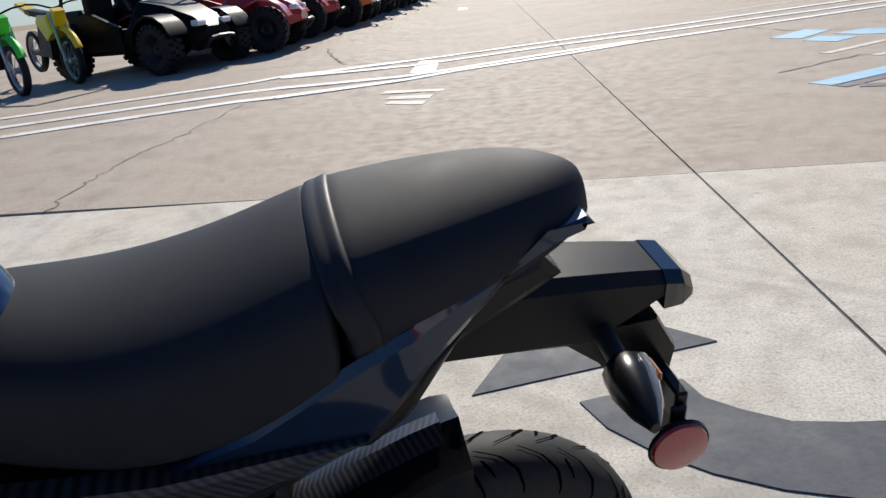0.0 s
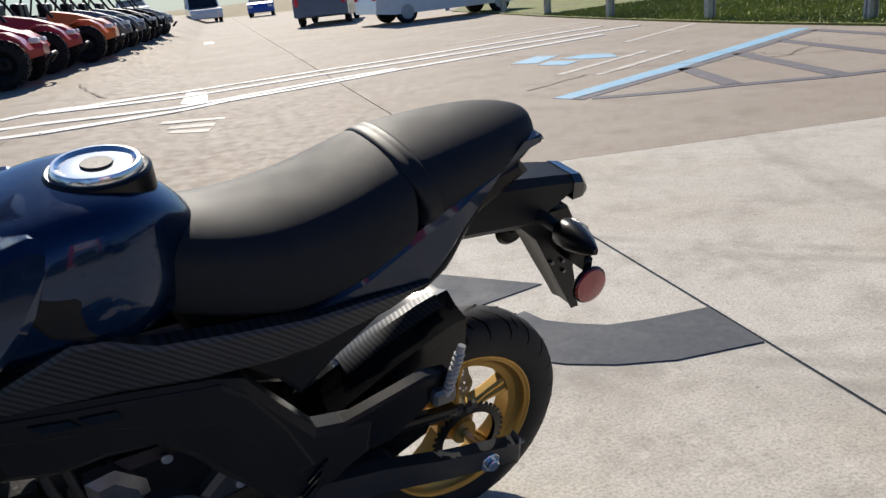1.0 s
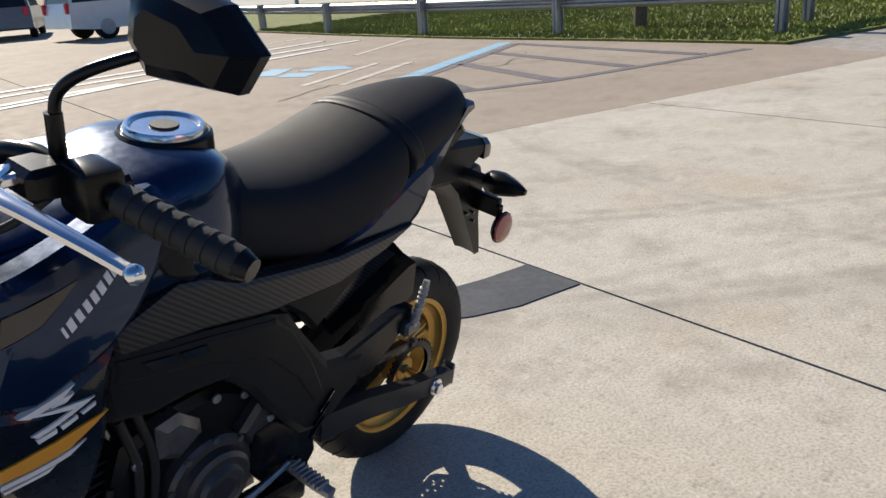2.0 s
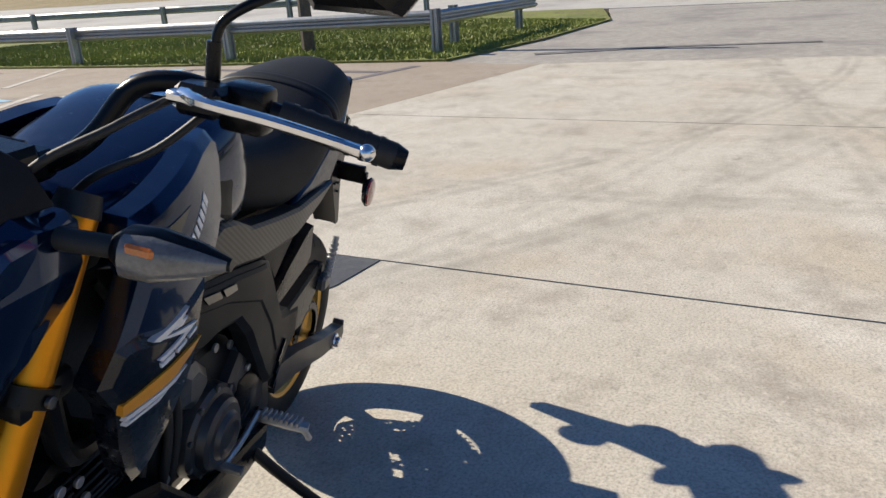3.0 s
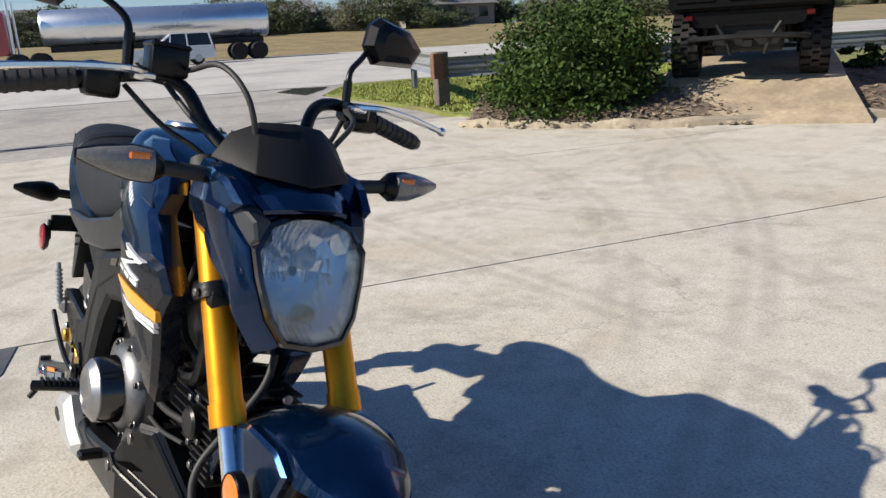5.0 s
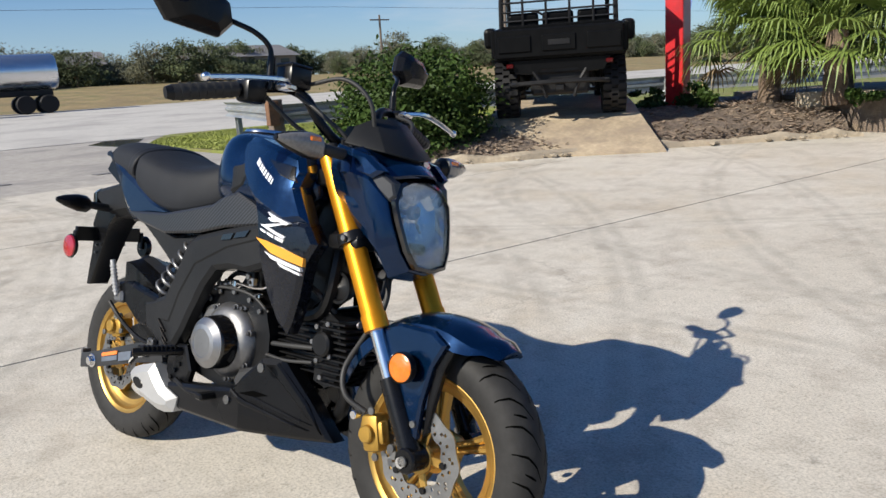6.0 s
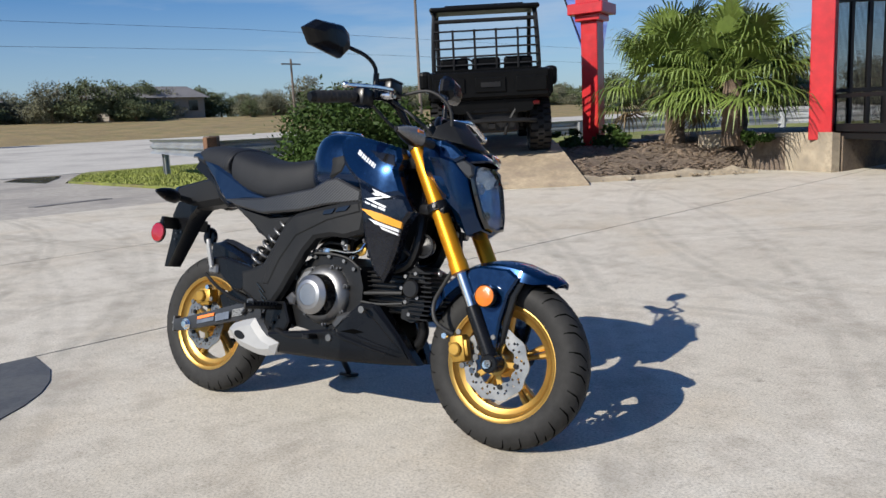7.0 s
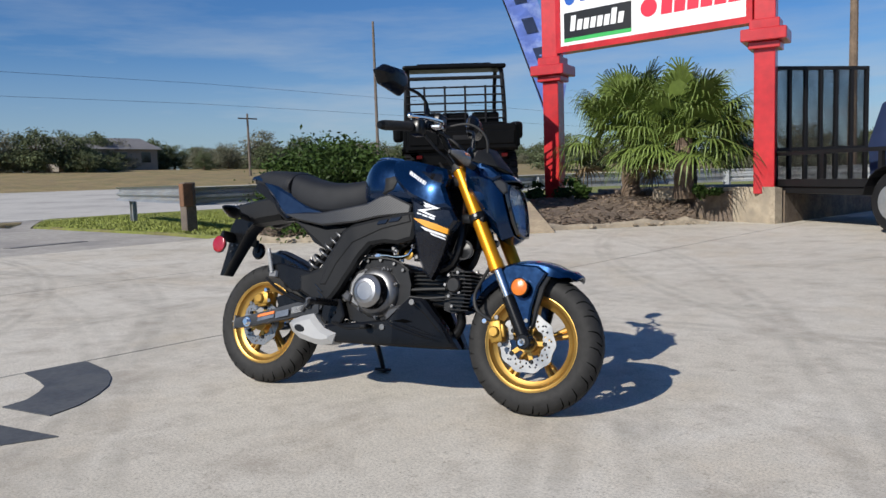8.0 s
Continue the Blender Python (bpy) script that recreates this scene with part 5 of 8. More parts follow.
def sport_utv(x, y, mat, label, rz=0):
    root = thing("off_road_buggy", pose(x, y, gz(x, y), 0, 0, rz), label, "off-road buggy", "row of parked buggies")
    for wx in (-.45, -2.5):
        for s in (-1, 1):
            knob_tyre(root, Vector((wx, s * .66, .35)), .35, .26, s, M_GALV if s > 0 else M_BLACKM)
    bm = bmesh.new()
    rings = []
    for xx, z0, z1, w in ((.05, .42, .58, .22), (-.15, .38, .74, .34), (-.6, .36, .92, .46), (-1.05, .32, 1.02, .56), (-1.25, .3, .62, .62)):
        rings.append([Vector((xx, -w, z0)), Vector((xx, w, z0)), Vector((xx, w * 1.08, (z0 + z1) / 2)), Vector((xx, w * .7, z1)), Vector((xx, -w * .7, z1)), Vector((xx, -w * 1.08, (z0 + z1) / 2))])
    loft(bm, rings)
    part("bonnet", bm, mat, root, smooth=25)
    for s in (-1, 1):
        bm = bmesh.new()
        for wx in (-.45, -2.5):
            rings = []
            for a in range(20, 171, 25):
                q = radians(a)
                rings.append([Vector((wx + math.cos(q) * r, s * yy, .37 + math.sin(q) * r)) for r, yy in ((.42, .45), (.42, .80), (.45, .80), (.45, .45))])
            loft(bm, rings)
        prism(bm, [(-1.2, .35), (-2.1, .35), (-2.2, .9), (-1.9, .95), (-1.25, .70)], s * .60, s * .68, 0.02)
        part("side_panel", bm, mat, root, smooth=30)
        bm = bmesh.new()
        box(bm, (-.12, s * .24 - .09, .60), (.03, s * .24 + .09, .68), 0.02)
        part("headlight", bm, M_SIGNW, root, "clear headlight")
    bm = bmesh.new()
    box(bm, (-2.9, -.55, .30), (-1.2, .55, .50), 0.03)
    part("chassis", bm, M_BLACKPL, root)
    bm = bmesh.new()
    box(bm, (-2.95, -.55, .5), (-2.2, .55, 1.0), 0.06)
    part("rear_cover", bm, M_BLACKPL, root)
    bm = bmesh.new()
    tube(bm, [(.02, -.25, .30), (.14, -.2, .42), (.14, .2, .42), (.02, .25, .30)], .03, 6, 3)
    part("bumper_bar", bm, M_BLACKM, root)
    bm = bmesh.new()
    for s in (-1, 1):
        tube(bm, [(-.95, s * .60, .90), (-1.35, s * .60, 1.55), (-1.6, s * .58, 1.66), (-2.3, s * .58, 1.64), (-2.6, s * .60, .95)], .028, 6, 4)
    for xx, z in ((-1.42, 1.6), (-2.28, 1.64)):
        tube(bm, [(xx, -.58, z), (xx, .58, z)], .028, 6, 1)
    part("roll_cage", bm, M_BLACKM, root)
    for s in (-1, 1):
        bm = bmesh.new()
        box(bm, (-2.05, s * .28 - .22, .5), (-1.55, s * .28 + .22, .66), 0.04, seg=2)
        box(bm, (-2.2, s * .28 - .22, .6), (-2.02, s * .28 + .22, 1.25), 0.05, seg=2)
        part("seat", bm, M_BLACKPL, root)
    return root


for i, (x, y, mat, word) in enumerate(((-2.85, 13.9, M_UTVR, "red"), (-2.65, 15.95, M_UTVR, "red"), (-2.2, 17.7, M_UTVO, "orange"), (-2.1, 19.6, M_UTVG, "grey"),
                                       (-1.95, 21.5, M_UTVG, "grey"), (-1.8, 23.6, M_BLACKPL, "black"), (-1.7, 25.8, M_BLACKPL, "black"), (-1.6, 28.4, M_UTVG, "grey"))):
    sport_utv(x, y - .66, mat, f"{word} sport buggy with knobbly tyres in a parked row", 2 * math.sin(i * 2.3))


sport_utv(-3.72, 11.42, M_BLACKPL, "black sport buggy parked askew behind the dirt bikes", -28)


def dirt_bike(x, y, rz, mat, label):
    root = thing("dirt_bike", pose(x, y, gz(x, y), 0, 8, rz), label, "dirt bike", "dirt bikes in the parked row")
    for wx, r in ((0, .34), (-1.25, .31)):
        bm = bmesh.new()
        lathe(bm, [(-.045, r - .07), (-.05, r - .03), (-.03, r), (.03, r), (.05, r - .03), (.045, r - .07), (-.045, r - .07)], (wx, 0, r), 36)
        w = part("wheel", bm, M_TYRE, root, smooth=40)
        bm = bmesh.new()
        lathe(bm, [(-.02, r - .09), (.02, r - .09), (.03, r - .065), (-.03, r - .065), (-.02, r - .09)], (wx, 0, r), 36)
        disc_solid(bm, -.05, .05, .04, (wx, 0, r), 12)
        for k in range(18):
            a = k * math.pi / 9
            tube(bm, [(wx + math.cos(a) * .03, .04 * (-1) ** k, r + math.sin(a) * .03), (wx + math.cos(a + .2) * (r - .08), 0, r + math.sin(a + .2) * (r - .08))], .004, 4, 1)
        part("rim", bm, M_GALV, w)
    bm = bmesh.new()
    for s in (-1, 1):
        tube(bm, [(0, s * .09, .34), (-.30, s * .09, 1.0)], .024, 8, 1)
    part("fork", bm, M_GALV, root, "silver fork")
    bm = bmesh.new()
    rings = []
    for k in range(9):
        a = radians(30 + k * 14)
        c = Vector((-.06 + math.cos(a) * .42, 0, .36 + math.sin(a) * .42))
        rings.append([c + Vector((0, -.06, -.02)), c + Vector((0, 0, .03)), c + Vector((0, .06, -.02)), c + Vector((0, 0, -.01))])
    loft(bm, rings)
    prism(bm, [(-.18, .80), (-.10, 1.02), (-.22, 1.05), (-.26, .80)], -.08, .08, 0.01)
    for s in (-1, 1):
        prism(bm, [(-.30, .95), (-.18, .72), (-.40, .58), (-.70, .80), (-.62, .92)], s * .06, s * .15, 0.02)
    prism(bm, [(-1.05, .86), (-1.55, .98), (-1.5, 1.02), (-1.0, .92)], -.08, .08, 0.01)
    part("bodywork", bm, mat, root, smooth=30)
    bm = bmesh.new()
    prism(bm, [(-.45, .96), (-1.2, .95), (-1.2, .88), (-.5, .86)], -.08, .08, 0.02)
    part("seat", bm, M_BLACKPL, root)
    bm = bmesh.new()
    prism(bm, [(-.42, .30), (-.38, .70), (-.75, .75), (-.85, .35)], -.11, .11, 0.03)
    prism(bm, [(-.75, .38), (-1.28, .33), (-1.28, .28), (-.75, .30)], -.08, .08, 0.01)
    part("engine", bm, M_BLACKM, root)
    bm = bmesh.new()
    tube(bm, [(-.32, -.38, 1.12), (-.30, -.2, 1.10), (-.30, 0, 1.04), (-.30, .2, 1.10), (-.32, .38, 1.12)], .014, 6, 3)
    part("handlebar", bm, M_BLACKM, root)
    return root


dirt_bike(-6.2, 10.4, -40, M_DBGREEN, "bright green dirt bike with spoked wheels")
dirt_bike(-5.83, 11.2, -40, M_DBYELL, "yellow dirt bike with spoked wheels")


def car(name, x, y, z, rz, L, W_, Ht, mat, label, cat, van=False, group="cars parked across the lot"):
    root = thing(name, pose(x, y, z, 0, 0, rz), label, cat, group)
    hw = W_ / 2
    bm = bmesh.new()
    hood = L * (.30 if not van else .36)
    prof = [(-L / 2, .35), (-L / 2 + .05, .85), (-L / 2 + .10, 1.0), (L / 2 - hood, 1.02), (L / 2 - .15, .88), (L / 2, .62), (L / 2 - .03, .32), (L * .33 + .38, .28), (L * .33 - .38, .28), (-L * .30 + .38, .28), (-L * .30 - .38, .28)]
    prism(bm, prof, -hw, hw, 0.03)
    part("body", bm, mat, root, smooth=30)
    bm = bmesh.new()
    rear = -L / 2 + .12
    top = [(rear + (.15 if van else .5), Ht - .04), (L / 2 - hood - (.75 if not van else .95), Ht)]
    gl = [(rear, 1.0), (rear + (.12 if van else .45), Ht - .05), (L / 2 - hood - .75, Ht - .05), (L / 2 - hood + .15, 1.0)]
    rings = [[Vector((p[0], s * (hw - (.06 if p[1] < 1.1 else .18)), p[1])) for p in gl] for s in (-1, 1)]
    loft(bm, rings)
    part("window", bm, M_CARGLASS, root)
    bm = bmesh.new()
    box(bm, (gl[1][0] - .05, -hw + .17, Ht - .07), (gl[2][0] + .08, hw - .17, Ht), 0.03)
    for s in (-1, 1):
        for a, b in ((gl[0], gl[1]), (gl[3], gl[2]), ((gl[0][0] + L * .28, 1.0), (gl[0][0] + L * .28, Ht - .05)), ((gl[0][0] + L * .48, 1.0), (gl[0][0] + L * .46, Ht - .05))):
            tube(bm, [(a[0], s * (hw - .055), a[1] - .02), (b[0], s * (hw - .175), b[1])], .045, 6, 1)
    part("roof", bm, mat, root, smooth=30)
    for wx in (L * .33, -L * .30):
        for s in (-1, 1):
            bm = bmesh.new()
            disc_solid(bm, -.11, .11, .33, (wx, s * (hw - .12), .33), 24, bev=.04)
            w = part("wheel", bm, M_TYRE, root, smooth=40)
            bm = bmesh.new()
            disc_solid(bm, s * .10, s * .125, .21, (wx, s * (hw - .12), .33), 18)
            part("rim", bm, M_GALV, w, smooth=40)
    for s in (-1, 1):
        bm = bmesh.new()
        box(bm, (-L / 2 - .02, s * (hw - .14) - .07, .72), (-L / 2 + .08, s * (hw - .14) + .07, 1.0), .02)
        part("tail_light", bm, M_SIGNR, root, "red tail light")
        bm = bmesh.new()
        box(bm, (L / 2 - .12, s * (hw - .22) - .16, .62), (L / 2 + .005, s * (hw - .22) + .16, .78), .03)
        part("headlight", bm, M_SIGNW, root, "clear headlight")
    return root


car("minivan", 6.55, 23.75, 0.0, 8, 4.9, 1.95, 1.75, M_CARWHITE, "white minivan parked across the lot", "van", True)
car("pickup", 4.1, 30.8, 0.0, 75, 5.2, 1.95, 1.8, M_UTVG, "dark grey pickup parked beside the van", "car")
car("delivery_truck", -0.9, 58.0, 0.0, -85, 5.5, 2.1, 2.4, M_CARWHITE, "white truck facing the camera far across the lot", "truck", True)
car("sedan", -5.4, 57.0, .54, -80, 4.6, 1.8, 1.45, M_CARSILV, "silver car parked far across the lot", "car")
car("sedan", 3.2, 60.0, 0.0, -95, 4.6, 1.8, 1.45, M_SIGNBL, "dark blue car parked far across the lot", "car")
car("pickup", 8.8, 62.0, 0.0, -95, 5.2, 1.95, 1.8, M_BLACKPL, "black pickup parked far across the lot", "car")

# traffic on the road
car("suv", 44.6, -1.6, gz(44.6, -1.6) + .02, 91, 4.7, 1.9, 1.7, M_CARSILV, "silver sport utility car on the far lane", "car", True, "cars on the road")

# tanker lorry on the road
lorry = thing("tanker_lorry", pose(48.6, -1.4, gz(48.6, -1), 0, 0, 89), "dark red lorry with a long polished steel tank trailer", "lorry")
bm = bmesh.new()
lathe(bm, [(-6.4, .05), (-6.35, .9), (-6.2, 1.02), (6.2, 1.02), (6.35, .9), (6.4, .05)], (0, 0, 2.35), 28, 'X')
tank = part("tank", bm, M_TANKER, lorry, smooth=40)
bm = bmesh.new()
box(bm, (-6.0, -.5, 1.0), (6.0, .5, 1.35), .03)
part("chassis", bm, M_BLACKM, lorry)
bm = bmesh.new()
box(bm, (8.0, -1.15, .95), (10.2, 1.15, 3.3), .15, seg=2)
box(bm, (10.2, -.95, .9), (12.0, .95, 1.95), .15, seg=2)
cab = part("cab", bm, M_CARRED, lorry)
for s in (-1, 1):
    bm = bmesh.new()
    box(bm, (9.2, s * 1.155 - .01, 2.1), (10.1, s * 1.155 + .01, 2.9))
    part("window", bm, M_CARGLASS, cab)
    bm = bmesh.new()
    tube(bm, [(7.8, s * 1.0, 1.0), (7.8, s * 1.0, 3.9)], .08, 8, 1)
    part("exhaust_stack", bm, M_TANKER, lorry)
for wx in (-5.6, -4.4, 6.6, 7.8, 11.0):
    for s in (-1, 1):
        bm = bmesh.new()
        disc_solid(bm, -.28, .28, .52, (wx, s * .95, .52), 24, bev=.06)
        part("wheel", bm, M_TYRE, lorry, smooth=40)


# ---- the motorcycle ----
M_BLUE = material("metallic_blue_paint", (0.001, 0.017, 0.058), 0.24, metal=0.72, spec=0.3, var=0.10, scale=500, coat=0.6)
M_BLUED = material("dark_navy_paint", (0.002, 0.004, 0.010), 0.28, metal=0.3, spec=0.3, var=0.10, scale=500, coat=0.6)
M_BLUET = material("deep_blue_paint", (0.001, 0.012, 0.040), 0.42, metal=0.6, spec=0.3, var=0.10, scale=500, coat=0.6)
M_SEAT = material("black_vinyl", (0.017, 0.0185, 0.022), 0.64, spec=0.16, var=0.12, scale=30, bump=0.35, fine=1400, dist=0.0006)
M_STRAP = material("smooth_black_vinyl", (0.016, 0.017, 0.020), 0.55, spec=0.2, var=0.10, scale=60)
M_PLAST = material("grained_dark_grey_plastic", (0.013, 0.0136, 0.0148), 0.48, spec=0.16, var=0.10, scale=60, bump=0.35, fine=1100, dist=0.0005)
M_PLASTB = material("smooth_black_plastic", (0.005, 0.0052, 0.006), 0.28, spec=0.25, var=0.12, scale=60)
M_GLOSSB = material("gloss_black", (0.006, 0.006, 0.007), 0.12, var=0.10, scale=60, coat=0.6)
M_GOLDW = material("gold_wheel_paint", (0.47, 0.285, 0.075), 0.40, metal=0.85, var=0.06, scale=80, bump=0.06, fine=600, dist=0.0004)
M_GOLDF = material("gold_anodised_fork", (0.74, 0.29, 0.012), 0.34, metal=0.75, var=0.05, scale=80)
M_CAL = material("gold_caliper", (0.38, 0.225, 0.045), 0.45, metal=0.7, var=0.12, scale=80, bump=0.15)
M_CHROME = material("polished_aluminium", (0.80, 0.80, 0.80), 0.18, metal=1.0, var=0.06, scale=60)
M_ALU = material("cast_aluminium", (0.46, 0.46, 0.46), 0.42, metal=0.9, var=0.12, scale=60, bump=0.15)
M_DISC = material("brushed_brake_steel", (0.27, 0.27, 0.268), 0.38, metal=0.95, var=0.10, scale=120)
M_ENG = material("engine_black", (0.006, 0.006, 0.0065), 0.36, spec=0.3, metal=0.1, var=0.2, scale=60, bump=0.2)
M_ENGG = material("engine_dark_grey", (0.070, 0.070, 0.073), 0.38, metal=0.6, var=0.12, scale=60, bump=0.1)
M_SILVER = material("silver_paint", (0.36, 0.36, 0.357), 0.42, metal=0.3, var=0.06, scale=40)
M_GREYARM = material("dark_grey_swingarm_paint", (0.030, 0.0315, 0.035), 0.40, metal=0.3, var=0.10, scale=60)
M_CASTG = material("grey_cast_metal", (0.17, 0.17, 0.172), 0.42, metal=0.85, var=0.2, scale=60, bump=0.15)
M_AMBER = material("amber_reflector", (0.60, 0.145, 0.006), 0.18, var=0.20, scale=260, coat=1.0, bump=0.4, fine=260, dist=0.002)
M_REDR = material("red_reflector", (0.30, 0.008, 0.014), 0.18, var=0.20, scale=260, coat=1.0, bump=0.4, fine=260, dist=0.002)
M_ORANGE = material("orange_decal", (0.75, 0.33, 0.03), 0.3, var=0.05, scale=40, coat=0.8)
M_WHITED = material("white_decal", (0.75, 0.76, 0.78), 0.3, var=0.05, scale=40, coat=0.8)
M_DECALB = material("blue_label", (0.10, 0.12, 0.155), 0.4, var=0.2, scale=400)
M_DECALO = material("orange_label", (0.80, 0.20, 0.04), 0.4, var=0.05, scale=40)
# near-black: the shade inside grooves and slots as colour, also the dark position lamp
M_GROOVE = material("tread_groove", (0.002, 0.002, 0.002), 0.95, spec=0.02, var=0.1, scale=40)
M_BTYRE = material("dusty_tyre_rubber", (0.024, 0.0236, 0.0232), 0.66, spec=0.2, var=0.25, scale=40, bump=0.2, fine=600, dist=0.0006)
M_ZINC = material("zinc_plated_bolt", (0.17, 0.168, 0.163), 0.40, metal=0.85, var=0.15, scale=90)
M_RUB = material("black_rubber", (0.016, 0.016, 0.016), 0.6, var=0.15, scale=60, bump=0.2)
M_PLATE = material("satin_cover_metal", (0.30, 0.30, 0.305), 0.34, metal=0.9, var=0.08, scale=60)
M_TURN = material("frosted_clear_lens", (0.15, 0.145, 0.14), 0.16, var=0.25, scale=160, coat=0.8, bump=0.3, fine=240, dist=0.002)
M_LENS = clear_cover("clear_lens", (0.93, 0.94, 0.95))
M_REFLECTOR = material("headlight_reflector", (0.86, 0.87, 0.88), 0.07, metal=1.0, var=0.03, scale=20)


def carbon():
    """Woven-look plastic: fine diagonal ribs."""
    m = material("carbon_pattern_plastic", (0.022, 0.023, 0.025), 0.36, var=0.05, scale=40)
    ln = m.node_tree.links
    b = m.node_tree.nodes["Principled BSDF"]
    co = nd(m, "ShaderNodeTexCoord")
    wv = nd(m, "ShaderNodeTexWave", Scale=42.0, Distortion=0.0)
    mpn = nd(m, "ShaderNodeMapping")
    mpn.inputs["Rotation"].default_value = (0, radians(-50), 0)
    ln.new(co.outputs["Object"], mpn.inputs["Vector"])
    ln.new(mpn.outputs["Vector"], wv.inputs["Vector"])
    r = nd(m, "ShaderNodeMixRGB")
    r.inputs["Color1"].default_value, r.inputs["Color2"].default_value = (0.003, 0.003, 0.0035, 1), (0.037, 0.038, 0.041, 1)
    ln.new(wv.outputs["Fac"], r.inputs["Fac"])
    ln.new(r.outputs["Color"], b.inputs["Base Color"])
    bp = nd(m, "ShaderNodeBump")
    bp.inputs["Strength"].default_value, bp.inputs["Distance"].default_value = 0.10, 0.001
    ln.new(wv.outputs["Fac"], bp.inputs["Height"])
    ln.new(bp.outputs["Normal"], b.inputs["Normal"])
    return m


M_CARBON = carbon()


def fluted_mirror():
    """Lamp reflector: bright metal with vertical flutes."""
    m = material("fluted_reflector", (0.86, 0.87, 0.88), 0.20, metal=1.0, var=0.03, scale=20)
    ln = m.node_tree.links
    co = nd(m, "ShaderNodeTexCoord")
    wv = nd(m, "ShaderNodeTexWave", Scale=32.0, Distortion=0.0)
    wv.bands_direction = 'Y'
    ln.new(co.outputs["Object"], wv.inputs["Vector"])
    bp_ = nd(m, "ShaderNodeBump")
    bp_.inputs["Strength"].default_value, bp_.inputs["Distance"].default_value = 0.25, 0.003
    ln.new(wv.outputs["Fac"], bp_.inputs["Height"])
    ln.new(bp_.outputs["Normal"], m.node_tree.nodes["Principled BSDF"].inputs["Normal"])
    return m


M_FLUTED = fluted_mirror()
BIKE_AT = pose(0.1005, 1.0436, 0.001, 0, 0, 195.0) @ pose(0, 0, 0, -13.1, 0, 0)
bike = thing("motorcycle", BIKE_AT, "small dark blue motorcycle with gold wheels leaning on its stand", "motorcycle")
AX_R, AX_F, RW = Vector((0.022, 0, 0.242)), Vector((1.187, 0, 0.242)), 0.242


def bp(name, bm, mat, parent=None, label="", smooth=35, sub=0):
    ob = part(name, bm, mat, parent or bike, label, smooth)
    if sub:
        md = ob.modifiers.new("soft", 'SUBSURF')
        md.levels = md.render_levels = sub
    return ob


def sym(half):
    """A closed ring from one half given as (y, z), from the bottom middle to the top middle."""
    return [(y, z) for y, z in half] + [(-y, z) for y, z in reversed(half) if abs(y) > 1e-6]


def body_loft(sections, sub=2):
    bm = bmesh.new()
    loft(bm, [[Vector((x, y, z)) for y, z in sym(h)] for x, h in sections])
    return bm


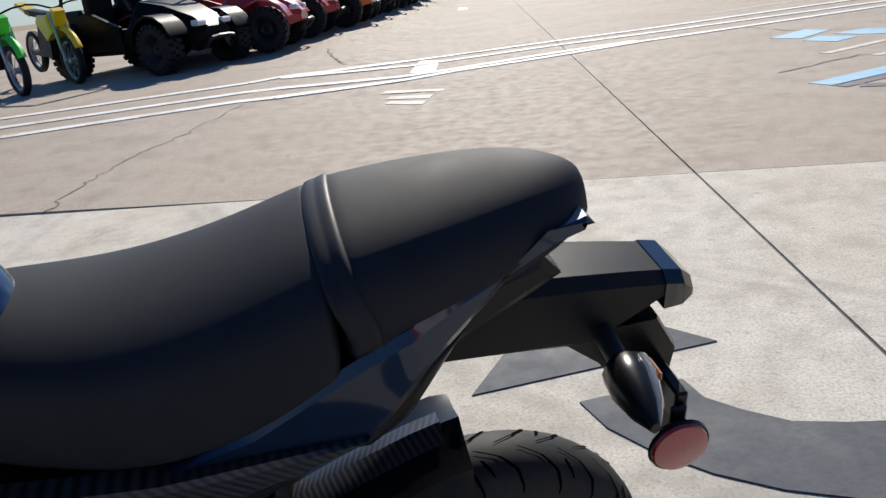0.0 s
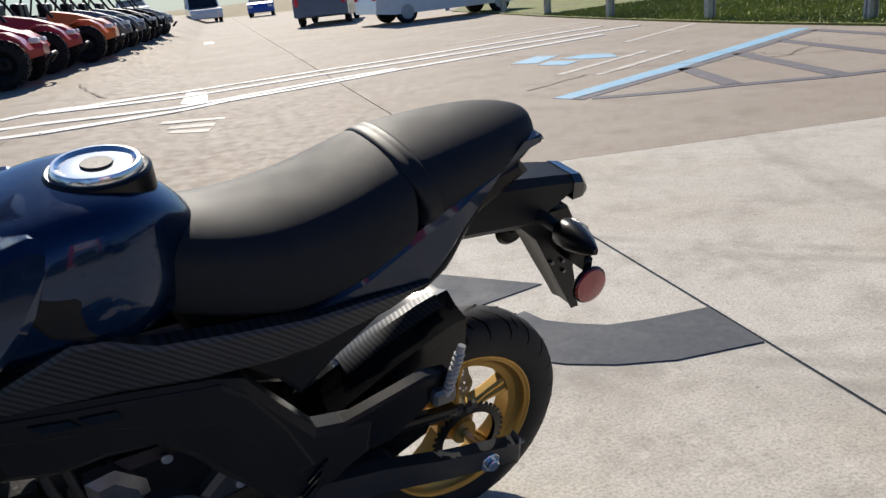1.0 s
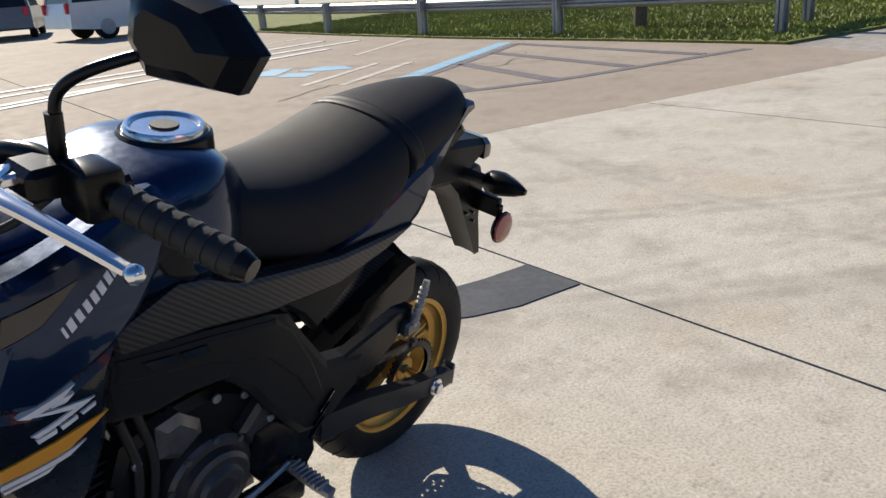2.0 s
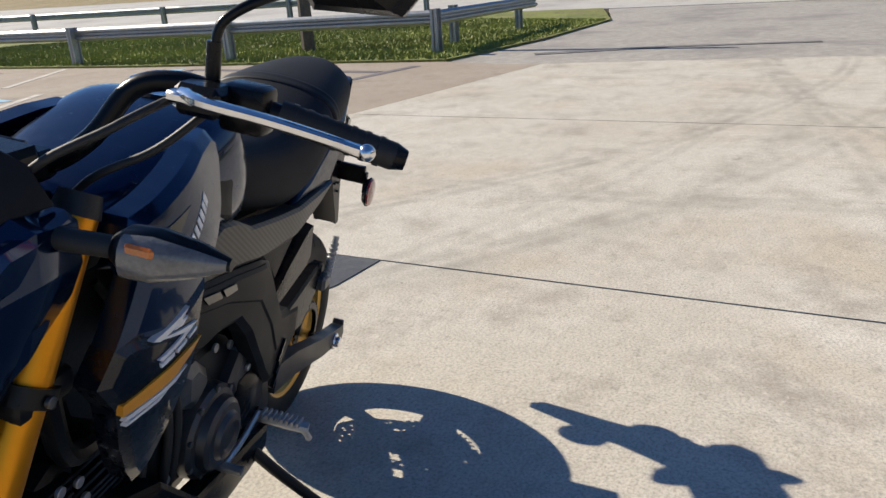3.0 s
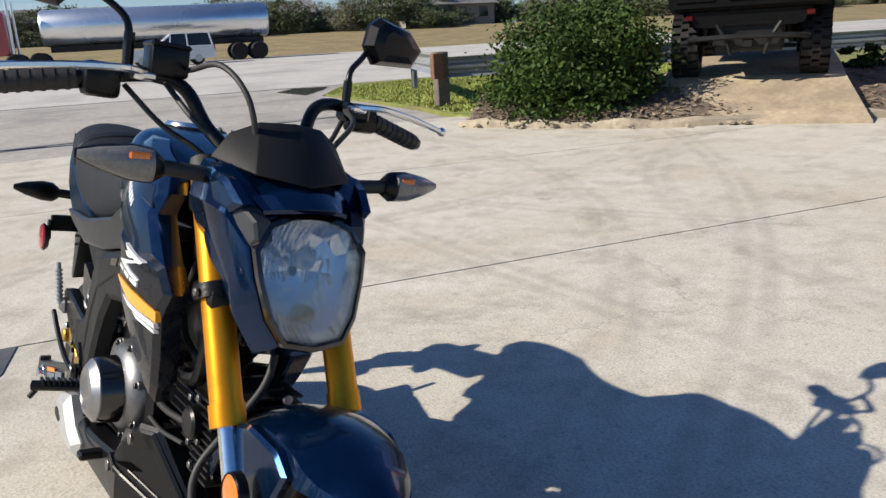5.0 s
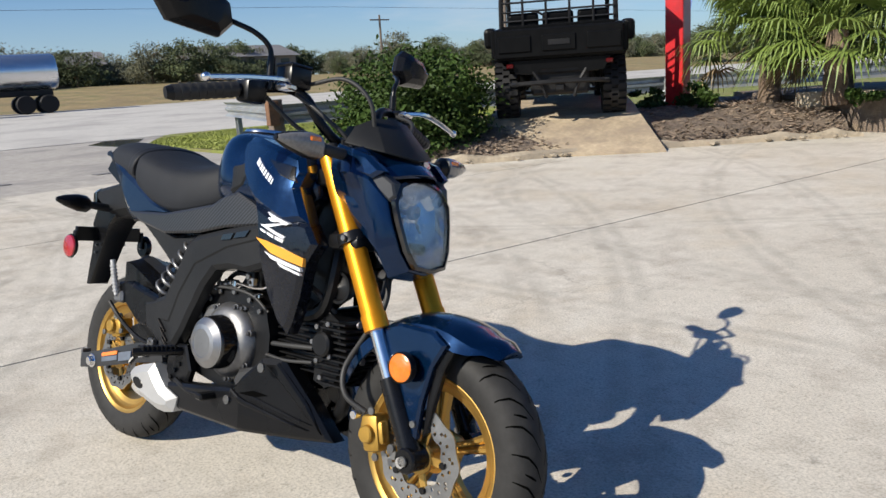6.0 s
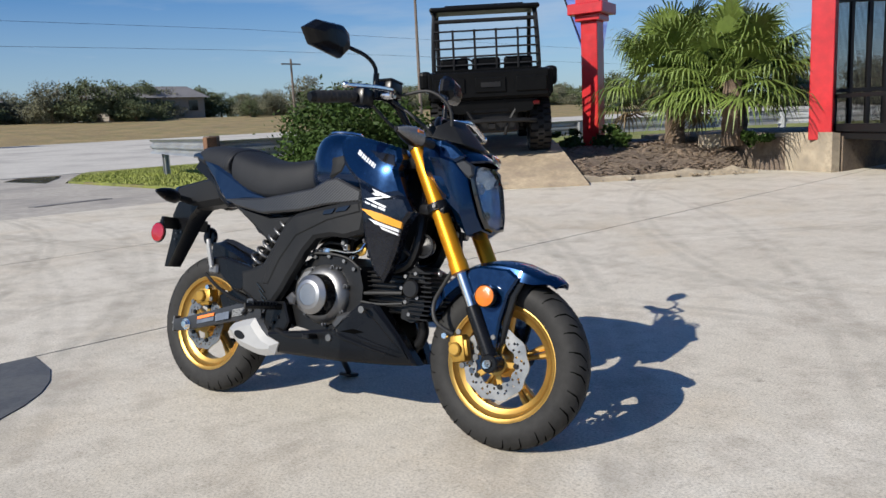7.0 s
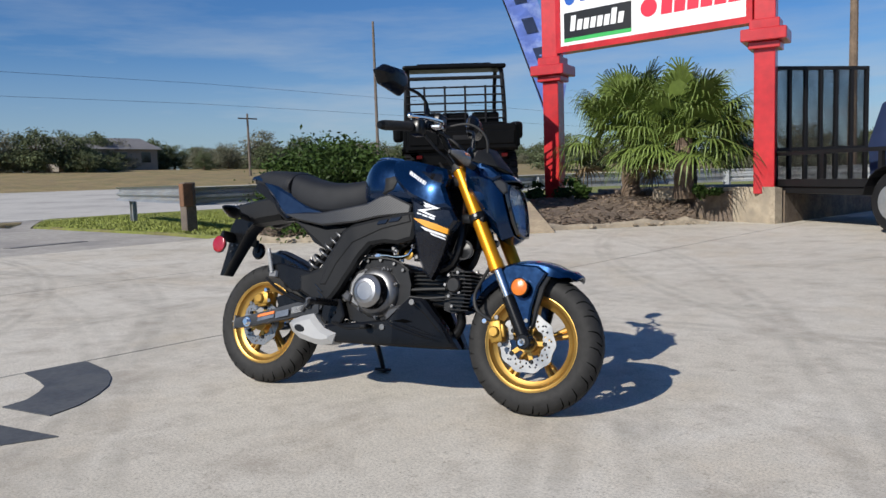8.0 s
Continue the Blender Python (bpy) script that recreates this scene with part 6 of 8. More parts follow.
# wheels
def bike_wheel(c, front):
    bm = bmesh.new()
    w = 0.052
    prof = [(-.036, .155), (-.043, .163), (-.051, .182), (-w, .200), (-.048, .218), (-.037, .231), (-.020, .2395), (0, RW),
            (.020, .2395), (.037, .231), (.048, .218), (w, .200), (.051, .182), (.043, .163), (.036, .155), (-.036, .155)]
    lathe(bm, prof, c, 72)
    tyre = bp("wheel", bm, M_BTYRE, label="black tyre with slanted road tread", smooth=50)

    def surf(y):
        for (y0, r0), (y1, r1) in zip(prof[1:13], prof[2:14]):
            if y0 <= y <= y1:
                return r0 + (r1 - r0) * (y - y0) / (y1 - y0)
        return .2

    # grooves are thin strips just above the rubber, their shade put into the colour
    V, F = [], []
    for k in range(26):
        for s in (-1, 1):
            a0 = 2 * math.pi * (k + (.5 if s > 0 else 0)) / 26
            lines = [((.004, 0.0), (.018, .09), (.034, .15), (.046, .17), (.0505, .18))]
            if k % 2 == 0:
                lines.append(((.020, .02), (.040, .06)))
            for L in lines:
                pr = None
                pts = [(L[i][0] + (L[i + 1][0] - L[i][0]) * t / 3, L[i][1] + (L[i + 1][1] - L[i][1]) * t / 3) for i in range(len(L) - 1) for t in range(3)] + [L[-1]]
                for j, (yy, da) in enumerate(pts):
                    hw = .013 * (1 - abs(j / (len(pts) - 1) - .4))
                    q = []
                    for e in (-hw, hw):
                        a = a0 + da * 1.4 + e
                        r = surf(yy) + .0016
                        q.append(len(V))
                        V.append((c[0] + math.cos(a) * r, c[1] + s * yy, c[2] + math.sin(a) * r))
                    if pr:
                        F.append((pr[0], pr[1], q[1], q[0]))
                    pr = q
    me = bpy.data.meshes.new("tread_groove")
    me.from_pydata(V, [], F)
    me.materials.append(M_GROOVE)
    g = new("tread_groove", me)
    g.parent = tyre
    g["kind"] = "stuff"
    # rim
    bm = bmesh.new()
    lathe(bm, [(-.041, .1675), (-.044, .1665), (-.0445, .1635), (-.042, .160), (-.040, .1545), (-.034, .152), (-.030, .149), (-.022, .139), (.022, .139), (.030, .149), (.034, .152), (.040, .1545), (.042, .160), (.0445, .1635),
               (.044, .1665), (.041, .1675), (.032, .161), (.020, .129), (-.020, .129), (-.032, .161), (-.041, .1675)], c, 72)
    bp("rim", bm, M_GOLDW, tyre, "gold painted cast rim", 40)
    for k in range(5):
        bm = bmesh.new()
        a = 2 * math.pi * k / 5 + .35
        for d in (-.16, .16):
            p0 = Vector((math.cos(a + d * .6) * .030, 0, math.sin(a + d * .6) * .030))
            p1 = Vector((math.cos(a + d * .55) * .132, 0, math.sin(a + d * .55) * .132))
            u = (p1 - p0).normalized()
            n = Vector((-u.z, 0, u.x))
            rr_ = []
            for t, wd, hh in ((0, .009, .020), (.5, .006, .013), (1, .010, .015)):
                p = Vector(c) + p0.lerp(p1, t)
                rr_.append([p + n * wd + Vector((0, -hh * .6, 0)), p + n * wd + Vector((0, hh * .6, 0)), p + n * wd * .4 + Vector((0, hh, 0)), p - n * wd * .4 + Vector((0, hh, 0)),
                            p - n * wd + Vector((0, hh * .6, 0)), p - n * wd + Vector((0, -hh * .6, 0)), p - n * wd * .4 + Vector((0, -hh, 0)), p + n * wd * .4 + Vector((0, -hh, 0))])
            loft(bm, rr_)
        bp("spoke", bm, M_GOLDW, tyre, "gold double spoke", 30)
    bm = bmesh.new()
    lathe(bm, [(-.055, .010), (-.055, .026), (-.03, .030), (-.022, .042), (.022, .042), (.03, .030), (.055, .026), (.055, .010)], c, 28)
    bp("hub", bm, M_GOLDW, tyre, "gold hub", 40)
    return tyre


def brake_disc(parent, c, y, ro, ri):
    """A wavy drilled rotor with true holes."""
    bm = bmesh.new()
    N = 80
    radii = [ri, ri + .10 * (ro - ri), ri + .27 * (ro - ri), ri + .42 * (ro - ri), ri + .58 * (ro - ri), ri + .73 * (ro - ri), ro]
    g = []
    for k in range(N):
        a = 2 * math.pi * k / N
        wv = 1 + .028 * math.cos(a * 10)
        wi = 1 + .05 * math.cos(a * 10 + 1)
        g.append([bm.verts.new((c[0] + math.cos(a) * r * (wv if i == 6 else wi if i == 0 else 1), y, c[2] + math.sin(a) * r * (wv if i == 6 else wi if i == 0 else 1))) for i, r in enumerate(radii)])
    hole = {1: (0, 4), 3: (2, 6), 5: (0, 4)}
    for k in range(N):
        for i in range(6):
            if i in (1, 3, 5)[:3] and k % 8 in hole.get(i, ()) and i != 5:
                continue
            if i == 4 and k % 8 == 1:
                continue
            bm.faces.new((g[k][i], g[(k + 1) % N][i], g[(k + 1) % N][i + 1], g[k][i + 1]))
    r = bmesh.ops.extrude_face_region(bm, geom=bm.faces[:])
    for v in r["geom"]:
        if isinstance(v, bmesh.types.BMVert):
            v.co.y += math.copysign(.004, y)
    bp("brake_disc", bm, M_DISC, parent, "drilled wavy steel brake disc", 30)
    bm = bmesh.new()
    for k in range(5):
        a = 2 * math.pi * k / 5
        m = Matrix.Translation((c[0], y, c[2])) @ Matrix.Rotation(-a, 4, 'Y')
        box(bm, (.02, -.003, -.009), (ri + .008, .003, .009), .002, m)
    disc_solid(bm, y - .006, y + .006, .034, (c[0], 0, c[2]), 20)
    bp("disc_carrier", bm, M_GOLDW, parent, "gold disc carrier", 30)
    for k in range(5):
        bm = bmesh.new()
        a = 2 * math.pi * k / 5
        disc_solid(bm, y - .010, y + .008, .0075, (c[0] + math.cos(a) * (ri + .004), 0, c[2] + math.sin(a) * (ri + .004)), 8)
        bp("disc_bolt", bm, M_ENG, parent, "", 30)


def bolt(parent, p, s, r=.009, mat=None, axis='Y'):
    r *= .82
    bm = bmesh.new()
    i = {'X': 0, 'Y': 1, 'Z': 2}[axis]
    cc = list(p)
    base = cc[i]
    cc[i] = 0
    disc_solid(bm, base, base + s * .006, r, cc, 14, axis)
    lathe(bm, [(base + s * .006, r * .55), (base + s * .002, r * .5), (base + s * .002, .0002)], cc, 6, axis)
    bp("bolt", bm, mat or M_ZINC, parent, "", 30)


w_r, w_f = bike_wheel(AX_R, False), bike_wheel(AX_F, True)
brake_disc(w_f, AX_F, -.070, .100, .060)
brake_disc(w_r, AX_R, -.060, .092, .058)


def caliper(c, y, ang, label):
    m = Matrix.Translation(c) @ Matrix.Rotation(radians(ang), 4, 'Y')
    bm = bmesh.new()
    box(bm, (-.024, y - .016, -.038), (.022, y + .028, .038), .009, m, 2)
    box(bm, (-.032, y - .010, -.024), (.030, y + .012, .024), .007, m, 2)
    cal = bp("brake_caliper", bm, M_CAL, None, label, 30)
    bm = bmesh.new()
    vv = []
    lathe(bm, [(y - .028, .0005), (y - .028, .015), (y - .025, .018), (y - .014, .019)], m @ Vector((-.004, 0, 0)) - Vector((0, 0, 0)), 20)
    bp("piston_cap", bm, M_CAL, cal, "", 30)
    for dz in (-.046, .046):
        q = m @ Vector((.012, 0, dz))
        bolt(cal, (q.x, y - .014, q.z), -1, .010)
    q = m @ Vector((-.03, 0, .04))
    bm = bmesh.new()
    disc_solid(bm, y - .030, y - .010, .009, (q.x, 0, q.z), 12)
    bp("banjo_bolt", bm, M_CHROME, cal, "", 30)
    return cal


caliper(Vector((1.085, 0, .272)), -.094, -12, "gold front brake caliper")
cal_r = caliper(Vector((0.035, 0, .335)), -.078, 80, "gold rear brake caliper")

# fork
FA, FB = Vector((.898, 0, .838)), Vector((1.190, 0, .248))
fd = (FB - FA).normalized()


def on_fork(z, y=0.0, off=0.0):
    t = (z - FA.z) / (FB.z - FA.z)
    p = FA.lerp(FB, t)
    n = Vector((-fd.z, 0, fd.x))
    return Vector((p.x, y, p.z)) + n * off


for s in (-1, 1):
    y = s * .098
    bm = bmesh.new()
    tube(bm, [on_fork(.835, y), on_fork(.50, y)], .0245, 24, 1)
    tube(bm, [on_fork(.512, y), on_fork(.482, y)], .0270, 24, 1)
    leg = bp("fork_leg", bm, M_GOLDF, None, "gold anodised upside-down fork leg", 40)
    bm = bmesh.new()
    tube(bm, [on_fork(.855, y), on_fork(.832, y)], (.0225, .027), 20, 1)
    bp("fork_cap", bm, M_RUB, leg, "black fork cap")
    bm = bmesh.new()
    tube(bm, [on_fork(.485, y), on_fork(.375, y)], .0165, 18, 1)
    bp("inner_tube", bm, M_CHROME, leg, "polished steel inner tube", 40)
    bm = bmesh.new()
    tube(bm, [on_fork(.392, y), on_fork(.375, y), on_fork(.27, y), on_fork(.235, y)], (.0215, .0235), 18, 1)
    q = on_fork(.245, 0)
    disc_solid(bm, y - .026, y + .026, .026, (q.x, 0, q.z), 20)
    bp("fork_shoe", bm, M_PLASTB, leg, "black fork shoe", 40)
    bolt(leg, (q.x, y + s * .026, q.z), s, .013)
    bolt(leg, (q.x - .045, y + s * .010, q.z + .012), s, .011)
    bm = bmesh.new()
    tube(bm, [on_fork(.672, y), on_fork(.652, y)], .0325, 20, 1)
    box(bm, (q.x * 0 + on_fork(.66).x - .052, y - .012, .652), (on_fork(.66).x - .02, y + .012, .676), .004)
    bp("pinch_clamp", bm, M_ENG, leg, "black clamp", 40)
    bolt(leg, (on_fork(.66).x + .006, y + s * .032, .664), s, .008)
bm = bmesh.new()
c0 = on_fork(.79)
box(bm, (c0.x - .045, -.118, c0.z - .02), (c0.x + .035, .118, c0.z + .02), .012, None, 2)
c1 = on_fork(.655)
box(bm, (c1.x - .06, -.120, c1.z - .018), (c1.x + .03, .120, c1.z + .018), .012, None, 2)
tube(bm, [(.852, 0, .83), (.925, 0, .66)], .03, 14, 1)
bp("fork_yoke", bm, M_ENG, None, "black fork yoke")
bm = bmesh.new()
tube(bm, [AX_F + Vector((0, -.130, 0)), AX_F + Vector((0, .130, 0))], .011, 12, 1)
bp("front_axle", bm, M_CHROME)

# front mudguard
bm = bmesh.new()
rings = []
for k in range(19):
    a = radians(55 + k * 5.73)
    e = min(1, (k + .35) / 3.2) if k < 9 else min(1, (18.4 - k) / 2.0)
    w = .084 * (.35 + .65 * e ** .6)
    R = .259 + .012 * math.sin(math.pi * k / 18) + (.010 if k < 2 else 0)
    drop = .030 * e
    prof = [(-w, -drop), (-w * .93, -.004), (-w * .55, .010), (0, .016), (w * .55, .010), (w * .93, -.004), (w, -drop),
            (w * .95, -drop), (w * .85, -.010), (0, .009), (-w * .85, -.010), (-w * .95, -drop)]
    rings.append([AX_F + Vector((math.cos(a) * (R + h), yy, math.sin(a) * (R + h))) for yy, h in prof])
loft(bm, rings)
fend = bp("front_mudguard", bm, M_BLUE, None, "metallic blue front mudguard", 40)
for s in (-1, 1):
    bm = bmesh.new()
    prism(bm, [(1.085, .492), (1.13, .505), (1.215, .500), (1.250, .478), (1.222, .43), (1.205, .36), (1.198, .285), (1.180, .268), (1.168, .30), (1.110, .425)], s * .078, s * .095, .006,
          lambda x, z, s=s: s * .008 * clamp((.50 - z) / .2, 0, 1))
    bp("mudguard_side", bm, M_BLUE, fend, "", 30)
    bm = bmesh.new()
    prism(bm, [(1.222, .470), (1.262, .466), (1.243, .43), (1.222, .355), (1.210, .30), (1.200, .285), (1.206, .36)], s * .070, s * .084, .003)
    bp("mudguard_trim", bm, M_PLASTB, fend, "black inner trim", 30)
    bm = bmesh.new()
    q = Vector((1.168, s * .118, .424))
    lathe(bm, [(s * .0, .031), (s * .010, .031), (s * .012, .029), (s * .0, .0285)], q, 30)
    lathe(bm, [(s * -.004, .0005), (s * -.004, .031), (s * .0, .031)], q, 30)
    rf = bp("side_reflector", bm, M_PLASTB, fend, "black reflector cup", 40)
    bm = bmesh.new()
    lathe(bm, [(s * .004, .0285), (s * .0105, .028), (s * .013, .022), (s * .0145, .010), (s * .015, .0005)], q, 30)
    bp("reflector_lens", bm, M_AMBER, rf, "round amber reflector", 40)
    bolt(fend, (1.192, s * .102, .315), s, .009)


# tank
def tank_half(x, zt, zs, zm, zb, wt, ws, wm, wb):
    return (x, [(0, zb), (wb, zb), (wm, zm), (ws, zs), (wt, zt - .006), (0, zt)])


bm = body_loft([tank_half(.446, .820, .810, .775, .715, .012, .024, .032, .036), tank_half(.474, .854, .838, .80, .715, .032, .054, .066, .070),
                tank_half(.512, .885, .866, .812, .705, .058, .092, .108, .112), tank_half(.560, .901, .886, .822, .700, .080, .116, .143, .146), tank_half(.625, .898, .882, .822, .700, .084, .117, .144, .146),
                tank_half(.720, .874, .862, .814, .700, .076, .108, .138, .140), tank_half(.810, .848, .837, .797, .72, .055, .088, .112, .114), tank_half(.868, .822, .812, .78, .735, .035, .062, .080, .084)])
tank = bp("fuel_tank", bm, M_BLUE, None, "metallic dark blue fuel tank", 60, 2)
bm = bmesh.new()
lathe(bm, [(.004, .0005), (.006, .020), (.006, .044), (.010, .048), (.010, .052), (.005, .055), (-.004, .056)], (.554, 0, .897), 40, 'Z')
cap = bp("filler_cap", bm, M_CHROME, tank, "polished round filler cap", 30)
bm = bmesh.new()
lathe(bm, [(-.030, .066), (-.002, .064), (.002, .060), (.001, .054), (-.010, .053)], (.554, 0, .897), 40, 'Z')
bp("cap_collar", bm, M_ENG, cap, "black collar round the cap", 30)
bm = bmesh.new()
lathe(bm, [(.0125, .038), (.0145, .042), (.0145, .050), (.0125, .054)], (.554, 0, .8885), 36, 'Z')
bp("cap_ring", bm, M_ENG, cap, "black ring", 30)
bm = bmesh.new()
lathe(bm, [(.006, .020), (.0085, .019), (.0085, .0005)], (.554, 0, .897), 24, 'Z')
bp("cap_lock", bm, M_RUB, cap, "black lock cover", 30)
for s in (-1, 1):
    bm = bmesh.new()
    prism(bm, [(.540, .735), (.534, .815), (.560, .862), (.592, .884), (.640, .850), (.690, .812), (.660, .757), (.60, .735)], s * .120, s * .146, .010,
          lambda x, z, s=s: s * (-.42 * max(0, z - .80) - .50 * max(0, .615 - x) - .004))
    bp("knee_pad", bm, M_PLAST, tank, "matte black knee pad", 30)


def soft(v):
    return 0.5 * (v + math.sqrt(v * v + 0.0009))


def shroud_y(x, z):
    return -.40 * soft(z - .77) - .28 * soft(.62 - z) - .35 * soft(x - .84) - .25 * soft(.76 - x) + .012


UP = [(.600, .856), (.650, .878), (.70, .873), (.78, .854), (.872, .830), (.888, .796), (.880, .763), (.892, .734), (.911, .686), (.888, .690), (.850, .684), (.752, .727), (.715, .752), (.675, .785), (.630, .838)]
LOW = [(.752, .727), (.850, .684), (.888, .690), (.911, .686), (.932, .644), (.905, .603), (.880, .530), (.852, .470), (.830, .437), (.806, .462), (.786, .52), (.775, .60), (.770, .66), (.762, .70)]
for s in (-1, 1):
    f = lambda x, z, s=s: s * shroud_y(x, z)
    bm = bmesh.new()
    prism(bm, UP, s * .140, s * .178, .012, f)
    sh = bp("tank_shroud", bm, M_BLUE, None, "metallic blue tank shroud", 20)
    bm = bmesh.new()
    prism(bm, LOW, s * .138, s * .176, .010, f)
    bp("shroud_lower", bm, M_BLUED, sh, "dark navy lower shroud panel", 20)
    bm = bmesh.new()
    prism(bm, [(.778, .822), (.866, .806), (.876, .772), (.831, .786)], s * .172, s * .1792, .002, f)
    bp("shroud_vent", bm, M_GLOSSB, sh, "gloss black inlet panel", 15)

    def decal(name, polys, mat, label, lift=.1790):
        b_ = bmesh.new()
        for q in polys:
            prism(b_, q, s * .170, s * lift, 0, f)
        bp(name, b_, mat, sh, label, 20)
    decal("orange_stripe", [[(.775, .648), (.812, .643), (.860, .630), (.906, .613), (.902, .595), (.862, .606), (.824, .618)]], M_ORANGE, "orange stripe decal")
    decal("white_stripe", [[(.804, .620), (.850, .606), (.896, .592), (.896, .584), (.825, .605)], [(.840, .599), (.893, .580), (.893, .575), (.848, .590)]], M_WHITED, "white stripe decal")
    decal("white_emblem", [[(.810, .706), (.872, .684), (.861, .680), (.828, .691)], [(.861, .684), (.872, .684), (.812, .672), (.789, .677)], [(.789, .677), (.812, .674), (.862, .655), (.856, .651)], [(.812, .694), (.828, .693), (.838, .685), (.822, .686)]],
          M_WHITED, "white angular emblem", .1790)
    decal("white_bar", [[(.789, .669), (.808, .663), (.806, .659), (.790, .664)], [(.812, .662), (.832, .656), (.830, .650), (.812, .657)], [(.836, .655), (.858, .648), (.856, .642), (.836, .649)]], M_WHITED, "white bar decal", .1790)
    nx, nz = .087 / 8, -.052 / 8
    for k in range(8):
        w_ = (.80, .62, .70, .62, .60, .62, .66, .30)[k]
        h_ = 1.25 if k in (0, 6) else 1.0
        decal("white_letter_bar", [[(.735 + k * nx, .8245 + k * nz + .004 * (h_ - 1)), (.735 + (k + w_) * nx, .8245 + (k + w_) * nz), (.731 + (k + w_) * nx, .8125 + (k + w_) * nz), (.731 + k * nx, .8125 + k * nz)]],
              M_WHITED, "", .1790)

# dark frame and steering head between the shrouds
bm = bmesh.new()
prism(bm, [(.47, .62), (.55, .715), (.84, .80), (.90, .77), (.905, .66), (.86, .52), (.80, .475), (.72, .56), (.60, .58)], -.050, .050, .014)
bp("frame", bm, M_ENG, None, "black steel frame", 30)
for s in (-1, 1):
    bm = bmesh.new()
    tube(bm, [(.90, s * .04, .74), (.915, s * .07, .60), (.885, s * .07, .50), (.80, s * .06, .47)], .015, 8, 4)
    bp("down_tube", bm, M_ENG, None)
for y, z, x in ((-.062, .552, .925), (.062, .60, .92)):
    bm = bmesh.new()
    s = math.copysign(1, y)
    lathe(bm, [(s * -.015, .030), (s * .004, .036), (s * .010, .036), (s * .010, .030), (s * .004, .026), (s * .006, .012), (s * .010, .0005)], (x, y, z), 28)
    bp("horn", bm, M_ENG, None, "round black horn", 30)


# seats
def seat_half(x, zc, w, zb):
    ze = zc - .020
    return (x, [(0, zb + .01), (w * .75, zb), (w, zb + .012), (w * 1.02, zb + (ze - zb) * .6), (w * .96, ze), (w * .78, zc - .004), (w * .45, zc + .009), (0, zc + .014)])


bm = body_loft([seat_half(.556, .800, .050, .735), seat_half(.540, .818, .084, .716), seat_half(.50, .816, .102, .702), seat_half(.42, .803, .120, .682), seat_half(.35, .801, .130, .670), seat_half(.27, .814, .134, .686),
                seat_half(.21, .832, .134, .714), seat_half(.175, .843, .131, .734), seat_half(.160, .847, .130, .742)])
bp("rider_seat", bm, M_SEAT, None, "black grained vinyl rider seat", 60, 2)
bm = body_loft([seat_half(.162, .849, .128, .742), seat_half(.145, .853, .126, .750), seat_half(.07, .862, .117, .772), seat_half(-.005, .867, .102, .792), seat_half(-.052, .866, .084, .804), seat_half(-.085, .860, .062, .812), seat_half(-.112, .848, .030, .818)])
pseat = bp("passenger_seat", bm, M_SEAT, None, "black grained vinyl passenger seat", 60, 2)
bm = bmesh.new()
rings = []
for x, e in ((.146, -.001), (.149, .0015), (.158, .0018), (.162, .0008), (.166, .0018), (.176, .0015), (.179, -.001)):
    _, h = seat_half(x, .8545 - (x - .145) * .32, .1285 + (x - .16) * .1, .745)
    rings.append([Vector((x - .018 * (abs(y) / .13) ** 2 * (1.4 if z < .82 else .5), y * (1 + e * 5), z + e * (1 if z > .78 else .3))) for y, z in sym([(y, z) for y, z in h if z > .755 or y == 0])])
loft(bm, rings)
bp("seat_strap", bm, M_STRAP, pseat, "black seat strap with a raised edge", 50, 1)

bm = bmesh.new()
prism(bm, [(-.06, .79), (.10, .70), (.30, .66), (.50, .68), (.52, .73), (.36, .70), (.20, .74), (.06, .785), (-.04, .815)], -.088, .088, .01)
bp("seat_base", bm, M_PLASTB, None, "black seat base", 30)

bm = bmesh.new()
prism(bm, [(.15, .70), (.50, .69), (.74, .70), (.74, .61), (.48, .57), (.36, .53), (.27, .57), (.19, .65)], -.082, .082, .01)
bp("inner_cover", bm, M_PLASTB, None, "black inner cover", 30)

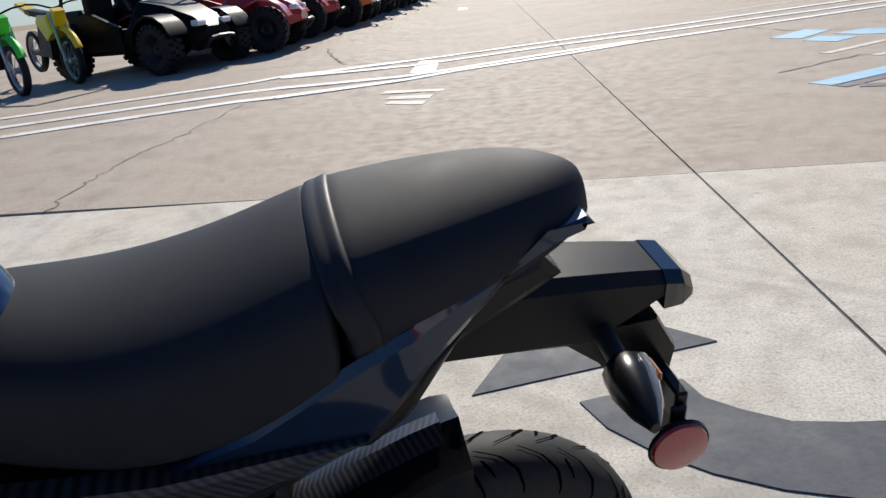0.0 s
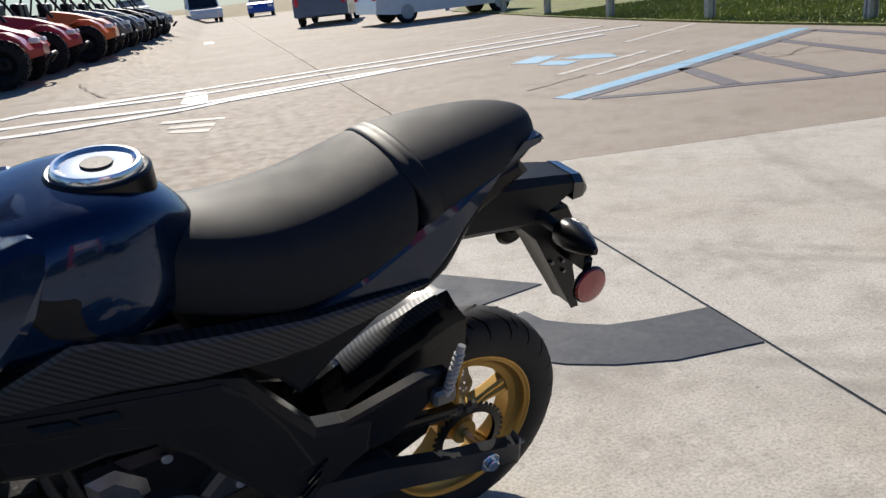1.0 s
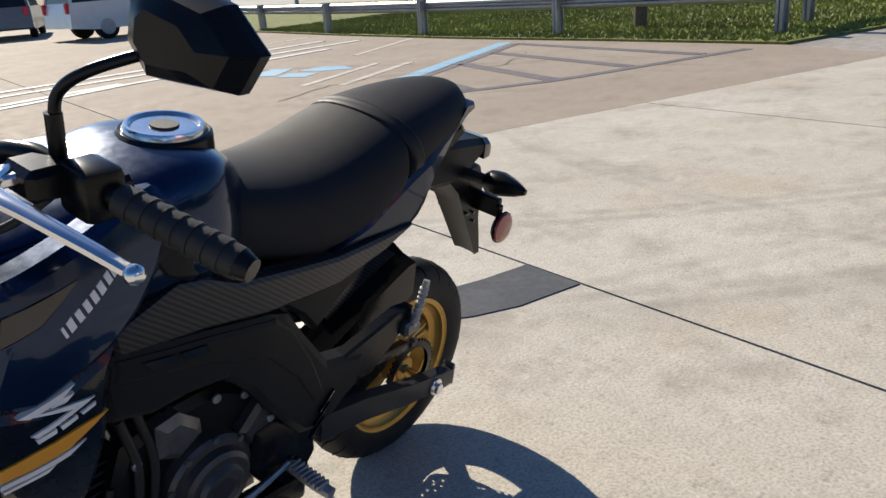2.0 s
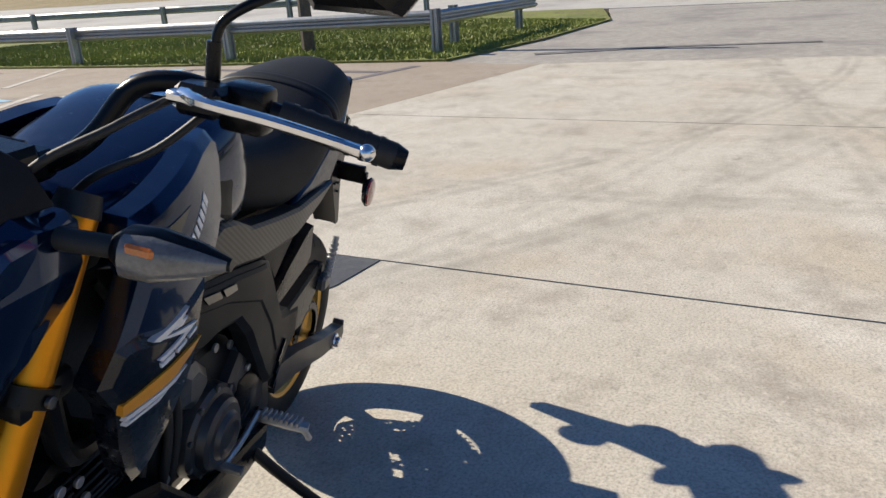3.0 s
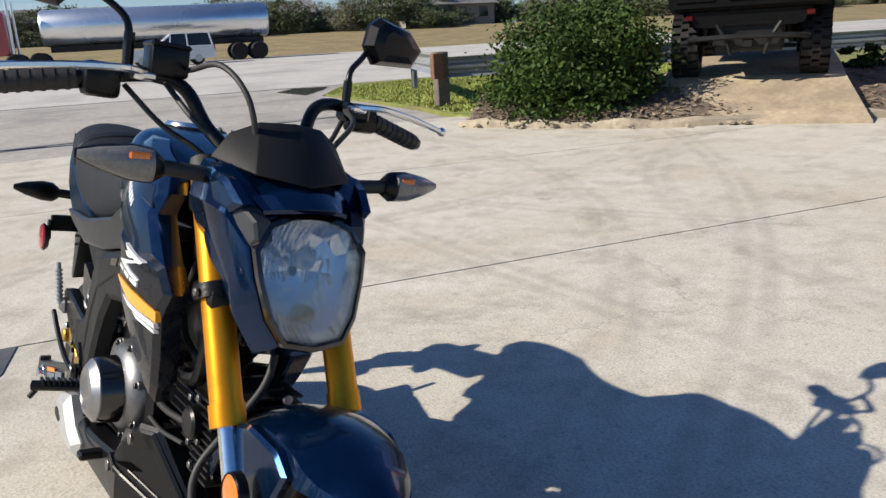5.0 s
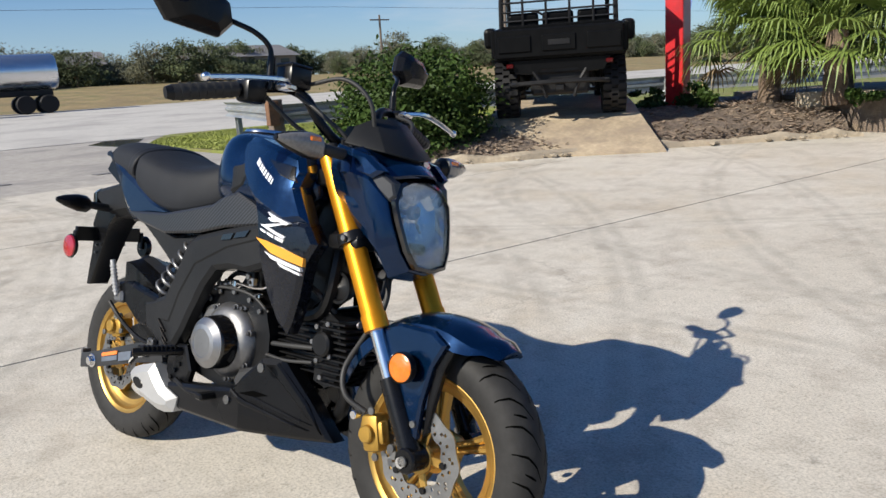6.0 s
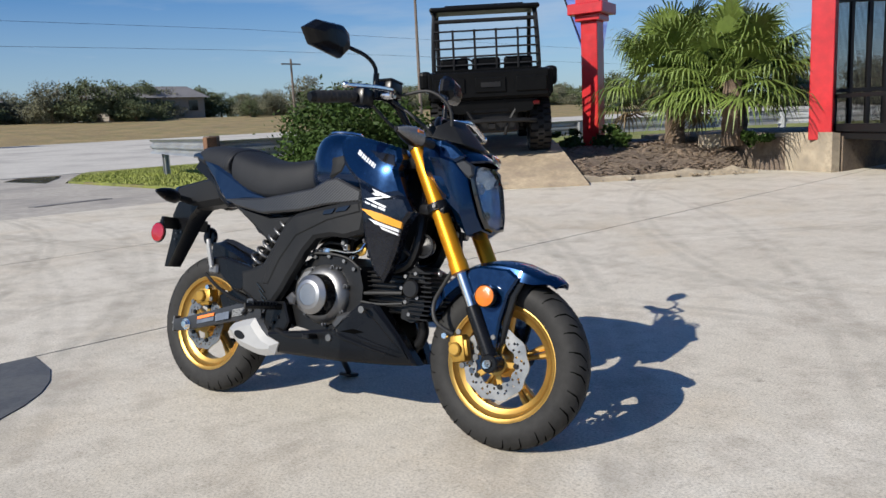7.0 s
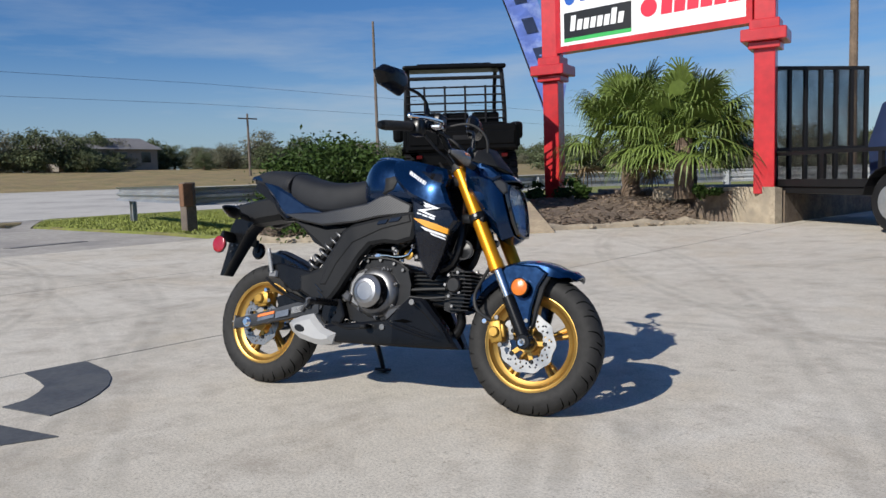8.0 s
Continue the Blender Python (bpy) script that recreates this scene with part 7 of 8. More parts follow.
# tail and side panels
for s in (-1, 1):
    bm = bmesh.new()
    f = lambda x, z, s=s: -s * (.26 * max(0, .10 - x) + .0 * z)
    prism(bm, [(-.098, .832), (-.088, .844), (-.05, .840), (-.02, .830), (.06, .806), (.153, .764), (.26, .708), (.345, .680), (.24, .672), (.155, .662), (.125, .688), (.085, .736), (.028, .780), (-.010, .812), (-.045, .836)], s * .095, s * .128, .010, f)
    tail = bp("tail_panel", bm, M_BLUET, None, "metallic dark blue tail panel", 25)
    bm = bmesh.new()
    prism(bm, [(.028, .777), (.085, .733), (.125, .685), (.155, .660), (.345, .660), (.15, .648), (.112, .674), (.07, .726)], s * .095, s * .118, .006, f)
    bp("tail_lower", bm, M_PLASTB, tail, "black lower tail edge", 25)
    bm = bmesh.new()
    prism(bm, [(.150, .676), (.245, .678), (.345, .680), (.44, .694), (.548, .712), (.600, .738), (.640, .745), (.735, .705), (.731, .672), (.60, .660), (.50, .640), (.345, .628), (.22, .650)], s * .105, s * .136, .006,
          lambda x, z, s=s: s * .010 * math.sin((x - .15) * 5))
    bp("side_cover", bm, M_CARBON, None, "black side cover with a carbon weave pattern", 25)
    bm = bmesh.new()
    prism(bm, [(.170, .660), (.25, .645), (.345, .622), (.42, .630), (.462, .634), (.425, .600), (.392, .572), (.360, .528), (.305, .570), (.23, .620)], s * .085, s * .112, .008)
    bp("lower_side_cover", bm, M_PLAST, None, "grained black lower side cover", 25)
    # main frame cover
    bm = bmesh.new()
    fy = lambda x, z, s=s: s * (.018 * clamp((x - .3) / .2, 0, 1) - .05 * max(0, x - .66))
    prism(bm, [(.408, .555), (.445, .612), (.490, .632), (.60, .655), (.722, .676), (.750, .680), (.760, .640), (.752, .580), (.690, .562), (.635, .566), (.572, .556), (.530, .512), (.498, .462), (.470, .425), (.445, .388),
               (.408, .345), (.345, .322), (.30, .350), (.255, .372), (.245, .44), (.30, .452), (.345, .466)], s * .092, s * .128, .012, fy)
    fc = bp("frame_cover", bm, M_PLAST, None, "grained dark grey frame cover", 20)
    bm = bmesh.new()
    prism(bm, [(.478, .622), (.60, .648), (.735, .672), (.745, .640), (.62, .610), (.50, .560), (.43, .480), (.385, .40), (.352, .40), (.392, .50), (.44, .585)], s * .124, s * .1310, .006, fy)
    bp("cover_ridge", bm, M_PLAST, fc, "", 15)
    for slot in ([(.610, .643), (.652, .650), (.640, .634), (.604, .630)], [(.662, .652), (.706, .660), (.692, .644), (.652, .638)]):
        bm = bmesh.new()
        prism(bm, slot, s * .130, s * .1352, 0, fy)
        bp("cover_slot", bm, M_GLOSSB, fc, "dark slot", 15)
    for k in range(3):
        bm = bmesh.new()
        prism(bm, [(.335 + k * .012, .405 - k * .022), (.372 + k * .012, .378 - k * .022), (.372 + k * .012, .374 - k * .022), (.335 + k * .012, .401 - k * .022)], s * .128, s * .1345, 0, fy)
        bp("cover_groove", bm, M_GLOSSB, fc)
    # rear peg plate
    bm = bmesh.new()
    prism(bm, [(.305, .450), (.255, .372), (.215, .372), (.150, .415), (.105, .455), (.105, .475), (.150, .482), (.245, .462)], s * .100, s * .124, .006)
    bp("peg_plate", bm, M_PLASTB, None, "black rear peg plate", 25)
    bm = bmesh.new()
    tube(bm, [(.118, s * .135, .440), (.092, s * .138, .535)], .0068, 10, 1)
    for k in range(8):
        t = .12 + k * .10
        p = Vector((.118, s * .135, .440)).lerp(Vector((.092, s * .138, .535)), t)
        disc_solid(bm, p.z - .003, p.z + .003, .0095, (p.x, p.y, 0), 10, 'Z')
    pg = bp("rear_peg", bm, M_SILVER, None, "folded silver rear peg", 30)
    bm = bmesh.new()
    box(bm, (.098, s * .12 - .014, .420), (.142, s * .12 + .020, .452), .006)
    bp("peg_mount", bm, M_CASTG, pg, "", 30)
    # swingarm
    bm = bmesh.new()
    rings = []
    for x, z, h in ((-.045, .232, .019), (-.010, .236, .022), (.10, .262, .024), (.24, .298, .027), (.36, .322, .030)):
        yy = s * (.126 if x < .2 else .118)
        rings.append([Vector((x, yy - .014, z - h)), Vector((x, yy + .014, z - h)), Vector((x, yy + .017, z)), Vector((x, yy + .014, z + h)), Vector((x, yy - .014, z + h)), Vector((x, yy - .017, z))])
    loft(bm, rings)
    sw = bp("swingarm", bm, M_GREYARM, None, "dark grey painted swingarm", 30)
    bm = bmesh.new()
    disc_solid(bm, s * .140, s * .156, .013, (.022, 0, .240), 8)
    disc_solid(bm, s * .138, s * .146, .020, (.022, 0, .240), 18)
    bp("axle_nut", bm, M_CHROME, sw, "bright axle nut", 30)
    bm = bmesh.new()
    box(bm, (-.052, s * .126 - .014, .208), (-.044, s * .126 + .014, .262), .002)
    tube(bm, [(-.068, s * .126, .236), (-.03, s * .126, .238)], .004, 6, 1)
    bp("chain_adjuster", bm, M_CASTG, sw, "grey chain adjuster", 30)
    if s < 0:
        bm = bmesh.new()
        for (x0, x1, dz0, dz1) in ((.075, .155, .006, .012),):
            prism(bm, [(x0, .2545 + dz0), (x1, .2745 + dz0), (x1, .2745 + dz1 + .004), (x0, .2545 + dz1 + .004)], s * .142, s * .1442, 0)
        bp("orange_label", bm, M_DECALO, sw, "orange label bar", 15)
        bm = bmesh.new()
        prism(bm, [(.075, .2455), (.155, .2645), (.155, .2775), (.075, .2585)], s * .142, s * .1437, 0)
        prism(bm, [(.162, .2620), (.225, .2770), (.225, .3010), (.162, .2860)], s * .1405, s * .1437, 0)
        bp("blue_label", bm, M_DECALB, sw, "grey-blue printed label", 15)
        bm = bmesh.new()
        for k in range(6):
            z = .270 + k * .0042
            prism(bm, [(.235, z + .014), (.290, z + .0265), (.290, z + .0285), (.235, z + .016)], s * .134, s * .1385, 0)
        bp("printed_label", bm, M_SILVER, sw, "pale printed label in bars", 15)
bm = bmesh.new()
tube(bm, [(.022, -.14, .240), (.022, .14, .240)], .010, 12, 1)
bp("rear_axle", bm, M_CHROME)
bm = bmesh.new()
box(bm, (.20, -.115, .275), (.30, .115, .315), .012)
tube(bm, [(.355, -.13, .322), (.355, .13, .322)], .018, 12, 1)
bp("swingarm_bridge", bm, M_GREYARM)

# rear mudguard over the tyre: a creased top between two sharp edges, with a carbon inlay
HUG = ((.036, .546, .524, .450, .066), (.060, .541, .524, .440, .068), (.10, .530, .512, .428, .070), (.18, .500, .482, .385, .073), (.25, .466, .450, .345, .075), (.33, .428, .412, .318, .076))
bm = bmesh.new()
loft(bm, [[Vector((x, y, z)) for y, z in ((-w, zl), (-w, ze), (-w * .45, ze + (zc - ze) * .35), (0, zc), (w * .45, ze + (zc - ze) * .35), (w, ze), (w, zl), (w - .005, zl), (w - .008, ze - .008), (0, zc - .012), (-w + .008, ze - .008), (-w + .005, zl))]
          for x, zc, ze, zl, w in HUG])
hug = bp("rear_mudguard", bm, M_PLASTB, None, "black rear mudguard with sharp creased edges", 18)
bm = bmesh.new()
loft(bm, [[Vector((x, y * w, ze + (zc - ze) * f + .0035)) for y, f in ((-.40, .42), (0, 1.0), (.40, .42))] for x, zc, ze, zl, w in HUG[1:5]], close=False, caps=False)
bp("mudguard_inlay", bm, M_CARBON, hug, "carbon weave inlay")
for s in (-1, 1):
    bm = bmesh.new()
    prism(bm, [(.33, .40), (.34, .30), (.20, .272), (.12, .305), (.10, .345), (.17, .372), (.25, .345)], s * .066, s * .078, .004)
    bp("mudguard_side", bm, M_PLASTB, hug, "", 25)

# shock
SA, SB = Vector((.425, -.086, .606)), Vector((.272, -.086, .456))
bm = bmesh.new()
d = (SB - SA).normalized()
u = d.cross(Vector((0, 1, 0))).normalized()
w = d.cross(u)
pts = []
L = (SB - SA).length
for k in range(6 * 14 + 1):
    a = 2 * math.pi * k / 14
    pts.append(SA + d * (L * (.04 + .92 * k / 84)) + (u * math.cos(a) + w * math.sin(a)) * .031)
tube(bm, pts, .0060, 8, 1)
spring = bp("shock_spring", bm, M_CASTG, None, "silver coil spring", 50)
bm = bmesh.new()
tube(bm, [SA - d * .03, SB + d * .05], .014, 10, 1)
bp("damper", bm, M_ENG, spring, "black damper body")

# engine
bm = bmesh.new()
prism(bm, [(.430, .33), (.442, .42), (.490, .475), (.540, .505), (.640, .505), (.715, .480), (.735, .42), (.735, .35), (.700, .290), (.560, .265), (.46, .28)], -.095, .095, .015)
eng = bp("engine", bm, M_ENG, None, "black engine with grey covers", 30)
# right side: a deep black drum with a bright cap on a cast flange
ec = (.592, 0, .384)
bm = bmesh.new()
lathe(bm, [(-.086, .096), (-.100, .094), (-.112, .086), (-.122, .074), (-.124, .064)], ec, 44)
prism(bm, [(.470, .365), (.478, .420), (.505, .460), (.545, .470), (.575, .440), (.560, .330), (.520, .318), (.486, .335)], -.085, -.112, .012)
cov = bp("engine_cover", bm, M_CASTG, eng, "grey cast clutch cover", 30)
bm = bmesh.new()
lathe(bm, [(-.110, .068), (-.116, .0655), (-.158, .0625), (-.164, .060)], ec, 48)
bp("cover_drum", bm, M_GLOSSB, cov, "gloss black cover drum", 40)
bm = bmesh.new()
lathe(bm, [(-.158, .0605), (-.166, .0600), (-.176, .0475), (-.178, .0450), (-.180, .0340), (-.1785, .0325), (-.1785, .0005)], ec, 48)
cap2 = bp("cover_plate", bm, M_PLATE, cov, "satin aluminium cap", 25)
bm = bmesh.new()
prism(bm, [(.602, .352), (.610, .366), (.616, .364), (.612, .352), (.626, .356), (.628, .351), (.612, .345)], -.168, -.1765, 0)
bp("cover_mark", bm, M_SILVER, cap2, "pale cast mark", 20)
for k in range(7):
    a = 2 * math.pi * k / 7 + .35
    bm = bmesh.new()
    q = (ec[0] + math.cos(a) * .091, 0, ec[2] + math.sin(a) * .091)
    disc_solid(bm, -.092, -.110, .0085, q, 12)
    bp("bolt_boss", bm, M_CASTG, cov, "", 30)
    bolt(cov, (q[0], -.110, q[2]), -1, .0065, M_ENGG)
# left side: the generator cover with a stepped ring
ec = (.585, 0, .350)
bm = bmesh.new()
lathe(bm, [(.088, .084), (.112, .081), (.119, .075), (.121, .062)], ec, 44)
cov = bp("engine_cover", bm, M_ENGG, eng, "dark grey generator cover", 30)
bm = bmesh.new()
lathe(bm, [(.119, .066), (.134, .062), (.140, .055), (.141, .043), (.149, .038), (.151, .028), (.146, .022), (.146, .0005)], ec, 44)
bp("cover_plate", bm, M_ENGG, cov, "dark grey stepped plate", 30)
for k in range(9):
    a = 2 * math.pi * k / 9 + .3
    bolt(cov, (ec[0] + math.cos(a) * .077, .114, ec[2] + math.sin(a) * .077), 1, .007, M_CASTG)
bm = bmesh.new()
prism(bm, [(.528, .408), (.487, .449), (.430, .424), (.402, .336), (.440, .318), (.492, .328)], .085, .118, .010)
br = bp("engine_bracket", bm, M_ENGG, eng, "dark grey cast bracket", 25)
for x, z in ((.470, .412), (.442, .362), (.416, .346)):
    bolt(br, (x, .118, z), 1, .009, M_ALU)
bm = bmesh.new()
prism(bm, [(.668, .500), (.628, .506), (.592, .472), (.590, .446), (.632, .420), (.668, .440)], .080, .112, .014)
bp("starter_casting", bm, M_CASTG, eng, "grey rounded casting", 30)
for x in (.686, .712):
    bm = bmesh.new()
    tube(bm, [(x, .085, .530), (x - .014, .100, .440), (x, .100, .330), (x + .02, .08, .27)], .0075, 8, 5)
    bp("hose", bm, M_RUB, eng, "black hose", 50)
bm = bmesh.new()
prism(bm, [(.645, .30), (.665, .33), (.72, .345), (.735, .315), (.71, .285), (.66, .28)], -.085, -.125, .008)
bp("sump_casting", bm, M_ENGG, eng, "grey lower casting", 25)
bm = bmesh.new()
prism(bm, [(.452, .365), (.470, .345), (.490, .345), (.495, .370), (.475, .385)], -.085, -.125, .006)
bp("drain_casting", bm, M_ENGG, eng, "grey lower casting", 25)
for (x, z, r) in ((.505, .478, .011), (.545, .500, .010), (.600, .505, .011), (.660, .492, .010), (.500, .448, .012), (.470, .430, .011), (.455, .352, .014), (.700, .470, .010)):
    bolt(eng, (x, -.098, z), -1, r * .8)
for (x, z, r) in ((.505, .47, .010), (.560, .492, .010), (.640, .49, .011), (.700, .45, .010), (.70, .33, .010), (.49, .33, .011)):
    bolt(eng, (x, .098, z), 1, r, M_ALU)
for k in range(9):
    bm = bmesh.new()
    z = .352 + k * .0142
    hw = .074 - .010 * abs(k - 4) / 4
    box(bm, (.722, -hw, z - .0024), (.870, hw, z + .0024), .002)
    bp("cooling_fin", bm, M_ENG, eng)
bm = bmesh.new()
box(bm, (.715, -.052, .345), (.875, .052, .470), .01)
bp("cylinder", bm, M_ENG, eng)
bm = bmesh.new()
prism(bm, [(.862, .335), (.862, .482), (.900, .492), (.930, .478), (.940, .44), (.940, .37), (.925, .335), (.90, .325)], -.066, .066, .010)
head_ = bp("cylinder_head", bm, M_ENG, eng, "black finned cylinder head", 25)
for k in range(11):
    bm = bmesh.new()
    z = .338 + k * .0135
    box(bm, (.885, -.080, z - .0026), (.974 - .010 * abs(k - 5) / 5, .080, z + .0026), .001)
    bp("head_fin", bm, M_ENG, head_)
for (x, z) in ((.880, .460), (.915, .470), (.885, .385), (.925, .400), (.900, .350), (.868, .425)):
    bolt(head_, (x, -.080, z), -1, .0075, M_CASTG)
    bolt(head_, (x, .080, z), 1, .010, M_ALU)
bm = bmesh.new()
lathe(bm, [(-.064, .028), (-.092, .028), (-.096, .023), (-.096, .0005)], (.905, 0, .425), 24)
bp("cam_cover", bm, M_ENG, head_, "round black cam cover", 30)
for y, z in ((-.046, .474), (.046, .474), (-.030, .392), (.050, .405), (.012, .352)):
    bolt(head_, (.972, y, z), 1, .010, M_ALU, 'X')
# intake, throttle body and cables over the engine
bm = bmesh.new()
tube(bm, [(.80, -.01, .48), (.775, -.01, .53), (.73, -.01, .55), (.66, 0, .56)], .022, 12, 4)
bp("intake", bm, M_ENG, eng)
bm = bmesh.new()
lathe(bm, [(-.065, .0005), (-.065, .017), (-.072, .019), (-.074, .014), (-.074, .0005)], (.700, 0, .530), 22)
bp("throttle_pulley", bm, M_CAL, eng, "brass-coloured throttle pulley", 30)
bm = bmesh.new()
tube(bm, [(.56, -.085, .522), (.61, -.088, .524), (.66, -.085, .520), (.70, -.080, .528), (.715, -.07, .556)], .0045, 8, 4)
box(bm, (.548, -.096, .514), (.592, -.078, .532), .003)
bp("clutch_cable_end", bm, M_CHROME, eng, "bright cable end and adjuster")
for i, pts in enumerate(([(.715, -.07, .556), (.76, -.06, .62), (.84, -.05, .76), (.86, .02, .86)], [(.50, -.06, .50), (.56, -.07, .545), (.64, -.06, .55), (.72, -.05, .60)],
                         [(.52, .07, .50), (.60, .08, .54), (.70, .07, .56), (.80, .05, .70)], [(.735, -.085, .40), (.80, -.088, .405), (.87, -.080, .41)],
                         [(.64, -.05, .52), (.66, -.07, .56), (.62, -.075, .58), (.56, -.07, .575)], [(.90, -.05, .49), (.88, -.08, .53), (.83, -.085, .56), (.78, -.07, .60)],
                         [(.735, .085, .42), (.76, .09, .30), (.78, .085, .26), (.80, .05, .24)])):
    bm = bmesh.new()
    tube(bm, pts, .0062, 8, 5)
    bp("hose", bm, M_RUB, eng, "black hose", 50)
for p in ((.655, -.092, .548), (.640, -.085, .585), (.745, -.075, .520), (.79, -.08, .50)):
    bm = bmesh.new()
    box(bm, (p[0] - .014, p[1] - .01, p[2] - .014), (p[0] + .014, p[1] + .01, p[2] + .014), .004)
    b_ = bp("bracket", bm, M_ENG, eng, "", 30)
    bolt(b_, (p[0], p[1] - .010, p[2]), -1, .009)

for (x, z, w, h, m_) in ((.520, .506, .022, .012, M_CHROME), (.552, .520, .030, .010, M_CASTG), (.662, .535, .016, .022, M_ALU), (.690, .505, .012, .012, M_CHROME), (.735, .560, .014, .020, M_CASTG), (.470, .470, .016, .016, M_CASTG), (.640, .470, .020, .010, M_CASTG)):
    bm = bmesh.new()
    box(bm, (x - w / 2, -.104, z - h / 2), (x + w / 2, -.088, z + h / 2), .003)
    b_ = bp("fitting", bm, m_, eng, "small metal fitting", 30)
    bolt(b_, (x, -.104, z), -1, .006, M_ENGG)
for pts in ([(.44, -.100, .415), (.50, -.108, .495), (.56, -.106, .512), (.66, -.098, .505), (.72, -.09, .47)], [(.53, -.10, .50), (.56, -.11, .55), (.63, -.105, .575), (.70, -.09, .56)], [(.735, -.10, .375), (.80, -.098, .372), (.88, -.09, .380)]):
    bm = bmesh.new()
    tube(bm, pts, .0042, 8, 6)
    bp("lead", bm, M_RUB, eng, "thin black lead", 50)

# exhaust
bm = bmesh.new()
tube(bm, [(.900, -.01, .335), (.902, 0, .290), (.868, 0, .240), (.78, -.02, .225), (.60, -.05, .215), (.48, -.085, .225), (.38, -.105, .235)], .017, 12, 6)
exh = bp("exhaust", bm, M_ENG, None, "black exhaust pipe with a silver end cover", 50)
bm = bmesh.new()
prism(bm, [(.238, .247), (.258, .265), (.300, .279), (.351, .291), (.379, .262), (.406, .240), (.461, .223), (.447, .184), (.410, .176), (.374, .177), (.295, .195), (.254, .222)], -.085, -.162, .020)
bp("silencer_cover", bm, M_SILVER, exh, "silver painted silencer cover", 25)
bm = bmesh.new()
prism(bm, [(.300 + math.cos(a) * .024 + .009 * math.sin(a), .232 + math.sin(a) * .012 - .009 * math.cos(a)) for a in [k * math.pi / 7 for k in range(14)]], -.150, -.1635, .003)
bp("outlet", bm, M_ENG, exh, "dark oval outlet", 30)
# under cowl
for s in (-1, 1):
    bm = bmesh.new()
    f = lambda x, z, s=s: s * (-.42 * max(0, x - .70) + .10 * min(0, z - .22))
    prism(bm, [(.400, .196), (.470, .190), (.718, .193), (.849, .195), (.920, .200), (.905, .224), (.862, .288), (.826, .334), (.797, .374), (.747, .370), (.689, .306), (.670, .288), (.573, .273), (.46, .259), (.402, .250)],
          s * .105, s * .144, .008, f)
    uc = bp("under_cowl", bm, M_PLASTB, None, "satin black under cowl", 22)
    bm = bmesh.new()
    prism(bm, [(.752, .362), (.790, .366), (.822, .328), (.862, .280), (.898, .216), (.850, .262), (.800, .318), (.768, .346)], s * .138, s * .149, .005, f)
    bp("cowl_panel", bm, M_PLASTB, uc, "", 20)
    bm = bmesh.new()
    prism(bm, [(.672, .289), (.720, .267), (.800, .241), (.868, .221), (.800, .233), (.712, .257), (.668, .279)], s * .140, s * .150, .003, f)
    bp("cowl_ridge", bm, M_PLASTB, uc, "", 15)
    bm = bmesh.new()
    prism(bm, [(.735, .280), (.800, .258), (.874, .234), (.800, .247), (.730, .269)], s * .140, s * .148, .002, f)
    bp("cowl_ridge", bm, M_PLASTB, uc, "", 15)
    # the slot is a raised near-black plate, its inner shade given as colour
    bm = bmesh.new()
    prism(bm, [(.700, .283), (.735, .293), (.768, .286), (.740, .279)], s * .140, s * .146, 0, f)
    bp("cowl_slot", bm, M_GROOVE, uc, "air slot with its shade as a near-black plate", 15)
    bolt(uc, (.658, s * .143, .259), s, .0135)
    bolt(uc, (.772, s * .140, .354), s, .0135)
bm = bmesh.new()
prism(bm, [(.44, .19), (.86, .20), (.89, .21), (.82, .24), (.44, .24)], -.05, .05, .01)
bp("cowl_floor", bm, M_PLASTB)


# headlight cowl
LENS = [(0, .608), (.046, .616), (.067, .650), (.081, .705), (.086, .744), (.065, .778), (.030, .791), (0, .793)]
xl = lambda z: 1.112 - .25 * (z - .615)


def ring_scaled(k, dx=0.0, cz=.705):
    return [Vector((xl(cz + (z - cz) * k) + dx, y * k, cz + (z - cz) * k)) for y, z in sym(LENS)]


bm = bmesh.new()
MID = [(0, .580), (.070, .588), (.102, .645), (.113, .726), (.118, .788), (.104, .828), (.060, .842), (0, .842)]
BACK = [(0, .632), (.064, .638), (.102, .682), (.122, .748), (.134, .800), (.126, .850), (.070, .866), (0, .868)]
REAR = [(0, .700), (.066, .702), (.104, .718), (.128, .768), (.138, .805), (.130, .846), (.080, .862), (0, .864)]
loft(bm, [ring_scaled(1.05, -.006), ring_scaled(1.13, -.012), [Vector((1.062 - .16 * (z - .62), y, z)) for y, z in sym(MID)], [Vector((1.000 + .10 * (.80 - z), y, z)) for y, z in sym(BACK)],
          [Vector((.945 + .10 * (.80 - z), y, z)) for y, z in sym(REAR)]], caps=False)
hcowl = bp("headlight_cowl", bm, M_BLUE, None, "faceted metallic blue headlight cowl", 22)
md = hcowl.modifiers.new("wall", 'SOLIDIFY')
md.thickness, md.offset = .004, -1
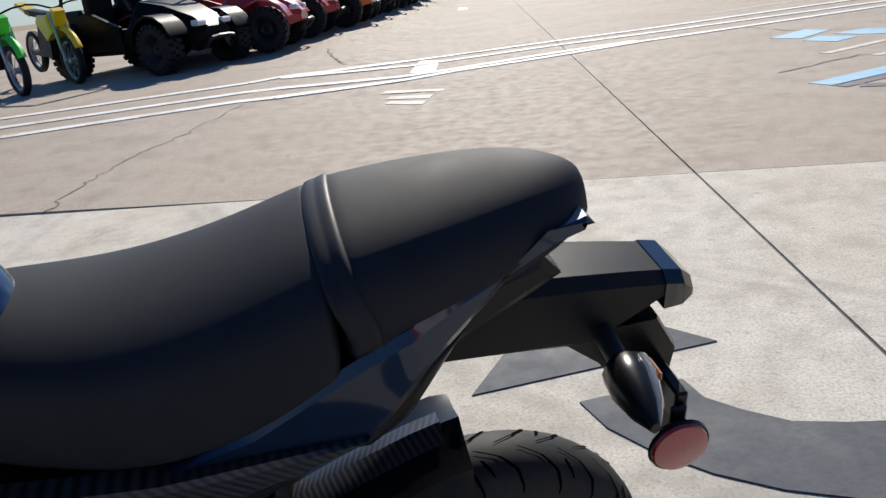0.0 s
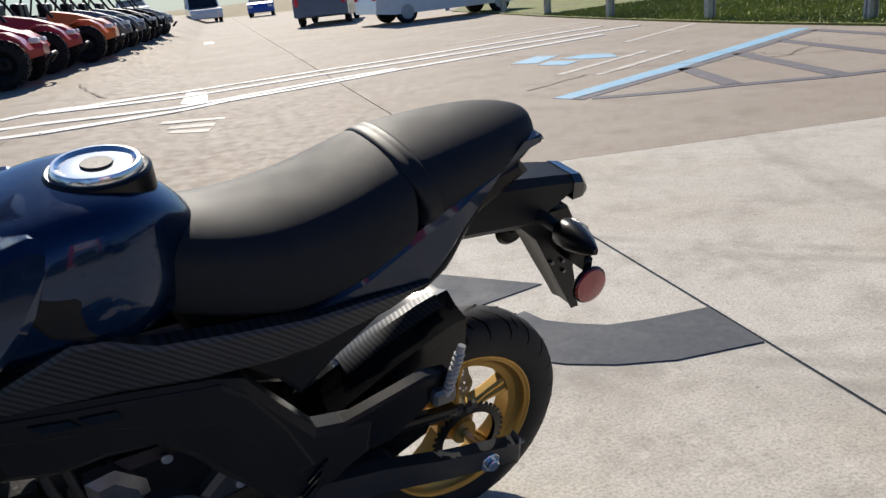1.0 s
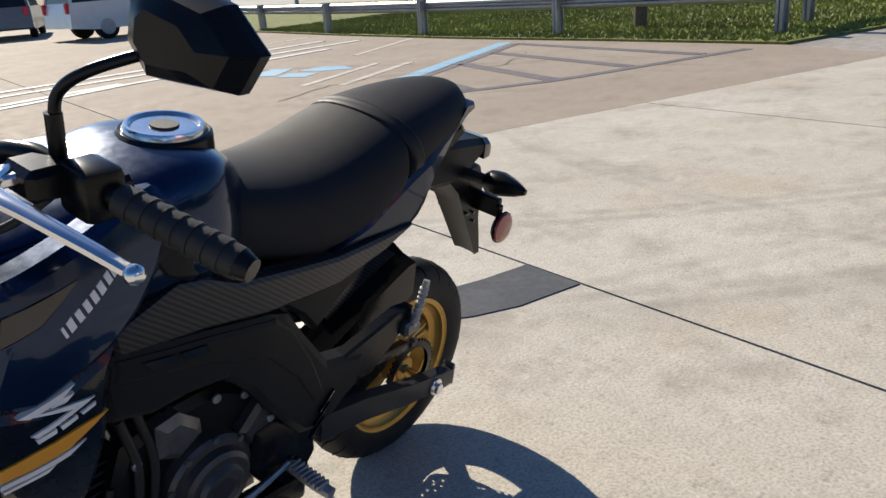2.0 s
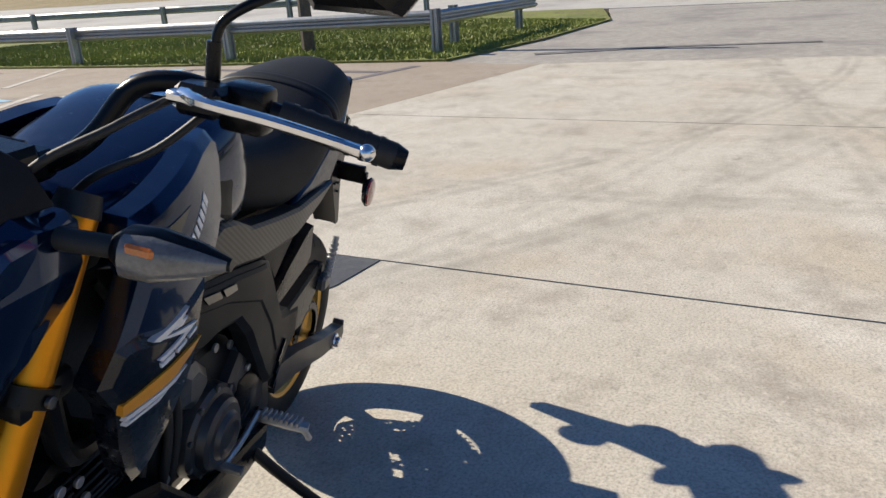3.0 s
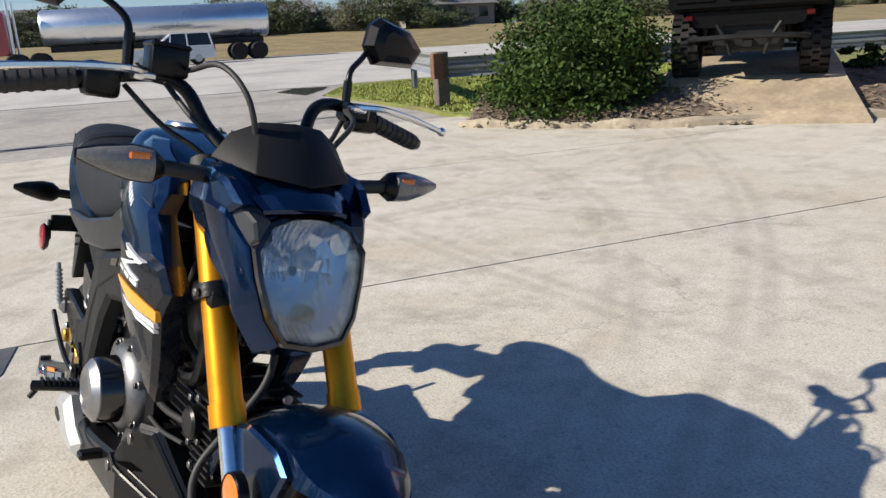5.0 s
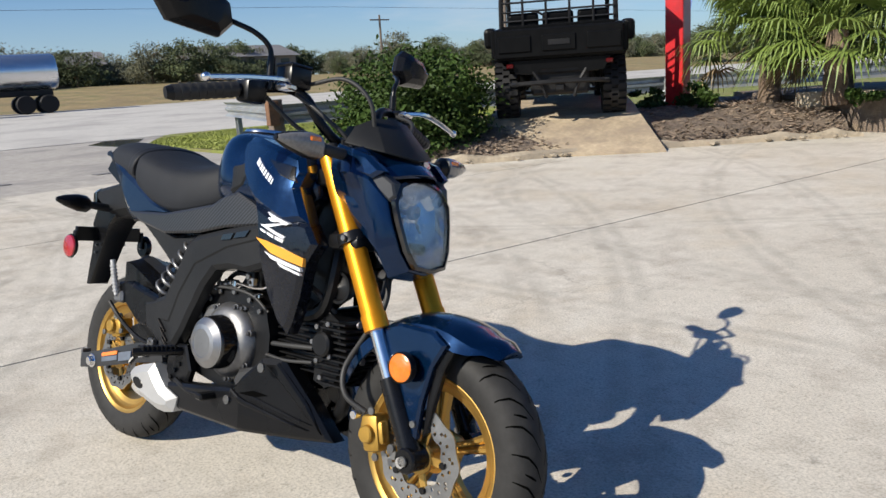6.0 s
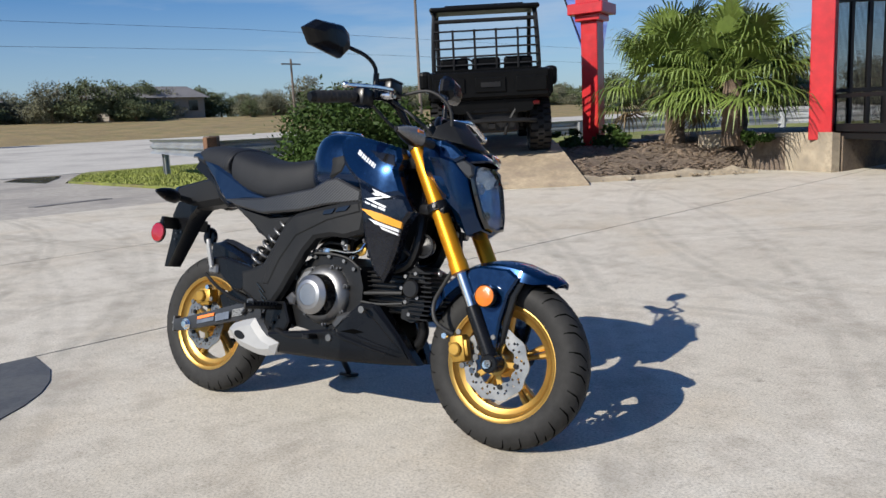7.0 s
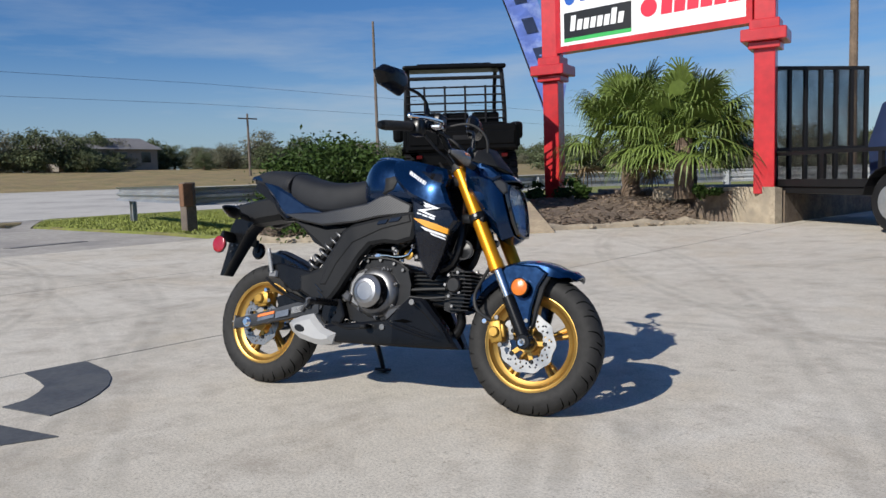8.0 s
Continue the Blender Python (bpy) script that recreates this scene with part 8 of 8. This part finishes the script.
for s in (-1, 1):
    bm = bmesh.new()
    prism(bm, [(1.040, .790), (.995, .800), (.930, .842), (.950, .860), (1.030, .838), (1.068, .806)], s * .108, s * .128, .008, lambda x, z, s=s: -s * .24 * max(0, x - 1.0))
    bp("cowl_wing", bm, M_BLUE, hcowl, "", 15)
    bm = bmesh.new()
    prism(bm, [(.955, .792), (1.000, .775), (1.045, .730), (1.060, .670), (1.030, .668), (.985, .715), (.958, .760)], s * .104, s * .122, .008, lambda x, z, s=s: -s * (.30 * max(0, x - 1.0) + .20 * max(0, .74 - z)))
    bp("cowl_wing", bm, M_BLUE, hcowl, "", 15)
    bm = bmesh.new()
    prism(bm, [(1.018, .812), (1.058, .800), (1.080, .784), (1.086, .758), (1.074, .746), (1.046, .772)], s * .088, s * .112, .004, lambda x, z, s=s: -s * .42 * max(0, x - 1.03))
    bp("corner_insert", bm, M_GREYARM, hcowl, "grey corner insert", 15)
bm = bmesh.new()
loft(bm, [[Vector((x, y, z + t)) for x, y, z in ((x0 + (1 - (v / 3) ** 2) * dx, v * w / 3, z0 - .010 * (v / 3) ** 2) for v in range(-3, 4))] + [Vector((x, y, z + t - .006)) for x, y, z in ((x0 + (1 - (v / 3) ** 2) * dx, v * w / 3, z0 - .010 * (v / 3) ** 2) for v in range(3, -4, -1))]
          for x0, dx, w, z0, t in ((1.000, .040, .098, .842, 0), (1.036, .040, .084, .826, 0), (1.058, .042, .070, .808, 0))])
bp("cowl_brow", bm, M_BLUE, hcowl, "", 20)
bm = bmesh.new()
loft(bm, [ring_scaled(1.075, .000), ring_scaled(1.06, .010), ring_scaled(.985, .013), ring_scaled(.965, .008), ring_scaled(.955, -.012)], caps=False)
hl = bp("headlight", bm, M_GLOSSB, None, "rounded headlight in a black rim", 30)
bm = bmesh.new()
loft(bm, [ring_scaled(.975, .008), ring_scaled(.92, .014), ring_scaled(.70, .018), ring_scaled(.42, .020), ring_scaled(.12, .021)])
lens = bp("lens", bm, M_LENS, hl, "clear headlight lens", 60)
md = lens.modifiers.new("wall", 'SOLIDIFY')
md.thickness, md.offset = .003, -1
lens.visible_shadow = False
bm = bmesh.new()
rings = [ring_scaled(.965, .000), ring_scaled(.88, -.016), ring_scaled(.70, -.034), ring_scaled(.50, -.048), ring_scaled(.28, -.056), ring_scaled(.08, -.058)]
rj = random.Random(4)
for r_ in rings[1:5]:
    for p_ in r_:
        p_.x += rj.uniform(-.006, .006)
loft(bm, rings, caps=False)
bp("reflector", bm, M_FLUTED, hl, "mirror-bright fluted reflector", 1)
bm = bmesh.new()
lathe(bm, [(-.070, .006), (-.036, .006), (-.035, .0155), (-.022, .0155), (-.020, .011), (-.026, .0005)], (1.090, .002, .728), 24, 'X')
bp("bulb_shield", bm, M_ALU, hl, "bright bulb shield", 40)
bm = bmesh.new()
lathe(bm, [(-.03, .0125), (.0, .0125), (.002, .010), (-.004, .0005)], (1.094, 0, .650), 18, 'X')
bp("position_bulb", bm, M_GROOVE, hl, "dark round position lamp", 40)

# fly screen
bm = bmesh.new()
S_ = [(1.068, 0, .838), (1.040, .078, .848), (.955, .116, .864), (.960, .092, .902), (.978, .052, .924), (.992, 0, .928)]
A_, B_, C_, D_, E_, F_ = [bm.verts.new(p) for p in S_]
B2, C2, D2, E2 = [bm.verts.new((p[0], -p[1], p[2])) for p in S_[1:5]]
for q in ((A_, B_, E_, F_), (B_, C_, D_, E_), (A_, F_, E2, B2), (B2, E2, D2, C2)):
    bm.faces.new(q)
screen = bp("fly_screen", bm, M_PLAST, None, "matte black fly screen", 15)
md = screen.modifiers.new("wall", 'SOLIDIFY')
md.thickness, md.offset = .005, -1
md = screen.modifiers.new("edge", 'BEVEL')
md.width, md.segments = .002, 2
bm = bmesh.new()
prism(bm, [(.90, .875), (.915, .905), (.955, .905), (.965, .87)], -.07, .07, .008)
meter = bp("instrument_panel", bm, M_PLASTB, None, "black instrument panel", 25)
bm = bmesh.new()
loft(bm, [[Vector((.899, -.05, .882)), Vector((.899, .05, .882)), Vector((.911, .05, .904)), Vector((.911, -.05, .904))], [Vector((.897, -.05, .883)), Vector((.897, .05, .883)), Vector((.909, .05, .905)), Vector((.909, -.05, .905))]])
bp("display", bm, M_CARGLASS, meter, "dark glass display")


# indicators
def indicator(base, tip, label, lens_dir, r=.024, clear=True):
    base, tip = Vector(base), Vector(tip)
    d = (tip - base).normalized()
    s = 1 if d.y > 0 else -1
    bm = bmesh.new()
    p1 = base.lerp(tip, .40)
    tube(bm, [base, p1], (.0125, .0115), 10, 1)
    ind = bp("indicator", bm, M_RUB, None, label, 40)
    fwd = Vector((lens_dir, 0, 0))
    upv = Vector((0, 0, 1))
    ring = lambda t, a, b, off=0: [base.lerp(tip, t) + fwd * (a * math.cos(q) + off) + upv * (b * math.sin(q)) for q in [2 * math.pi * k / 12 for k in range(12)]]
    bm = bmesh.new()
    loft(bm, [ring(.38, r * .55, r * .6), ring(.46, r * .95, r * 1.0), ring(.62, r * .95, r * 1.02), ring(.85, r * .62, r * .66), ring(1.0, r * .20, r * .25)])
    bp("housing", bm, M_PLASTB, ind, "", 35)
    bm = bmesh.new()
    loft(bm, [ring(.47, r * .5, r * .86, r * .62), ring(.62, r * .5, r * .92, r * .62), ring(.84, r * .34, r * .56, r * .42), ring(.985, r * .10, r * .20, r * .16)])
    bp("lens", bm, M_TURN if clear else M_REDR, ind, "clear smoked lens", 40)
    if clear:
        bm = bmesh.new()
        q = base.lerp(tip, .58) + fwd * r * .98 + upv * r * .42
        box(bm, tuple(q - Vector((.003, .015, .006))), tuple(q + Vector((.003, .015, .006))), .003)
        bp("bulb", bm, M_AMBER, ind, "amber bulb")
    return ind


for s in (-1, 1):
    indicator((.968, s * .118, .836), (.962, s * .305, .850), "front indicator with a clear smoked lens", 1, .026)

for s in (-1, 1):
    indicator((-.124, s * .042, .674), (-.104, s * .212, .692), "rear indicator on a rubber stalk", -1, .025)

# handlebar and controls
BAR = [(.872, 0, .868), (.868, .045, .870), (.850, .085, .905), (.828, .115, .958), (.815, .155, .974), (.800, .210, .968), (.750, .392, .927)]
bm = bmesh.new()
tube(bm, [(p[0], -p[1], p[2]) for p in reversed(BAR[1:])] + BAR, .0115, 12, 6)
hbar = bp("handlebar", bm, M_PLASTB, None, "black tubular handlebar", 50)
bm = bmesh.new()
box(bm, (.855, -.05, .850), (.892, .05, .885), .008)
bp("bar_clamp", bm, M_ENG, hbar)


def along_bar(y):
    a, b = Vector(BAR[5]), Vector(BAR[6])
    t = (abs(y) - a.y) / (b.y - a.y)
    p = a.lerp(b, t)
    return Vector((p.x, math.copysign(p.y, y), p.z))


for s in (-1, 1):
    bm = bmesh.new()
    tube(bm, [along_bar(s * .268), along_bar(s * .395)], .0165, 16, 1)
    bp("grip", bm, M_RUB, hbar, "black rubber grip", 40)
    for k in range(7):
        bm = bmesh.new()
        p = s * (.279 + k * .016)
        tube(bm, [along_bar(p), along_bar(p + s * .006)], .0178, 16, 1)
        o_ = bp("grip_rib", bm, M_RUB, None, "", 40)
        o_.parent = hbar
    bm = bmesh.new()
    tube(bm, [along_bar(s * .394), along_bar(s * .408)], (.0165, .012), 14, 1)
    bp("bar_end", bm, M_PLASTB, hbar, "", 40)
    bm = bmesh.new()
    q = along_bar(s * .236)
    box(bm, (q.x - .022, q.y - .028, q.z - .032), (q.x + .022, q.y + .026, q.z + .022), .009, None, 2)
    box(bm, (q.x - .034, q.y - .012, q.z - .020), (q.x - .015, q.y + .020, q.z + .008), .005)
    bp("switch_block", bm, M_PLASTB, hbar, "black switch block", 30)
    bm = bmesh.new()
    q = along_bar(s * .175)
    if s < 0:
        box(bm, (.795, -.178, .975), (.845, -.118, 1.022), .006, None, 2)
        rs = bp("brake_reservoir", bm, M_PLASTB, hbar, "black brake fluid reservoir", 30)
        bm = bmesh.new()
        box(bm, (.793, -.180, 1.018), (.847, -.116, 1.027), .004)
        bp("reservoir_lid", bm, M_ENG, rs, "", 30)
    else:
        box(bm, (.802, .172, .948), (.847, .225, .982), .007)
        bp("clutch_perch", bm, M_PLASTB, hbar, "black clutch lever perch", 30)
    bm = bmesh.new()
    lp = [Vector((.848, s * .186, .974)), Vector((.880, s * .224, .976)), Vector((.872, s * .288, .970)), Vector((.860, s * .345, .961)), Vector((.851, s * .387, .953))]
    line = spline(lp, 5)
    rings = []
    for i, p in enumerate(line):
        wd = .0105 - .005 * i / len(line)
        rings.append([p + Vector((a * wd, 0, b * .0055)) for a, b in ((1, .5), (.5, 1), (-.5, 1), (-1, .5), (-1, -.5), (-.5, -1), (.5, -1), (1, -.5))])
    loft(bm, rings)
    c = lp[-1] + Vector((0, s * .003, 0))
    bmesh.ops.create_icosphere(bm, subdivisions=2, radius=.0095, matrix=Matrix.Translation(c))
    box(bm, (.828, s * .190 - .016, .964), (.864, s * .190 + .016, .976), .003)
    bp("lever", bm, M_CHROME, hbar, "polished aluminium lever", 40)
    # mirror
    bm = bmesh.new()
    b0 = Vector((.808, s * .203, .980)) if s < 0 else Vector((.801, .195, .968))
    tube(bm, [b0 - Vector((0, 0, .015)), b0 + Vector((0, 0, .055))], .0085, 10, 1)
    tube(bm, [b0 + Vector((0, 0, .045)), b0 + Vector((-.004, s * .006, .075)), b0 + Vector((-.020, s * .034, .100)), b0 + Vector((-.066, s * .072, .122))], .0058, 10, 5)
    mir = bp("mirror", bm, M_PLASTB, None, "black angular rear-view mirror on a stalk", 50)
    bm = bmesh.new()
    mc = Vector((.738, s * .338, 1.102)) if s < 0 else Vector((.736, .318, 1.111))
    outl = [(-.074, -.010), (-.064, .032), (-.036, .050), (.054, .038), (.098, .004), (.070, -.034), (-.044, -.043)]
    outl = [(a * (1 if s < 0 else .86), b) for a, b in outl]
    rings = []
    for dx, k in ((-.010, .97), (-.007, 1.0), (.004, 1.0), (.022, .82), (.032, .50)):
        rings.append([mc + Vector((dx - s * a * k * s * .10, s * a * k, b * k)) for a, b in outl])
    loft(bm, rings)
    bp("mirror_housing", bm, M_PLASTB, mir, "", 25)
    bm = bmesh.new()
    loft(bm, [[mc + Vector((dx - a * .93 * .10, s * a * .93, b * .93)) for a, b in outl] for dx in (-.0105, -.0125)])
    bp("mirror_glass", bm, M_REFLECTOR, mir, "mirror glass")
# cables from the bars
for i, pts in enumerate(([(.835, -.150, .965), (.900, -.130, .920), (.945, -.080, .86), (.93, -.03, .76)], [(.835, .175, .965), (.91, .15, .94), (.955, .08, .88), (.92, .04, .76)],
                         [(.790, -.20, .955), (.83, -.15, .90), (.86, -.09, .86), (.86, -.04, .80)], [(.790, .20, .955), (.83, .15, .90), (.86, .09, .86), (.86, .04, .80)],
                         [(.845, -.12, .99), (.93, -.10, 1.0), (.985, -.075, .955), (.985, -.05, .87)])):
    bm = bmesh.new()
    tube(bm, pts, .0048, 8, 7)
    bp("cable", bm, M_RUB, None, "black control cable", 50)

bm = bmesh.new()
tube(bm, [(.995, 0, .625), (1.012, -.004, .570), (1.018, -.022, .515), (1.006, -.066, .450), (1.000, -.108, .390), (1.018, -.118, .340), (1.062, -.100, .310)], .0064, 10, 7)
bp("brake_hose", bm, M_RUB, None, "thick black front brake hose", 50)
bm = bmesh.new()
box(bm, (.985, -.058, .578), (1.006, .058, .602), .005)
hb = bp("hose_bracket", bm, M_ENG, None, "black bracket under the headlight", 30)
for y in (-.026, .034):
    bolt(hb, (1.006, y, .590), 1, .013, M_ALU, 'X')

# tail light unit, plate bracket and reflectors
bm = bmesh.new()
rings = []
for x, zt, zb, w in ((.06, .768, .668, .060), (-.05, .756, .655, .055), (-.11, .746, .645, .049), (-.155, .739, .664, .046), (-.20, .731, .686, .043)):
    rings.append([Vector((x, -w, zb + .02)), Vector((x, -w * .6, zb)), Vector((x, w * .6, zb)), Vector((x, w, zb + .02)), Vector((x, w, zt - .012)), Vector((x, w * .72, zt)), Vector((x, -w * .72, zt)), Vector((x, -w, zt - .012))])
loft(bm, rings)
tl = bp("tail_unit", bm, M_PLAST, None, "black tail unit reaching behind the seat", 22)
bm = bmesh.new()
rings = []
for x, zt, zb, w in ((-.197, .733, .687, .045), (-.220, .728, .688, .044), (-.236, .713, .693, .036)):
    rings.append([Vector((x, -w, zb)), Vector((x, w, zb)), Vector((x, w, zt - .012)), Vector((x, w * .72, zt)), Vector((x, -w * .72, zt)), Vector((x, -w, zt - .012))])
loft(bm, rings)
bp("tail_light", bm, M_GLOSSB, tl, "dark smoked tail light", 25)
bm = bmesh.new()
rings = []
for (x0, x1, z, w) in ((-.070, -.196, .672, .042), (-.125, -.224, .622, .040), (-.148, -.222, .585, .036), (-.180, -.232, .530, .034), (-.216, -.250, .470, .032), (-.240, -.262, .428, .030)):
    rings.append([Vector((x0, -w, z)), Vector((x0 - .006, -w * .5, z)), Vector((x0 - .006, w * .5, z)), Vector((x0, w, z)), Vector((x1 + .004, w, z)), Vector((x1, w * .8, z)), Vector((x1, -w * .8, z)), Vector((x1 + .004, -w, z))])
loft(bm, rings)
pb = bp("plate_bracket", bm, M_PLASTB, tl, "black number plate bracket", 25)
for (x, z, w) in ((-.196, .556, .0355), (-.170, .560, .0358), (-.202, .532, .0342)):
    for side in (-1, 1):
        bolt(pb, (x, side * w, z), side, .0045)
for s in (-1, 1):
    bm = bmesh.new()
    tube(bm, [(-.200, s * .030, .606), (-.204, s * .080, .592), (-.198, s * .108, .572)], .006, 6, 4)
    box(bm, (-.206, min(s * .030, s * .104), .568), (-.190, max(s * .030, s * .104), .612), .003)
    box(bm, (-.202, s * .108 - .004, .545), (-.182, s * .108 + .004, .600), .003)
    bp("reflector_stay", bm, M_ENG, tl)
    bm = bmesh.new()
    q = (-.190, s * .120, .552)
    lathe(bm, [(s * -.008, .0005), (s * -.008, .030), (s * .0, .037), (s * .004, .036), (s * .004, .0005)], q, 26)
    rb = bp("rear_reflector", bm, M_PLASTB, tl, "black reflector cup", 40)
    bm = bmesh.new()
    lathe(bm, [(s * .003, .0345), (s * .008, .0325), (s * .010, .024), (s * .011, .0005)], q, 30)
    bp("reflector_lens", bm, M_REDR, rb, "round red side reflector", 40)

# pegs, pedals, stand, chain side
for s in (-1, 1):
    bm = bmesh.new()
    prism(bm, [(.375, .35), (.450, .352), (.475, .29), (.455, .245), (.395, .235), (.365, .275)], s * .108, s * .126, .006)
    hg = bp("peg_bracket", bm, M_PLASTB, None, "black foot peg bracket", 25)
    for (x, z) in ((.395, .262), (.412, .282), (.43, .300)):
        bolt(hg, (x, s * .126, z), s, .007, M_ENG)
    bm = bmesh.new()
    pz, px = (.290, 0) if s > 0 else (.334, .40)
    tube(bm, [(.435, s * .12, pz), (.435 - px * .08, s * .20, pz), (.430 - px * .11, s * .232, pz - .002)], .011, 10, 1)
    tube(bm, [(.430 - px * .10, s * .220, pz - .004), (.425 - px * .11, s * .235, pz - .028)], .006, 8, 1)
    fp = bp("foot_peg", bm, M_ALU if s > 0 else M_PLASTB, None, "ribbed rider foot peg", 30)
    for k in range(8):
        bm = bmesh.new()
        rx = .435 - px * (.025 + k * .010)
        box(bm, (rx - .013, s * (.145 + k * .010) - .003, pz + .004), (rx + .013, s * (.145 + k * .010) + .003, pz + .015), .001)
        bp("peg_rib", bm, M_ALU if s > 0 else M_PLASTB, fp)
bm = bmesh.new()
tube(bm, [(.43, -.135, .262), (.50, -.140, .245), (.575, -.140, .252), (.60, -.155, .258)], .007, 8, 4)
box(bm, (.585, -.185, .250), (.612, -.135, .266), .004)
bp("brake_pedal", bm, M_ENG, None, "black brake pedal")
bm = bmesh.new()
tube(bm, [(.44, .135, .300), (.52, .140, .29), (.585, .140, .285)], .006, 8, 3)
tube(bm, [(.585, .13, .285), (.585, .175, .285)], .009, 8, 1)
bp("gear_lever", bm, M_ALU, None, "gear lever")
bm = bmesh.new()
tube(bm, [(.098, -.142, .418), (.16, -.142, .378), (.24, -.142, .345), (.305, -.140, .332)], .006, 8, 4)
bp("brake_rod", bm, M_ENG)
bm = bmesh.new()
tube(bm, [(.285, -.140, .298), (.325, -.146, .345)], .007, 8, 1)
disc_solid(bm, -.150, -.138, .014, (.325, 0, .338), 14)
box(bm, (.303, -.148, .308), (.328, -.132, .350), .005)
bp("master_cylinder", bm, M_CASTG, None, "grey rear master cylinder")
bm = bmesh.new()
zfoot = .300 * math.tan(radians(13.1))
tube(bm, [(.462, .090, .265), (.440, .175, .185), (.405, .288, zfoot + .022)], (.0125, .010), 10, 4)
box(bm, (.370, .275, zfoot + .006), (.425, .325, zfoot + .018), .003, None)
stand = bp("side_stand", bm, M_ENG, None, "black side stand holding the lean", 40)
bm = bmesh.new()
pts = []
for k in range(10 * 10 + 1):
    a = 2 * math.pi * k / 10
    p = Vector((.455, .12, .235)).lerp(Vector((.428, .185, .170)), k / 100)
    pts.append(p + Vector((math.cos(a) * .007, 0, math.sin(a) * .007)))
tube(bm, pts, .0016, 5, 1)
bp("stand_spring", bm, M_ALU, stand, "coil spring")
bm = bmesh.new()
lathe(bm, [(.062, .060), (.066, .074), (.070, .074), (.072, .060)], AX_R, 40)
for k in range(36):
    a = 2 * math.pi * k / 36
    m = Matrix.Translation(AX_R) @ Matrix.Rotation(-a, 4, 'Y')
    box(bm, (.072, .066, -.003), (.080, .070, .003), 0, m)
bp("sprocket", bm, M_ENG, w_r, "dark steel rear sprocket", 30)
bm = bmesh.new()
for (a, b) in (((.015, .318), (.45, .355)), ((.015, .162), (.45, .300))):
    n = 34
    for k in range(n):
        t = k / n
        x, z = a[0] + (b[0] - a[0]) * t, a[1] + (b[1] - a[1]) * t
        ang = math.degrees(math.atan2(b[1] - a[1], b[0] - a[0]))
        y = .068 + (.006 if k % 2 else 0)
        box(bm, (-.008, y - .009, -.0065), (.008, y + .003, .0065), .001, Matrix.Translation((x, 0, z)) @ pose(0, 0, 0, 0, -ang, 0))
ch = bp("drive_chain", bm, M_ENGG, None, "steel drive chain")
ch["kind"] = "stuff"
bm = bmesh.new()
prism(bm, [(.06, .345), (.30, .372), (.36, .36), (.36, .345), (.30, .352), (.06, .325)], .066, .085, .004)
bp("chain_guard", bm, M_PLASTB, None, "black chain guard")
bm = bmesh.new()
prism(bm, [(.40, .29), (.40, .36), (.44, .40), (.50, .395), (.52, .33), (.49, .28)], .085, .128, .012)
bp("sprocket_cover", bm, M_PLASTB, None, "black sprocket cover")

# the steering stands turned a little to the left
STEER_AXIS = Vector((.925 - .852, 0, .66 - .83)).normalized()
STEER = Matrix.Translation((.852, 0, .83)) @ Matrix.Rotation(radians(-0.5), 4, STEER_AXIS) @ Matrix.Translation((-.852, 0, -.83))
STEERED = ("fork_leg", "fork_yoke", "front_axle", "front_mudguard", "headlight_cowl", "headlight", "fly_screen", "instrument_panel", "handlebar", "mirror", "brake_caliper")
for ob in bike.children:
    kind = ob.name.split(".")[0]
    if (kind in STEERED and ob is not cal_r) or ob is w_f or (kind == "indicator" and max(v.co.x for v in ob.data.vertices) > .5):
        ob.matrix_basis = STEER @ ob.matrix_basis
